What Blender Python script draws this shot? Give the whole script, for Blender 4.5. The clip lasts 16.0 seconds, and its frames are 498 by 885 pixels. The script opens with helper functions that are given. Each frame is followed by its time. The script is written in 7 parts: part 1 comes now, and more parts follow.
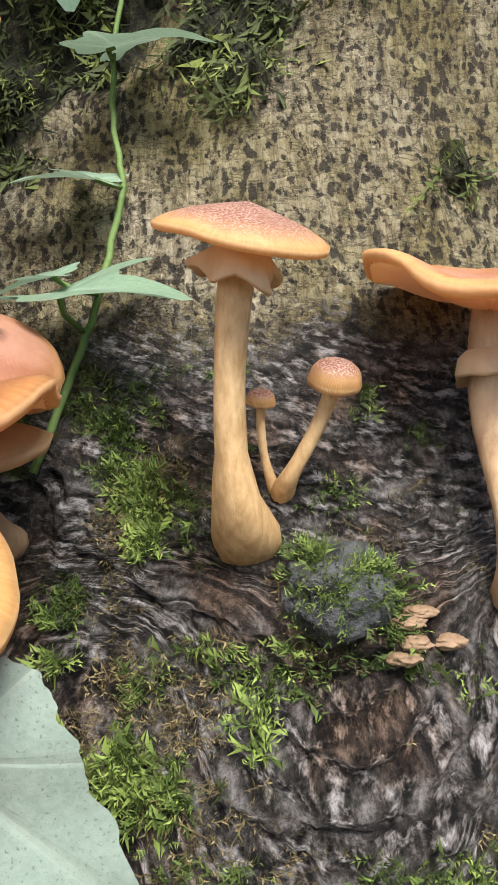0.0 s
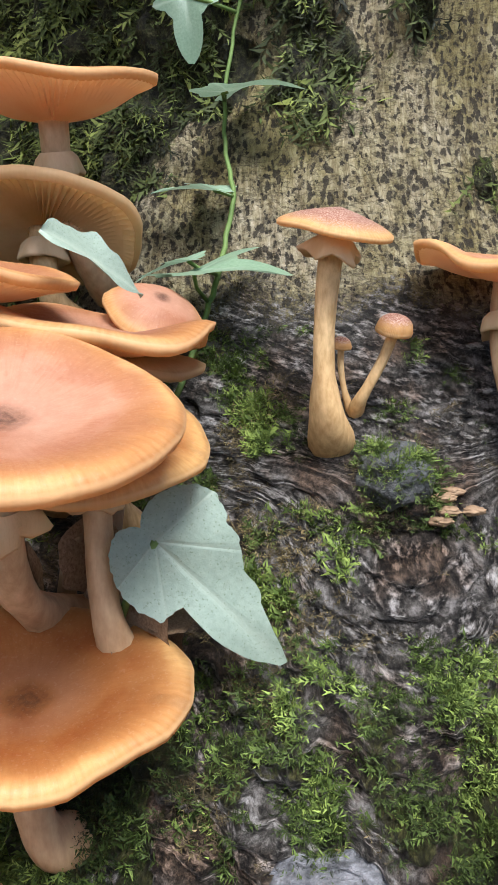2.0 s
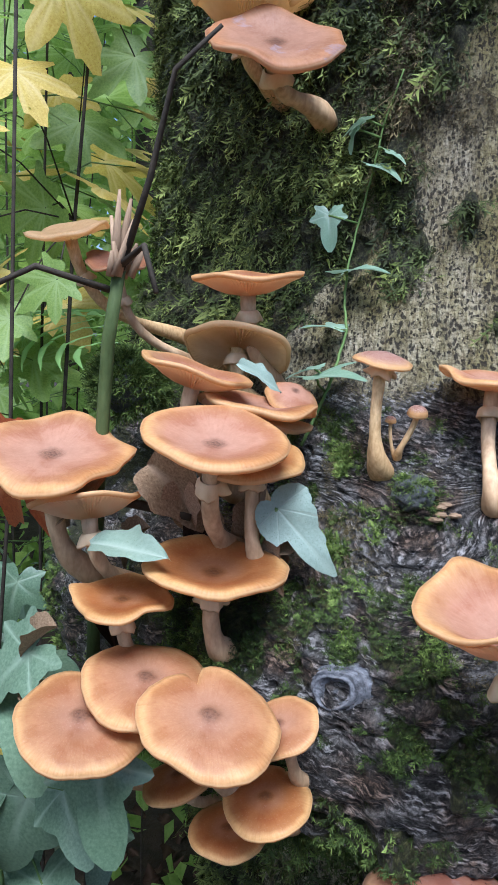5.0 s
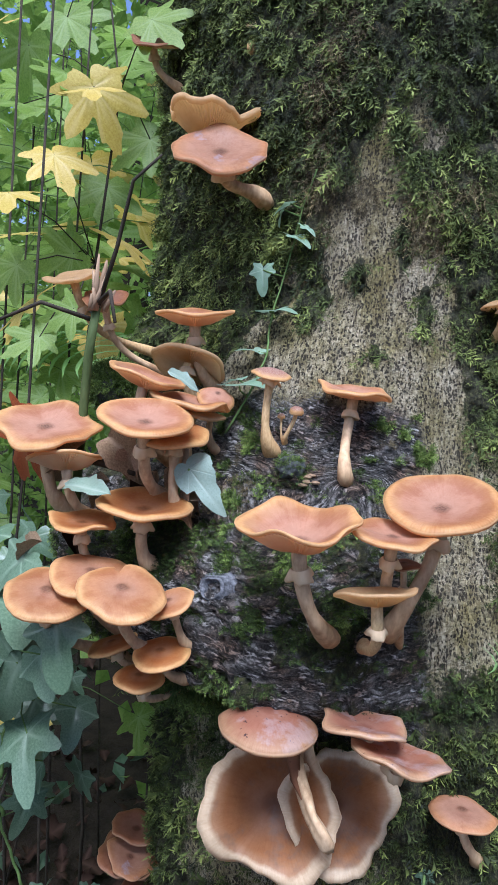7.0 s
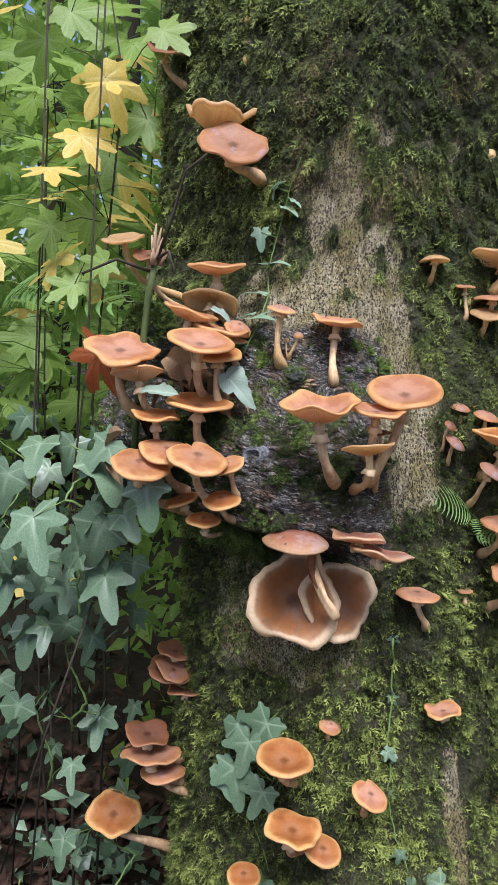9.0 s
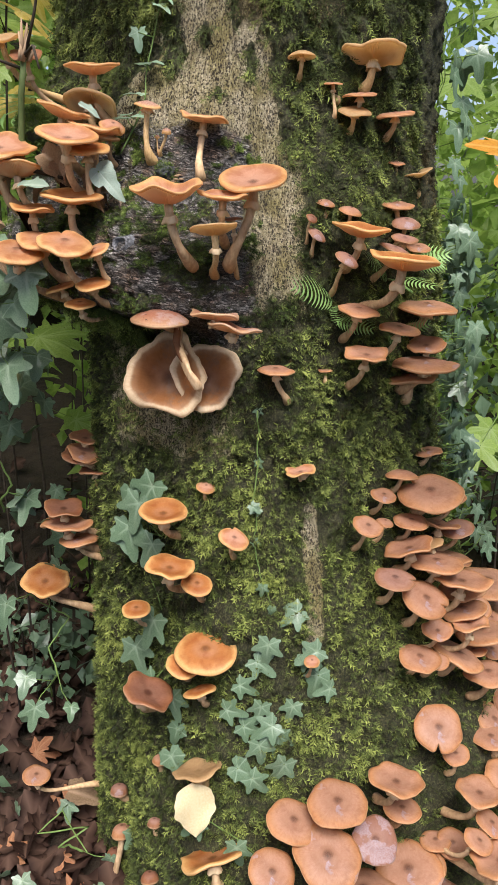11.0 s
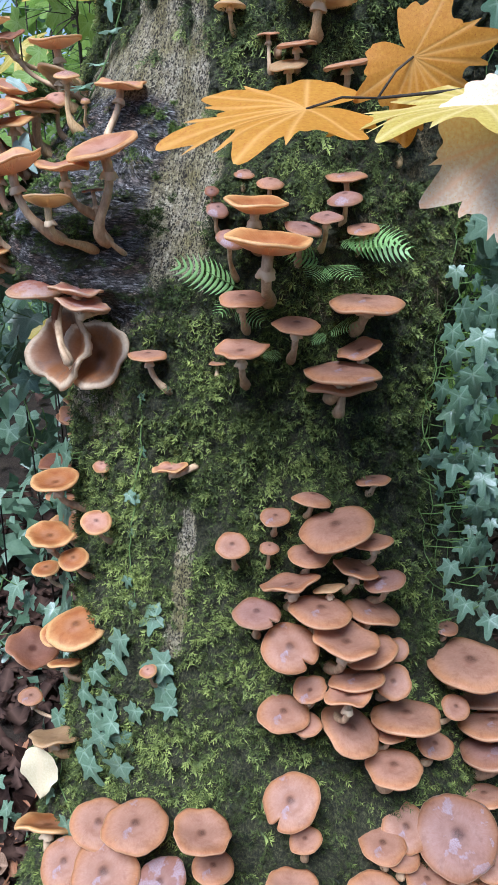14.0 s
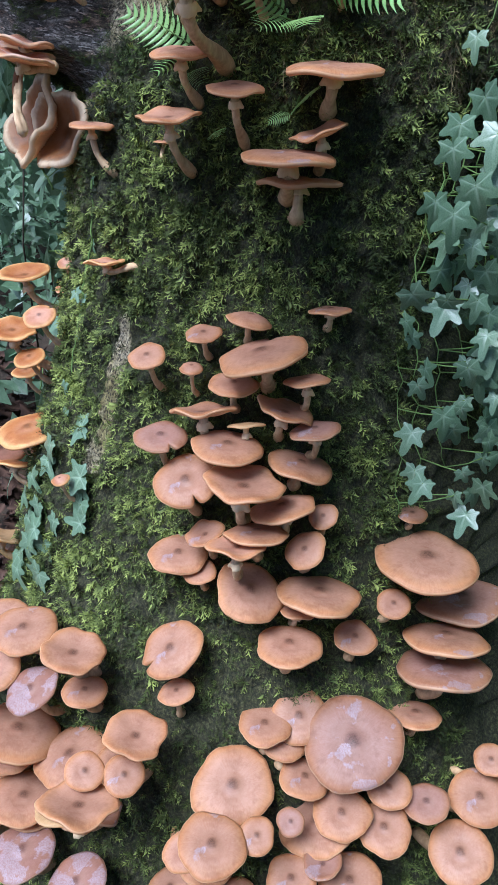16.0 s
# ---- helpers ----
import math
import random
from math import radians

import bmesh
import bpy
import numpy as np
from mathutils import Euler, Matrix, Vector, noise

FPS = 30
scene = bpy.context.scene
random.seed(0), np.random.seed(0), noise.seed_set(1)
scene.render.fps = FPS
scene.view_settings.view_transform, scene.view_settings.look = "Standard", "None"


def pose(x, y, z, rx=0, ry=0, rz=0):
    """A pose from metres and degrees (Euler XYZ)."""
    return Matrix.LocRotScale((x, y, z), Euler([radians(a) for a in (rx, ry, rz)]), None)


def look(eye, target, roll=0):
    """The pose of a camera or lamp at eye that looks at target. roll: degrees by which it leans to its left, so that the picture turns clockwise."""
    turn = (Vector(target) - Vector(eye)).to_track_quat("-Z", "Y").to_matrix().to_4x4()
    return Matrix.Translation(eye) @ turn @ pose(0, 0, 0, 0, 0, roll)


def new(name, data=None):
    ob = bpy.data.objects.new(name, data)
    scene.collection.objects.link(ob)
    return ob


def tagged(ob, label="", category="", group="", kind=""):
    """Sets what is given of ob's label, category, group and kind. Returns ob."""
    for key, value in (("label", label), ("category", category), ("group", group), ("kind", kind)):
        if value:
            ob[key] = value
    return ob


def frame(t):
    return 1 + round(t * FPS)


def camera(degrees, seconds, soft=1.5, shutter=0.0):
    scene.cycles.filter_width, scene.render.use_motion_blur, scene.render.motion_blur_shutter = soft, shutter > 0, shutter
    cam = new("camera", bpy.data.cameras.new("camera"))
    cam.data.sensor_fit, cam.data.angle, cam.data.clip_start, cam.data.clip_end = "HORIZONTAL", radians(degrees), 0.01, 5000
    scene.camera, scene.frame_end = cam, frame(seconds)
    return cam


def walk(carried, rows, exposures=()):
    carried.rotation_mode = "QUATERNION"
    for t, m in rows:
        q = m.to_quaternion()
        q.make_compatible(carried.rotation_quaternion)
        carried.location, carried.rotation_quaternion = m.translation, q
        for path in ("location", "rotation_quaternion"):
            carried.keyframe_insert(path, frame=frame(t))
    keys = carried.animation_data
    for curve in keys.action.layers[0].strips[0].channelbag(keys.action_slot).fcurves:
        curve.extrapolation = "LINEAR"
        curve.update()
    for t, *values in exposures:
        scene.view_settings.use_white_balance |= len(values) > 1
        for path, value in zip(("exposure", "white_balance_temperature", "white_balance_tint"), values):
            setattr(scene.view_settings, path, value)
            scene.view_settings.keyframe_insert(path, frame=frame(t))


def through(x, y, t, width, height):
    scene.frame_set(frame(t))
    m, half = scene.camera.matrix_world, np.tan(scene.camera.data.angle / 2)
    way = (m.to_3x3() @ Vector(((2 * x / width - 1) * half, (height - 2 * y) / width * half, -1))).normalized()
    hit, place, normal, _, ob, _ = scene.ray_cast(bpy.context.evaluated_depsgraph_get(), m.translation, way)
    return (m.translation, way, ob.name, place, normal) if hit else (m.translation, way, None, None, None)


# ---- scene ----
cam = camera(37.3, 16.0)
PATH = [
    (0, (0.013, -0.012, 1.315), (-0.07, 1.941, 0.89), -0.9),
    (0.5, (0.011, -0.03, 1.314), (-0.076, 1.921, 0.884), -0.8),
    (1, (0.012, -0.057, 1.311), (-0.095, 1.893, 0.88), -0.7),
    (1.5, (0.007, -0.092, 1.309), (-0.151, 1.855, 0.878), -1.3),
    (2, (-0.003, -0.121, 1.306), (-0.192, 1.825, 0.886), -1.0),
    (2.5, (-0.002, -0.148, 1.307), (-0.264, 1.794, 0.903), -1.1),
    (3, (0.014, -0.196, 1.313), (-0.352, 1.732, 0.928), -0.9),
    (3.5, (0.04, -0.248, 1.32), (-0.425, 1.661, 0.948), -0.5),
    (4, (0.052, -0.292, 1.334), (-0.488, 1.601, 0.982), 0.1),
    (4.2, (0.059, -0.31, 1.338), (-0.509, 1.578, 1.001), 0.2),
    (6.3, (0.229, -0.542, 1.339), (-0.516, 1.306, 1.174), 3.0),
    (6.5, (0.261, -0.558, 1.326), (-0.5, 1.284, 1.164), 3.3),
    (7, (0.332, -0.601, 1.332), (-0.475, 1.218, 1.135), 3.3),
    (7.5, (0.338, -0.663, 1.35), (-0.46, 1.157, 1.121), 3.1),
    (8, (0.313, -0.795, 1.324), (-0.429, 1.048, 1.093), 3.0),
    (8.2, (0.305, -0.852, 1.319), (-0.4, 1.005, 1.082), 3.0),
    (10.3, (0.364, -1.093, 1.272), (-0.061, 0.784, 0.726), 1.2),
    (10.5, (0.429, -1.101, 1.259), (-0.025, 0.762, 0.69), 1.3),
    (11, (0.588, -1.11, 1.211), (0.056, 0.697, 0.538), 1.5),
    (11.5, (0.643, -1.105, 1.169), (0.063, 0.636, 0.373), 1.0),
    (12, (0.719, -1.018, 1.14), (0.052, 0.624, 0.214), 1.8),
    (12.5, (0.893, -0.843, 1.174), (0.067, 0.684, 0.18), 2.8),
    (13, (0.988, -0.744, 1.192), (-0.032, 0.664, 0.203), 1.6),
    (13.5, (1.105, -0.646, 1.194), (-0.112, 0.672, 0.31), 0.7),
    (14, (1.301, -0.501, 1.209), (-0.106, 0.714, 0.471), 0.3),
    (14.5, (1.33, -0.382, 1.158), (-0.195, 0.73, 0.495), 0.7),
    (15, (1.299, -0.221, 1.078), (-0.298, 0.764, 0.385), 1.7),
    (15.5, (1.324, -0.122, 1.033), (-0.31, 0.693, 0.217), 1.9),
    (16, (1.461, -0.035, 1.006), (-0.167, 0.615, 0.043), 2.3),
]
# exposure and white balance along the way: seconds, stops, kelvin, tint
EXPOSURES = [(0.0, 1.62, 6350, 14), (1.5, 1.6, 6200, 13), (4.0, 1.45, 5200, 13), (8.0, 1.36, 5150, 17), (10.4, 1.47, 6800, 15), (11.2, 1.45, 6150, 15), (12.5, 1.36, 5050, 16), (16.0, 1.57, 5050, 13)]
walk(cam, [(t, look(eye, target, roll)) for t, eye, target, roll in PATH], EXPOSURES)

# ---- light ----
world = bpy.data.worlds.new("world")
scene.world = world
world.use_nodes = True
wn = world.node_tree.nodes
sky = wn.new("ShaderNodeTexSky")
sky.sky_type, sky.sun_disc, sky.sun_elevation, sky.sun_rotation = "NISHITA", False, radians(58), radians(200)
sky.air_density, sky.dust_density, sky.ozone_density = 0.9, 3.0, 0.8
wn["Background"].inputs["Strength"].default_value = 0.075
world.node_tree.links.new(sky.outputs[0], wn["Background"].inputs["Color"])
sun = new("sun", bpy.data.lights.new("sun", "SUN"))
sun.data.energy, sun.data.angle, sun.data.color = 2.55, radians(28), (1.0, 0.97, 0.93)
sun.matrix_basis = look((1.0, -1.1, 3.6), (0.2, 0.4, 0.6))


# ---- materials ----
class Mat:
    """A small builder for node materials."""

    def __init__(self, name, rough=0.6, spec=0.5):
        self.m = bpy.data.materials.new(name)
        self.m.use_nodes = True
        self.t = self.m.node_tree
        self.b = self.t.nodes["Principled BSDF"]
        self.b.inputs["Roughness"].default_value = rough
        self.b.inputs["Specular IOR Level"].default_value = spec

    def n(self, kind, **kw):
        node = self.t.nodes.new(kind)
        for k, v in kw.items():
            node.inputs[k].default_value = v
        return node

    def link(self, a, b):
        self.t.links.new(a, b)

    def attr(self, name):
        node = self.t.nodes.new("ShaderNodeAttribute")
        node.attribute_name = name
        return node.outputs["Fac"]

    def coord(self, which="Object", scale=(1, 1, 1)):
        c = self.t.nodes.new("ShaderNodeTexCoord")
        mp = self.n("ShaderNodeMapping", Scale=scale)
        self.link(c.outputs[which], mp.inputs["Vector"])
        return mp.outputs[0]

    def uv(self, scale):
        c = self.t.nodes.new("ShaderNodeUVMap")
        mp = self.n("ShaderNodeMapping", Scale=scale)
        self.link(c.outputs[0], mp.inputs["Vector"])
        return mp.outputs[0]

    def noise(self, vec, scale, detail=4.0, rough=0.6, distort=0.0):
        node = self.n("ShaderNodeTexNoise", Scale=scale, Detail=detail, Roughness=rough, Distortion=distort)
        if vec is not None:
            self.link(vec, node.inputs["Vector"])
        return node.outputs["Fac"]

    def cells(self, vec, scale, rnd=1.0):
        node = self.n("ShaderNodeTexVoronoi", Scale=scale, Randomness=rnd)
        self.link(vec, node.inputs["Vector"])
        return node.outputs["Distance"]

    def warp(self, vec, scale, amount):
        n = self.n("ShaderNodeTexNoise", Scale=scale, Detail=3.0)
        self.link(vec, n.inputs["Vector"])
        mul = self.t.nodes.new("ShaderNodeVectorMath")
        mul.operation = "SCALE"
        mul.inputs["Scale"].default_value = amount
        self.link(n.outputs["Color"], mul.inputs[0])
        add = self.t.nodes.new("ShaderNodeVectorMath")
        self.link(vec, add.inputs[0])
        self.link(mul.outputs[0], add.inputs[1])
        return add.outputs[0]

    def ramp(self, fac, *stops):
        node = self.t.nodes.new("ShaderNodeValToRGB")
        e = node.color_ramp.elements
        while len(e) < len(stops):
            e.new(0.5)
        for el, (p, c) in zip(e, stops):
            el.position = p
            el.color = (*c, 1) if isinstance(c, tuple) else (c, c, c, 1)
        self.link(fac, node.inputs[0])
        return node.outputs[0]

    def mix(self, fac, a, b, mode="MIX"):
        node = self.t.nodes.new("ShaderNodeMix")
        node.data_type, node.blend_type = "RGBA", mode
        for i, v in ((0, fac), (6, a), (7, b)):
            sock = node.inputs[i]
            if isinstance(v, (int, float)):
                sock.default_value = v if i == 0 else (v, v, v, 1)
            elif isinstance(v, tuple):
                sock.default_value = (*v, 1)
            else:
                self.link(v, sock)
        return node.outputs[2]

    def math(self, op, a, b=0.0, clamp=False):
        node = self.t.nodes.new("ShaderNodeMath")
        node.operation, node.use_clamp = op, clamp
        for sock, v in zip(node.inputs, (a, b)):
            if isinstance(v, (int, float)):
                sock.default_value = v
            else:
                self.link(v, sock)
        return node.outputs[0]

    def join(self, x, y, z):
        node = self.t.nodes.new("ShaderNodeCombineXYZ")
        for sock, v in zip(node.inputs, (x, y, z)):
            self.link(v, sock)
        return node.outputs[0]

    def island(self):
        return self.t.nodes.new("ShaderNodeNewGeometry").outputs["Random Per Island"]

    def glow_through(self, col, share):
        """Thin flesh passes a share of the light that falls on its far side."""
        tr = self.t.nodes.new("ShaderNodeBsdfTranslucent")
        self.link(col, tr.inputs["Color"])
        mixer = self.t.nodes.new("ShaderNodeMixShader")
        mixer.inputs[0].default_value = share
        self.link(self.b.outputs[0], mixer.inputs[1])
        self.link(tr.outputs[0], mixer.inputs[2])
        self.link(mixer.outputs[0], self.t.nodes["Material Output"].inputs["Surface"])
        return self.m

    def random(self):
        return self.t.nodes.new("ShaderNodeObjectInfo").outputs["Random"]

    def color(self, c):
        if isinstance(c, tuple):
            self.b.inputs["Base Color"].default_value = (*c, 1)
        else:
            self.link(c, self.b.inputs["Base Color"])
        return self

    def rough(self, r):
        self.link(r, self.b.inputs["Roughness"])
        return self

    def bump(self, h, strength=0.5, dist=0.002):
        node = self.n("ShaderNodeBump", Strength=strength, Distance=dist)
        self.link(h, node.inputs["Height"])
        self.link(node.outputs[0], self.b.inputs["Normal"])
        return self


def bark_material():
    m = Mat("bark", 0.75, 0.35)
    # pale bark, cracked both ways, with ragged dark pits running together in upright rows
    grain = m.noise(m.uv((1.0, 0.22, 1.0)), 340.0, 8.0, 0.8, 0.6)
    ragged = m.noise(m.uv((1.0, 0.75, 1.0)), 620.0, 6.0, 0.8)
    cross = m.noise(m.uv((0.22, 1.0, 1.0)), 420.0, 5.0, 0.75)
    pit_vec = m.warp(m.uv((1.0, 0.62, 1.0)), 140.0, 0.009)
    dots = m.math("ADD", m.cells(pit_vec, 285.0, 0.9), m.math("MULTIPLY", m.math("SUBTRACT", ragged, 0.5), 1.1))
    size = m.noise(m.uv((1.0, 0.3, 1.0)), 85.0, 5.0, 0.65)
    pits = m.math("SUBTRACT", dots, m.math("MULTIPLY", m.math("SUBTRACT", size, 0.18), 0.95))
    pitmask = m.ramp(pits, (0.02, 1.0), (0.13, 0.0))
    streak = m.ramp(m.noise(m.uv((1.0, 0.1, 1.0)), 130.0, 6.0, 0.7), (0.52, 0.0), (0.66, 1.0))
    crack_vec = m.warp(m.uv((0.55, 1.0, 1.0)), 60.0, 0.012)
    crack = m.ramp(m.math("ABSOLUTE", m.math("SUBTRACT", m.noise(crack_vec, 230.0, 5.0, 0.65), 0.5)), (0.008, 1.0), (0.04, 0.0))
    patch = m.noise(m.uv((1, 0.6, 1)), 16.0, 5.0, 0.65)
    body = m.math("ADD", m.math("MULTIPLY", grain, 0.8), m.math("MULTIPLY", cross, 0.2))
    pale = m.ramp(body, (0.33, (0.08, 0.063, 0.038)), (0.41, (0.26, 0.215, 0.125)), (0.49, (0.47, 0.405, 0.255)), (0.61, (0.70, 0.63, 0.45)))
    pale = m.mix(m.ramp(patch, (0.4, 0.0), (0.6, 0.9)), pale, m.mix(1.0, pale, (0.6, 0.58, 0.32), "MULTIPLY"))
    pale = m.mix(m.math("MULTIPLY", streak, 0.6), pale, m.mix(1.0, pale, (0.36, 0.32, 0.24), "MULTIPLY"))
    pale = m.mix(m.math("MULTIPLY", crack, 0.55), pale, (0.05, 0.038, 0.024))
    pale = m.mix(m.math("MULTIPLY", pitmask, 0.85), pale, (0.022, 0.017, 0.011))
    # wet dark wood, crumbly along its grain; crevice shade and ridge highlights painted in
    ga, gb = m.attr("across"), m.attr("along")
    flat = m.join(m.math("MULTIPLY", ga, 1.0), m.math("MULTIPLY", gb, 0.34), m.math("MULTIPLY", gb, 0.02))
    fibre = m.noise(flat, 420.0, 6.0, 0.7)
    ridge = m.math("ABSOLUTE", m.math("SUBTRACT", m.noise(flat, 210.0, 4.0, 0.6), 0.5))
    crumb = m.noise(m.uv((1.0, 1.0, 1.0)), 520.0, 6.0, 0.8)
    wetn = m.math("ADD", m.math("ADD", m.math("MULTIPLY", fibre, 0.45), m.math("MULTIPLY", crumb, 0.4)), m.math("MULTIPLY", ridge, 0.7))
    wet = m.ramp(wetn, (0.40, (0.007, 0.006, 0.005)), (0.46, (0.07, 0.064, 0.055)), (0.52, (0.24, 0.225, 0.205)), (0.62, (0.58, 0.56, 0.53)))
    wet = m.mix(m.ramp(m.noise(m.uv((1, 1, 1)), 26.0, 5.0, 0.65), (0.47, 0.0), (0.6, 0.8)), wet, m.mix(1.0, wet, (0.75, 0.5, 0.33), "MULTIPLY"))
    # dark crumbly skin under the moss; its dark stands in for shade between sprigs
    mn = m.noise(m.uv((1, 0.7, 1)), 300.0, 7.0, 0.8)
    skin = m.ramp(mn, (0.38, (0.006, 0.006, 0.003)), (0.5, (0.028, 0.028, 0.010)), (0.6, (0.085, 0.085, 0.03)), (0.72, (0.18, 0.165, 0.08)))
    wetmask = m.ramp(m.math("ADD", m.attr("wet"), m.math("MULTIPLY", m.math("SUBTRACT", crumb, 0.5), 1.2)), (0.4, 0.0), (0.62, 1.0))
    mossmask = m.ramp(m.math("ADD", m.attr("moss"), m.math("MULTIPLY", m.math("SUBTRACT", mn, 0.5), 1.4)), (0.5, 0.0), (0.66, 1.0))
    col = m.mix(wetmask, pale, wet)
    col = m.mix(mossmask, col, skin)
    m.color(col)
    h = m.math("SUBTRACT", m.math("ADD", m.math("MULTIPLY", grain, 0.8), m.math("MULTIPLY", ragged, 0.5)), m.math("ADD", pitmask, m.math("MULTIPLY", crack, 0.5)))
    h = m.mix(wetmask, h, m.math("MULTIPLY", wetn, 2.0))
    h = m.mix(mossmask, h, mn)
    m.bump(h, 1.0, 0.006)
    m.rough(m.mix(m.attr("wet"), m.ramp(grain, (0.2, 0.92), (0.8, 0.75)), m.ramp(crumb, (0.3, 0.6), (0.7, 0.36))))
    return m.m


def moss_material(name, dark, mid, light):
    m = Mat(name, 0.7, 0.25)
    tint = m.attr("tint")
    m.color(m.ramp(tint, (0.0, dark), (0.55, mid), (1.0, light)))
    m.b.inputs["Transmission Weight"].default_value = 0.0
    return m.m


CAP = {
    "peach": ((0.50, 0.27, 0.18), (0.61, 0.335, 0.21), (0.78, 0.46, 0.18), 0.9),
    "orange": ((0.38, 0.155, 0.05), (0.49, 0.20, 0.058), (0.80, 0.49, 0.18), 0.75),
    "tawny": ((0.33, 0.165, 0.10), (0.50, 0.275, 0.17), (0.60, 0.32, 0.15), 0.85),
    "tan": ((0.58, 0.40, 0.19), (0.64, 0.45, 0.23), (0.70, 0.51, 0.27), 0.3),
    "dark": ((0.14, 0.055, 0.032), (0.25, 0.1, 0.052), (0.38, 0.18, 0.085), 0.6),
    "mauve": ((0.29, 0.16, 0.125), (0.40, 0.225, 0.17), (0.46, 0.25, 0.14), 0.85),
    "lilac": ((0.30, 0.16, 0.12), (0.36, 0.19, 0.14), (0.38, 0.19, 0.12), 0.7),
    "amber": ((0.40, 0.20, 0.115), (0.54, 0.275, 0.13), (0.78, 0.47, 0.19), 0.85),
    "scaly": ((0.27, 0.12, 0.085), (0.38, 0.18, 0.115), (0.80, 0.50, 0.20), 0.1),
    "rosy": ((0.36, 0.15, 0.095), (0.44, 0.2, 0.12), (0.58, 0.36, 0.2), 0.1),
    "rotten": ((0.15, 0.062, 0.02), (0.33, 0.14, 0.045), (0.80, 0.65, 0.43), 0.2),
}


def cap_material(name):
    core, mid, rim, spot = CAP[name]
    m = Mat("cap_" + name, 0.5, 0.4)
    rad, ang = m.attr("rad"), m.attr("ang")
    vec = m.coord("Object")
    blotch = m.noise(vec, 45.0, 4.0, 0.6)
    fine = m.noise(vec, 420.0, 3.0, 0.6)
    r2 = m.math("ADD", rad, m.math("MULTIPLY", m.math("SUBTRACT", blotch, 0.5), 0.3))
    col = m.ramp(r2, (0.0, core), (0.3, tuple(0.5 * (p + q) for p, q in zip(core, mid))), (0.62, mid), (0.82, tuple(0.5 * (p + q) * 0.94 for p, q in zip(mid, rim))), (0.94, rim))
    if name == "rotten":
        r3 = m.math("ADD", rad, m.math("MULTIPLY", m.math("SUBTRACT", blotch, 0.5), 0.12))
        col = m.ramp(r3, (0.0, core), (0.3, mid), (0.68, (0.42, 0.19, 0.07)), (0.81, (0.5, 0.29, 0.15)), (0.87, rim))
        col = m.mix(m.ramp(m.noise(vec, 26.0, 4.0), (0.55, 0.0), (0.66, 0.45)), col, m.mix(m.ramp(rad, (0.8, 0.0), (0.9, 1.0)), (0.2, 0.17, 0.14), rim))
    dark = m.mix(0.8, col, (0.05, 0.022, 0.014))
    halo = m.math("MULTIPLY", m.ramp(rad, (0.12, 0.0), (0.22, 1.0)), m.ramp(rad, (0.3, 1.0), (0.5, 0.0)))
    col = m.mix(m.math("MULTIPLY", halo, 0.35), col, m.mix(0.35, col, (0.75, 0.5, 0.36)))
    near = m.ramp(m.math("ADD", rad, m.math("MULTIPLY", m.math("SUBTRACT", m.noise(vec, 160.0, 3.0), 0.5), 0.14)), (0.06, 1.0), (0.19, 0.0))
    speck = m.ramp(m.noise(vec, 420.0, 3.0, 0.6), (0.4, 0.55), (0.58, 1.0))
    col = m.mix(m.math("MULTIPLY", m.math("MULTIPLY", near, speck), spot), col, dark)
    hue = m.random()
    col = m.mix(m.math("MULTIPLY", hue, 0.5), col, m.mix(1.0, col, (0.72, 0.66, 0.6), "MULTIPLY"))
    col = m.mix(m.ramp(blotch, (0.5, 0.0), (0.85, 0.4)), col, m.mix(1.0, col, (0.72, 0.62, 0.6), "MULTIPLY"))
    wave = m.math("SINE", m.math("MULTIPLY", ang, 70.0))
    edge = m.math("MULTIPLY", m.ramp(rad, (0.72, 0.0), (0.95, 1.0)), wave)
    col = m.mix(m.math("MULTIPLY", m.math("ABSOLUTE", edge), 0.12), col, m.mix(1.0, col, (0.75, 0.6, 0.45), "MULTIPLY"))
    if name == "rosy":
        flecks = m.ramp(m.noise(vec, 210.0, 3.0, 0.6), (0.66, 0.0), (0.69, 0.9))
        col = m.mix(flecks, col, (0.03, 0.015, 0.02))
        col = m.mix(m.ramp(m.noise(vec, 34.0, 4.0), (0.52, 0.0), (0.62, 0.5)), col, (0.5, 0.4, 0.38))
    if name == "scaly":
        grit = m.ramp(m.noise(vec, 1700.0, 2.0, 0.5), (0.47, 0.0), (0.6, 1.0))
        grit = m.math("MULTIPLY", grit, m.ramp(rad, (0.75, 1.0), (0.97, 0.0)))
        col = m.mix(m.math("MULTIPLY", grit, 0.7), col, (0.7, 0.52, 0.42))
    if name in ("peach", "orange", "amber"):
        # brown water stains, mostly in a broken band inside the rim
        stain = m.ramp(m.math("ADD", m.noise(vec, 30.0, 5.0, 0.65), m.math("MULTIPLY", m.math("MULTIPLY", m.ramp(rad, (0.45, 0.0), (0.72, 1.0)), m.ramp(rad, (0.8, 1.0), (0.95, 0.0))), 0.12)), (0.54, 0.0), (0.66, 0.6))
        col = m.mix(stain, col, m.mix(1.0, col, (0.62, 0.4, 0.26), "MULTIPLY"))
        pores = m.ramp(m.noise(vec, 800.0, 2.0, 0.5), (0.6, 0.0), (0.68, 0.22))
        col = m.mix(pores, col, m.mix(0.5, col, (0.7, 0.5, 0.36)))
        stripe = m.math("MULTIPLY", m.math("ABSOLUTE", m.math("SINE", m.math("MULTIPLY", ang, 46.0))), m.math("MULTIPLY", m.ramp(rad, (0.86, 0.0), (0.96, 0.22)), m.ramp(m.noise(vec, 60.0, 3.0), (0.4, 0.1), (0.6, 1.0))))
        col = m.mix(stripe, col, (0.74, 0.5, 0.25))
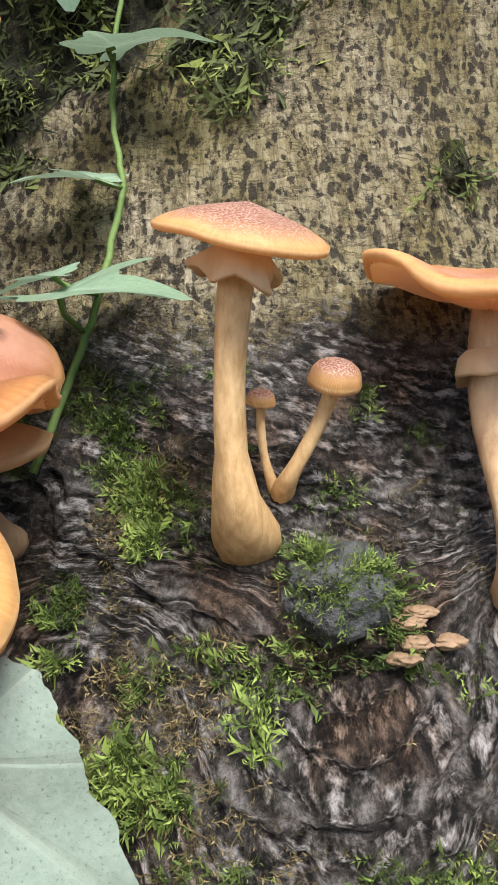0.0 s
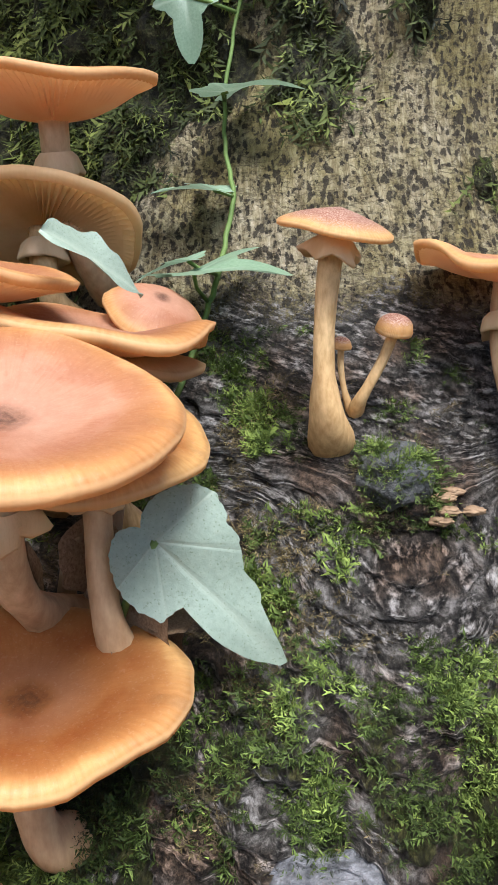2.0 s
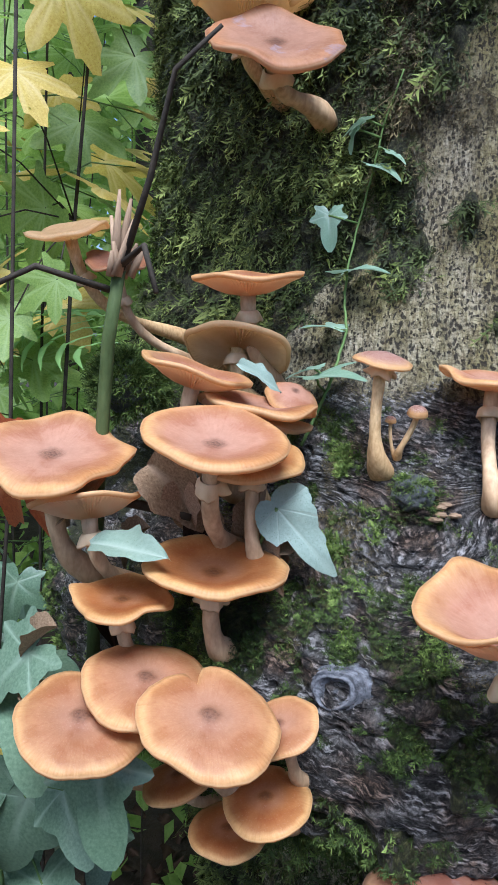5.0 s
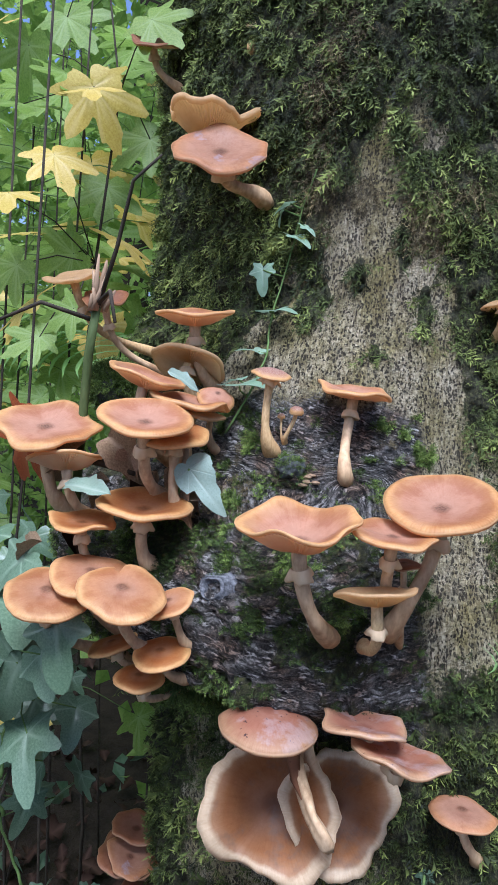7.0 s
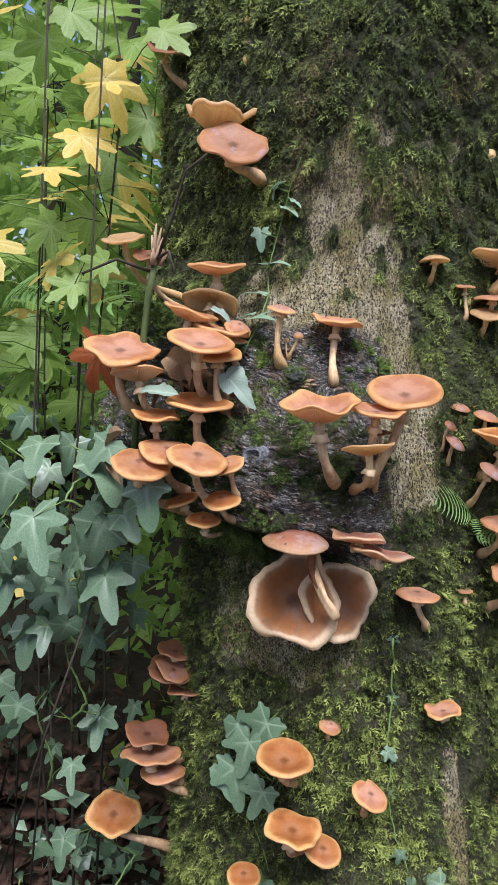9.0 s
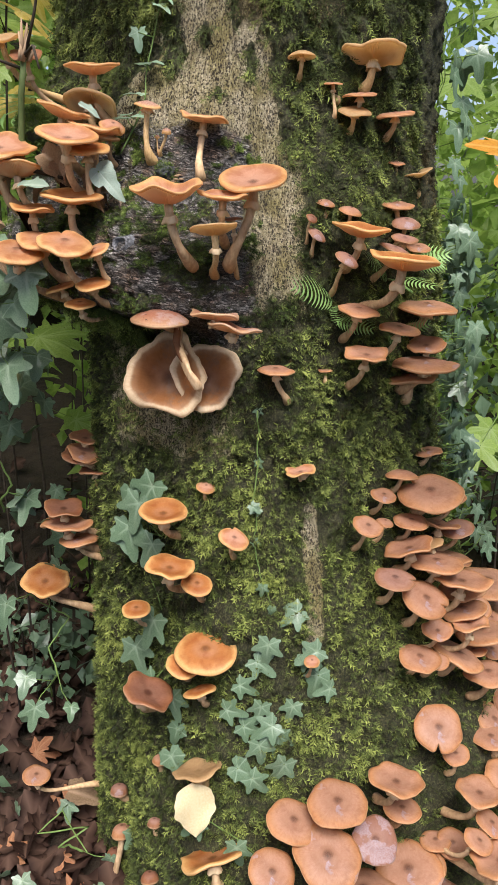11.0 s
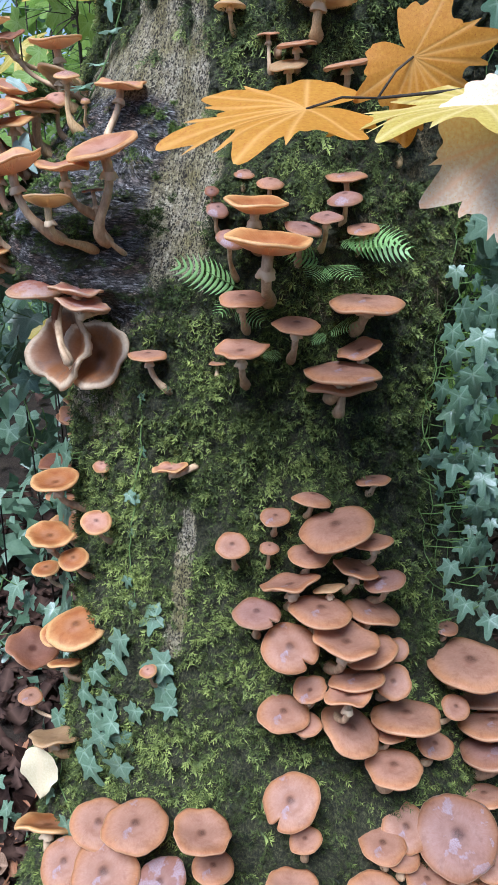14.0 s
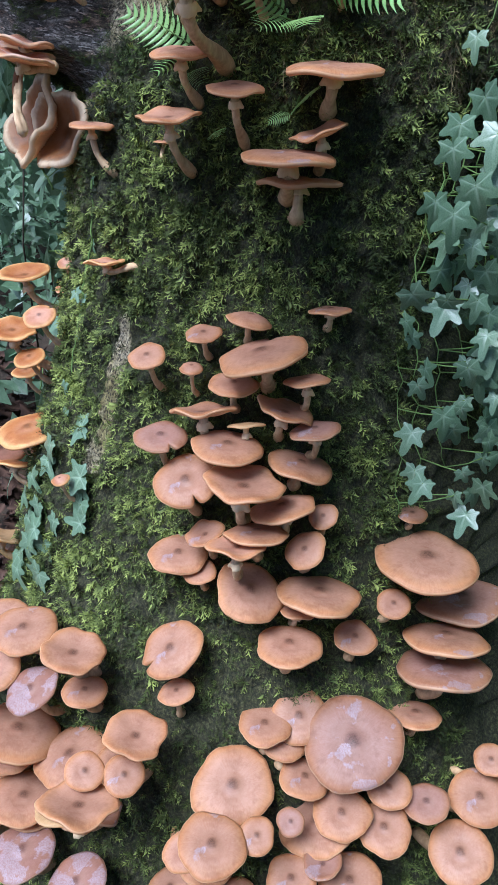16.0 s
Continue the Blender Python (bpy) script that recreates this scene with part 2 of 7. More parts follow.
    if name in ("tawny", "mauve", "dark"):
        # damp brown blotches and a paler zone half way out
        damp = m.ramp(m.noise(vec, 34.0, 5.0, 0.65), (0.5, 0.0), (0.64, 0.55))
        col = m.mix(damp, col, m.mix(1.0, col, (0.66, 0.55, 0.48), "MULTIPLY"))
        zone = m.math("MULTIPLY", m.ramp(r2, (0.3, 0.0), (0.5, 1.0)), m.ramp(r2, (0.6, 1.0), (0.85, 0.0)))
        col = m.mix(m.math("MULTIPLY", zone, 0.25), col, m.mix(0.4, col, (0.62, 0.42, 0.32)))
    if name in ("tawny", "mauve", "lilac"):
        # white spore dust in sharp-edged patches
        low = {"tawny": 0.62, "mauve": 0.58, "lilac": 0.47}[name]
        spores = m.math("ADD", m.noise(vec, 22.0, 3.0, 0.55), m.math("MULTIPLY", m.math("SUBTRACT", m.noise(vec, 240.0, 4.0, 0.7), 0.5), 0.10))
        dust = m.math("MULTIPLY", m.ramp(spores, (low, 0.0), (low + 0.035, 1.0)), m.ramp(m.noise(vec, 500.0, 3.0, 0.6), (0.35, 0.3), (0.6, 0.8)))
        gate = 1.0 if name == "lilac" else m.math("GREATER_THAN", hue, 0.6)
        col = m.mix(m.math("MULTIPLY", dust, gate), col, (0.40, 0.32, 0.345))
    fibre = m.noise(m.coord("Object", (1, 1, 1)), 120.0, 6.0, 0.75)
    col = m.mix(m.ramp(fibre, (0.35, 0.35), (0.6, 0.0)), col, m.mix(1.0, col, (0.7, 0.58, 0.5), "MULTIPLY"))
    streak = m.noise(m.join(m.math("MULTIPLY", m.math("SINE", ang), 14.0), m.math("MULTIPLY", m.math("COSINE", ang), 14.0), m.math("MULTIPLY", rad, 2.0)), 1.6, 5.0, 0.7)
    col = m.mix(m.math("MULTIPLY", m.ramp(streak, (0.35, 0.3), (0.55, 0.0)), m.ramp(rad, (0.15, 0.0), (0.5, 1.0))), col, m.mix(1.0, col, (0.78, 0.62, 0.5), "MULTIPLY"))
    shade = m.ramp(rad, (0.80, 0.0), (0.93, 1.0), (0.985, 0.2), (1.0, 0.0))
    if name in ("tawny", "mauve", "dark"):
        col = m.mix(m.math("MULTIPLY", shade, 0.22), col, m.mix(1.0, col, (0.8, 0.55, 0.35), "MULTIPLY"))
    col = m.mix(m.ramp(rad, (0.975, 0.0), (0.995, 0.6)), col, m.mix(0.4, rim, (0.86, 0.64, 0.38)))
    m.color(col)
    m.rough(m.ramp(fibre, (0.3, 0.62), (0.7, 0.42)))
    m.bump(m.math("ADD", m.math("ADD", m.math("MULTIPLY", fine, 0.5), m.math("MULTIPLY", fibre, 0.8)), m.math("MULTIPLY", edge, 0.12)), 0.45, 0.001)
    return m.glow_through(col, 0.6 if name == "tan" else 0.38)


def flesh_material(name, low, high, freq=60.0):
    """Gill or stem flesh, streaked along the angle attribute."""
    m = Mat(name, 0.65, 0.3)
    n = m.noise(m.coord("Object", (1, 1, 0.4)), freq, 4.0, 0.6)
    fine = m.noise(m.coord("Object", (1, 1, 0.2)), freq * 9, 3.0, 0.6)
    col = m.ramp(n, (0.3, low), (0.7, high))
    col = m.mix(m.math("MULTIPLY", m.attr("rad"), 0.9, True), m.mix(1.0, col, (0.8, 0.7, 0.58), "MULTIPLY"), col)
    m.color(col)
    m.bump(fine, 0.3, 0.0008)
    if name.startswith("gills"):
        m.glow_through(col, 0.55)
    return m.m


def leaf_material(name, low, high, vein, rough=0.45, spots=None, through=0.35):
    m = Mat(name, rough, 0.45 if rough < 0.6 else 0.1)
    vec = m.coord("Object")
    n = m.noise(vec, 30.0, 4.0, 0.6)
    col = m.ramp(n, (0.3, low), (0.7, high))
    r = m.math("FRACT", m.math("ADD", m.random(), m.island()))
    col = m.mix(m.math("MULTIPLY", r, 0.6), col, m.mix(1.0, col, (0.62, 0.72, 0.6), "MULTIPLY"))
    if spots:
        col = m.mix(m.ramp(m.noise(vec, 75.0, 3.0, 0.6), (0.6, 0.0), (0.68, 0.85)), col, spots)
    col = m.mix(m.math("MULTIPLY", m.attr("vein"), 0.7), col, vein)
    m.color(col)
    m.bump(m.math("ADD", m.attr("vein"), m.math("MULTIPLY", n, 0.6)), 0.35, 0.001)
    tr = m.t.nodes.new("ShaderNodeBsdfTranslucent")
    m.link(col, tr.inputs["Color"])
    mixer = m.t.nodes.new("ShaderNodeMixShader")
    mixer.inputs[0].default_value = through
    m.link(m.b.outputs[0], mixer.inputs[1])
    m.link(tr.outputs[0], mixer.inputs[2])
    m.link(mixer.outputs[0], m.t.nodes["Material Output"].inputs["Surface"])
    return m.m


def rough_material(name, low, high, scale=40.0, rough=0.85, stretch=(1, 1, 1), bump=0.5, dist=0.003):
    m = Mat(name, rough, 0.25)
    n = m.noise(m.coord("Object", stretch), scale, 6.0, 0.65)
    f = m.noise(m.coord("Object", stretch), scale * 6, 4.0, 0.6)
    m.color(m.mix(m.math("MULTIPLY", f, 0.5), m.ramp(n, (0.3, low), (0.72, high)), low))
    m.bump(m.math("ADD", n, m.math("MULTIPLY", f, 0.4)), bump, dist)
    return m.m


M_BARK = bark_material()
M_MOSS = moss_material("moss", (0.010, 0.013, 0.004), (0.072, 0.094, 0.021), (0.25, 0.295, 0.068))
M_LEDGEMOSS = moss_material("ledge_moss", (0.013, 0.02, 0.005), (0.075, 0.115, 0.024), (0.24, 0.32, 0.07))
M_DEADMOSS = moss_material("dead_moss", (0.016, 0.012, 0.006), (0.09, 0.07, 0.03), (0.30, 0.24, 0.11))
M_CAP = {k: cap_material(k) for k in CAP}
M_GILL = flesh_material("gills", (0.92, 0.71, 0.47), (0.96, 0.82, 0.60), 60.0)
M_GILL_TAN = flesh_material("gills_tan", (0.80, 0.64, 0.37), (0.90, 0.76, 0.49), 60.0)
M_STEM = flesh_material("stem", (0.40, 0.26, 0.14), (0.74, 0.56, 0.35), 120.0)
M_STEM_PALE = flesh_material("stem_pale", (0.50, 0.33, 0.145), (0.78, 0.58, 0.31), 380.0)
M_RING = flesh_material("ring", (0.6, 0.43, 0.24), (0.74, 0.58, 0.36), 90.0)
M_IVY = leaf_material("ivy_leaf", (0.095, 0.155, 0.09), (0.175, 0.25, 0.155), (0.30, 0.39, 0.27), 0.3, None, 0.2)
M_IVY_OLD = leaf_material("ivy_leaf_grey", (0.24, 0.315, 0.245), (0.30, 0.375, 0.30), (0.36, 0.43, 0.34), 0.5, (0.14, 0.2, 0.12), 0.15)
M_IVY_YOUNG = leaf_material("young_ivy_leaf", (0.25, 0.37, 0.25), (0.34, 0.46, 0.33), (0.42, 0.54, 0.4), 0.35, None, 0.3)
M_GREEN = leaf_material("green_leaf", (0.22, 0.35, 0.06), (0.39, 0.52, 0.12), (0.44, 0.58, 0.22), 0.45, None, 0.55)
M_RUST = leaf_material("rust_leaf", (0.2, 0.085, 0.045), (0.36, 0.16, 0.08), (0.4, 0.22, 0.12), 0.7, (0.12, 0.05, 0.03), 0.1)
M_YELLOW = leaf_material("yellow_leaf", (0.62, 0.42, 0.07), (0.8, 0.62, 0.16), (0.82, 0.68, 0.3), 0.5, (0.42, 0.22, 0.05), 0.45)
M_ORANGE = leaf_material("orange_leaf", (0.55, 0.21, 0.02), (0.68, 0.33, 0.04), (0.75, 0.42, 0.12), 0.5, (0.42, 0.12, 0.02), 0.4)
M_PINK = leaf_material("pale_leaf", (0.80, 0.48, 0.30), (0.90, 0.72, 0.54), (0.78, 0.42, 0.22), 0.45, (0.72, 0.36, 0.08), 0.3)
# leaf brown darkened so its colour stands in for shade on the floor
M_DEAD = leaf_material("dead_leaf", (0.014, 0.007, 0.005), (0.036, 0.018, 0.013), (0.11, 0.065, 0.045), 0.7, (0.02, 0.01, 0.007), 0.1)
M_DEADPALE = leaf_material("dead_leaf_pale", (0.20, 0.12, 0.07), (0.42, 0.28, 0.18), (0.32, 0.22, 0.14), 0.75, (0.1, 0.05, 0.03), 0.15)
M_RED = leaf_material("red_leaf", (0.28, 0.05, 0.015), (0.45, 0.12, 0.03), (0.5, 0.2, 0.08), 0.55, (0.15, 0.04, 0.01), 0.3)
M_CREAM = leaf_material("cream_leaf", (0.68, 0.55, 0.32), (0.78, 0.66, 0.42), (0.7, 0.58, 0.35), 0.6, None, 0.2)
M_FERN = leaf_material("fern", (0.26, 0.46, 0.13), (0.37, 0.58, 0.2), (0.36, 0.58, 0.22), 0.4, None, 0.45)
M_VINE = rough_material("vine", (0.09, 0.15, 0.035), (0.18, 0.27, 0.08), 60.0, 0.6)
M_BARKGREEN = rough_material("green_bark", (0.05, 0.075, 0.02), (0.13, 0.17, 0.06), 70.0, 0.7, (1, 1, 0.3))
M_TWIG = rough_material("twig", (0.02, 0.016, 0.011), (0.075, 0.06, 0.04), 80.0)
M_SPLINTER = rough_material("splinter", (0.22, 0.145, 0.085), (0.48, 0.34, 0.21), 90.0, 0.85, (1, 1, 0.2))
M_SOIL = rough_material("soil", (0.012, 0.009, 0.006), (0.06, 0.042, 0.026), 12.0, 0.9, (1, 1, 1), 1.0, 0.02)
M_STONE = rough_material("stone_bark", (0.02, 0.021, 0.02), (0.17, 0.18, 0.175), 110.0, 0.5, (1, 1, 1), 1.0, 0.004)
M_EYE = rough_material("heart_knot", (0.010, 0.011, 0.012), (0.40, 0.41, 0.43), 150.0, 0.45, (1, 1, 1), 1.0, 0.004)
M_CHIP = rough_material("wood_chip", (0.16, 0.10, 0.055), (0.36, 0.25, 0.15), 120.0, 0.8)


# ---- mesh helpers ----
def mesh_of(name, verts, faces, mat, attrs=None, smooth=True, uv=None):
    me = bpy.data.meshes.new(name)
    if isinstance(faces, np.ndarray):
        k = faces.shape[1]
        me.vertices.add(len(verts))
        me.vertices.foreach_set("co", np.asarray(verts, np.float32).ravel())
        me.loops.add(faces.size)
        me.loops.foreach_set("vertex_index", faces.astype(np.int32).ravel())
        me.polygons.add(len(faces))
        me.polygons.foreach_set("loop_start", np.arange(0, faces.size, k, dtype=np.int32))
        me.polygons.foreach_set("loop_total", np.full(len(faces), k, np.int32))
        me.update(calc_edges=True)
    else:
        me.from_pydata([tuple(v) for v in verts], [], faces)
    for key, values in (attrs or {}).items():
        a = me.attributes.new(key, "FLOAT", "POINT")
        a.data.foreach_set("value", np.asarray(values, np.float32))
    if uv is not None:
        lay = me.uv_layers.new(name="UVMap")
        idx = np.empty(len(me.loops), np.int32)
        me.loops.foreach_get("vertex_index", idx)
        lay.data.foreach_set("uv", np.asarray(uv, np.float32)[idx].ravel())
    me.polygons.foreach_set("use_smooth", np.full(len(me.polygons), smooth, bool))
    me.materials.append(mat)
    me.update()
    return me


def thing(name, where, label, category, group="", kind=""):
    ob = new(name)
    ob.empty_display_size = 0.01
    ob.location = where
    return tagged(ob, label, category, group, kind)


def part(name, me, parent, label="", m=None):
    ob = new(name, me)
    ob.parent = parent
    if m is not None:
        ob.matrix_basis = m
    if label:
        tagged(ob, label)
    return ob


def grid_faces(rows, cols, wrap=False):
    r, c = np.meshgrid(np.arange(rows - 1), np.arange(cols if wrap else cols - 1), indexing="ij")
    a = r * cols + c
    b = r * cols + (c + 1) % cols
    return np.stack([a, b, b + cols, a + cols], -1).reshape(-1, 4)


RNG = np.random.default_rng(7)
LATTICE = RNG.random((64, 64, 64)).astype(np.float32)


def vnoise(x, y, z):
    """Smooth value noise, -1 to 1, for arrays."""
    out = []
    for v in (x, y, z):
        i = np.floor(v).astype(int)
        f = v - i
        out.append((i & 63, (i + 1) & 63, f * f * (3 - 2 * f)))
    (x0, x1, fx), (y0, y1, fy), (z0, z1, fz) = out
    L = LATTICE
    c00 = L[x0, y0, z0] * (1 - fx) + L[x1, y0, z0] * fx
    c10 = L[x0, y1, z0] * (1 - fx) + L[x1, y1, z0] * fx
    c01 = L[x0, y0, z1] * (1 - fx) + L[x1, y0, z1] * fx
    c11 = L[x0, y1, z1] * (1 - fx) + L[x1, y1, z1] * fx
    return 2 * ((c00 * (1 - fy) + c10 * fy) * (1 - fz) + (c01 * (1 - fy) + c11 * fy) * fz) - 1


def fbm(x, y, z, octaves=4):
    s, a = 0.0, 1.0
    for k in range(octaves):
        s = s + a * vnoise(x + 17.3 * k, y + 5.1 * k, z + 9.7 * k)
        x, y, z, a = x * 2.03, y * 2.03, z * 2.03, a * 0.5
    return s / 1.9


def step(a, b, x):
    t = np.clip((np.asarray(x, float) - a) / (b - a), 0, 1)
    return t * t * (3 - 2 * t)


def tube(path, radii, segs=14, name="tube", mat=None, wob=0.0, seed=0.0):
    """A tapered tube along points."""
    pts = [Vector(p) for p in path]
    verts, rad, ang = [], [], []
    ref = None
    for i, p in enumerate(pts):
        d = (pts[min(i + 1, len(pts) - 1)] - pts[max(i - 1, 0)]).normalized()
        if ref is None:
            ref = d.orthogonal().normalized()
        a = (ref - d * ref.dot(d)).normalized()
        ref = a
        b = d.cross(a)
        for j in range(segs):
            t = 2 * math.pi * j / segs
            r = radii[i] * (1 + wob * math.sin(3 * t + i * 0.7 + seed) + wob * 0.6 * math.sin(2 * t - i * 1.1 + 2 * seed))
            verts.append(p + a * (r * math.cos(t)) + b * (r * math.sin(t)))
            rad.append(i / max(1, len(pts) - 1))
            ang.append(t)
    n = len(pts)
    faces = [tuple(f) for f in grid_faces(n, segs, True)]
    faces.append(tuple(range(segs))[::-1])
    faces.append(tuple(range((n - 1) * segs, n * segs)))
    return mesh_of(name, verts, faces, mat, {"rad": rad, "ang": ang})


# ---- the trunk's form: angle 0 faces -y, positive to +x ----
def trunk_axis(z):
    s = step(0.7, 1.45, z)
    return 0.14 - 0.10 * s, 0.54 + 0.22 * s


def ledge(phi, z):
    d = np.degrees(phi)
    up = 0.0
    for lift in (-0.012, 0.0, 0.012):
        up = up + np.interp(np.asarray(z, float) + lift, (0.925, 0.955, 0.985, 1.03, 1.09, 1.154, 1.21, 1.3, 1.37, 1.44), (0, 0.06, 0.158, 0.18, 0.187, 0.146, 0.11, 0.06, 0.03, 0)) / 3
    return up * step(20, -6, d) * step(-105, -65, d)


def trunk_radius(phi, z):
    d = np.degrees(phi)
    r = 0.385 + 0.025 * step(0.7, 1.45, z)
    low = np.clip((0.7 - z) / 0.8, 0, 2)
    flare = (0.25 * low ** 1.1 + 0.18 * np.clip(low - 0.75, 0, 2) ** 1.4) * (0.1 + 0.9 * step(-30, 13, d))
    r = r - 0.035 * np.exp(-((d - 52) / 25) ** 2) * step(0.3, 0.6, z) * step(1.15, 0.9, z)
    r = r + 0.025 * np.exp(-((d + 38) / 20) ** 2) * step(1.0, 0.85, z)
    r = r + flare + ledge(phi, z) + 0.075 * np.exp(-((d - 74) / 24) ** 2) * step(0.2, 0.0, z) * (1 - 0.6 * step(-0.06, -0.16, z))
    r = r + 0.05 * np.exp(-((d + 52) / 26) ** 2) * step(1.2, 1.4, z)
    r = r - 0.03 * np.exp(-((d - 33) / 13) ** 2) * step(1.3, 1.6, z)
    return r * (1 - 0.62 * step(2.3, 7.2, z))


def trunk_point(phi, z):
    cx, cy = trunk_axis(z)
    r = trunk_radius(phi, z)
    return np.stack([cx + r * np.sin(phi), cy - r * np.cos(phi), np.asarray(z, float) + 0 * r], -1)


def trunk_angle(x, y, z):
    cx, cy = trunk_axis(z)
    return np.arctan2(x - cx, cy - y)


def on_trunk(x, y, z, lift=0.0):
    phi = trunk_angle(x, y, z)
    cx, cy = trunk_axis(z)
    r = trunk_radius(phi, z) + lift
    return Vector((float(cx + r * np.sin(phi)), float(cy - r * np.cos(phi)), float(z)))


def zones(phi, z):
    """How mossy, and how wet and dark, the bark is at a place."""
    d = np.degrees(phi)
    u = phi * 0.4
    n1 = fbm(u * 14 + 3, z * 9 + 1, 0.0 * z, 4)
    n2 = fbm(u * 40 + 9, z * 34 + 5, 0.0 * z + 4, 3)
    left = np.interp(z, (1.2, 1.3, 1.37, 1.44, 1.53, 1.61, 1.68), (-34, -26, -20, -14, -8, -1, 4))
    right = np.interp(z, (1.2, 1.45, 1.53, 1.61, 1.68), (20, 18.5, 14, 7.5, 4))
    bare = step(-2.5, 2, d - left + 5 * n1 + 4 * n2) * step(2.5, -2, d - right + 4 * n1 + 4 * n2) * step(1.14, 1.22, z + 0.06 * n1)
    bare = np.maximum(bare, 0.9 * step(0.15, 0.45, n1 + 0.5 * n2) * step(1.5, 1.6, z) * step(-20, -10, d) * step(40, 30, d))
    clumps = 0.0
    for pd, pz, wd, wz in ((-6, 1.425, 3.5, 0.04), (-16, 1.43, 4, 0.03), (-8, 1.5, 3, 0.05), (2, 1.46, 1.6, 0.03), (10, 1.5, 2.0, 0.05), (14, 1.42, 1.5, 0.04), (-22, 1.37, 4, 0.02), (6, 1.36, 1.2, 0.015)):
        clumps = np.maximum(clumps, np.exp(-((d - pd) / wd) ** 2 - ((z - pz) / wz) ** 2))
    bare = bare * (1 - step(0.3, 0.62, clumps + 0.35 * n2 + 0.2 * n1))
    strip = step(8, 13, d + 4 * n1) * step(31, 25, d + 4 * n1) * step(0.93, 1.02, z + 0.05 * n1) * step(1.3, 1.2, z)
    scar = step(25.2, 27.2, d + 3 * n1) * step(31.5, 29, d + 3 * n1) * step(0.33, 0.37, z) * step(0.62, 0.57, z + 0.05 * n1)
    under = step(-38, -30, d) * step(12, 2, d) * step(0.66, 0.72, z + 0.05 * n1) * step(0.92, 0.88, z) * 0.65
    shelf = step(-105, -70, d) * step(17, 7, d + 4 * n1) * step(0.88, 0.94, z) * step(1.34, 1.25, z + 0.04 * n1)
    wet = np.clip(shelf + scar * 0.35, 0, 1)
    wood = np.clip(bare + strip + scar + under, 0, 1)
    n3 = fbm(u * 120 + 2, z * 105 + 7, 0.0 * z + 9, 3)
    tuft = step(-0.02, 0.22, n1 * 0.35 + n2 * 0.6 + n3 * 0.5 + 0.12 * step(-12, -20, d) - 0.05 * step(1.24, 1.28, z))
    moss = np.clip(1 - wood, 0, 1)
    moss = moss * (1 - shelf * (1 - 0.8 * tuft))
    knot = np.exp(-(((phi + 0.153) * 0.59 / 0.034) ** 2 + ((z - 1.098) / 0.034) ** 2) ** 2)
    moss = moss * (1 - knot)
    return moss, wet


def trunk_relief(phi, z, moss, wet):
    u = phi * 0.5
    coarse = 0.012 * fbm(u * 9, z * 6, 0 * z + 2, 4)
    bend = fbm(u * 8, z * 8, 0 * z, 2)
    # long ridges across the wet wood, and rings of grain under the knob
    ridges = 1 - 1.6 * np.abs(fbm(u * 46 + 2 * bend, z * 150 + u * 45 + 3 * bend, 0 * z + 7, 3))
    d = np.hypot((u + 0.033) * 0.9, z - 1.208) + 0.006 * fbm(u * 30, z * 30, 0 * z + 4, 3)
    near = step(0.08, 0.03, d) * step(1.215, 1.19, z)
    rings = np.sin(d * 2 * np.pi / 0.0105 + 2.0 * bend)
    plates = fbm(u * 95, z * 40, 0 * z + 3, 3)
    lumps = fbm(u * 42, z * 42, 0 * z + 5, 4)
    grit = fbm(u * 150, z * 150, 0 * z + 6, 3)
    wood = 0.005 * ridges * (1 - near) + near * (0.0024 * rings + 0.003 * ridges) + 0.009 * lumps + 0.0045 * grit
    hollow = -0.01 * np.exp(-((u + 0.033) / 0.03) ** 2 - ((z - 1.195) / 0.01) ** 2)
    return coarse + wet * (wood + hollow) + (1 - wet) * (1 - moss) * 0.003 * plates + moss * (0.019 * lumps + 0.004 * grit)


def grain(phi, z):
    """Coordinates across and along the wet wood's grain: rings under the knob, slanting lines elsewhere."""
    u = phi * 0.5
    dx, dz = (u + 0.033) * 0.9, z - 1.208
    near = step(0.12, 0.05, np.hypot(dx, dz)) * step(1.235, 1.2, z)
    across = near * np.hypot(dx, dz) + (1 - near) * (1.208 - z - 0.22 * u)
    along = near * 0.05 * np.arctan2(dx, -dz) + (1 - near) * u
    return across + 0.003 * fbm(u * 26, z * 26, 0 * z + 4, 3), along


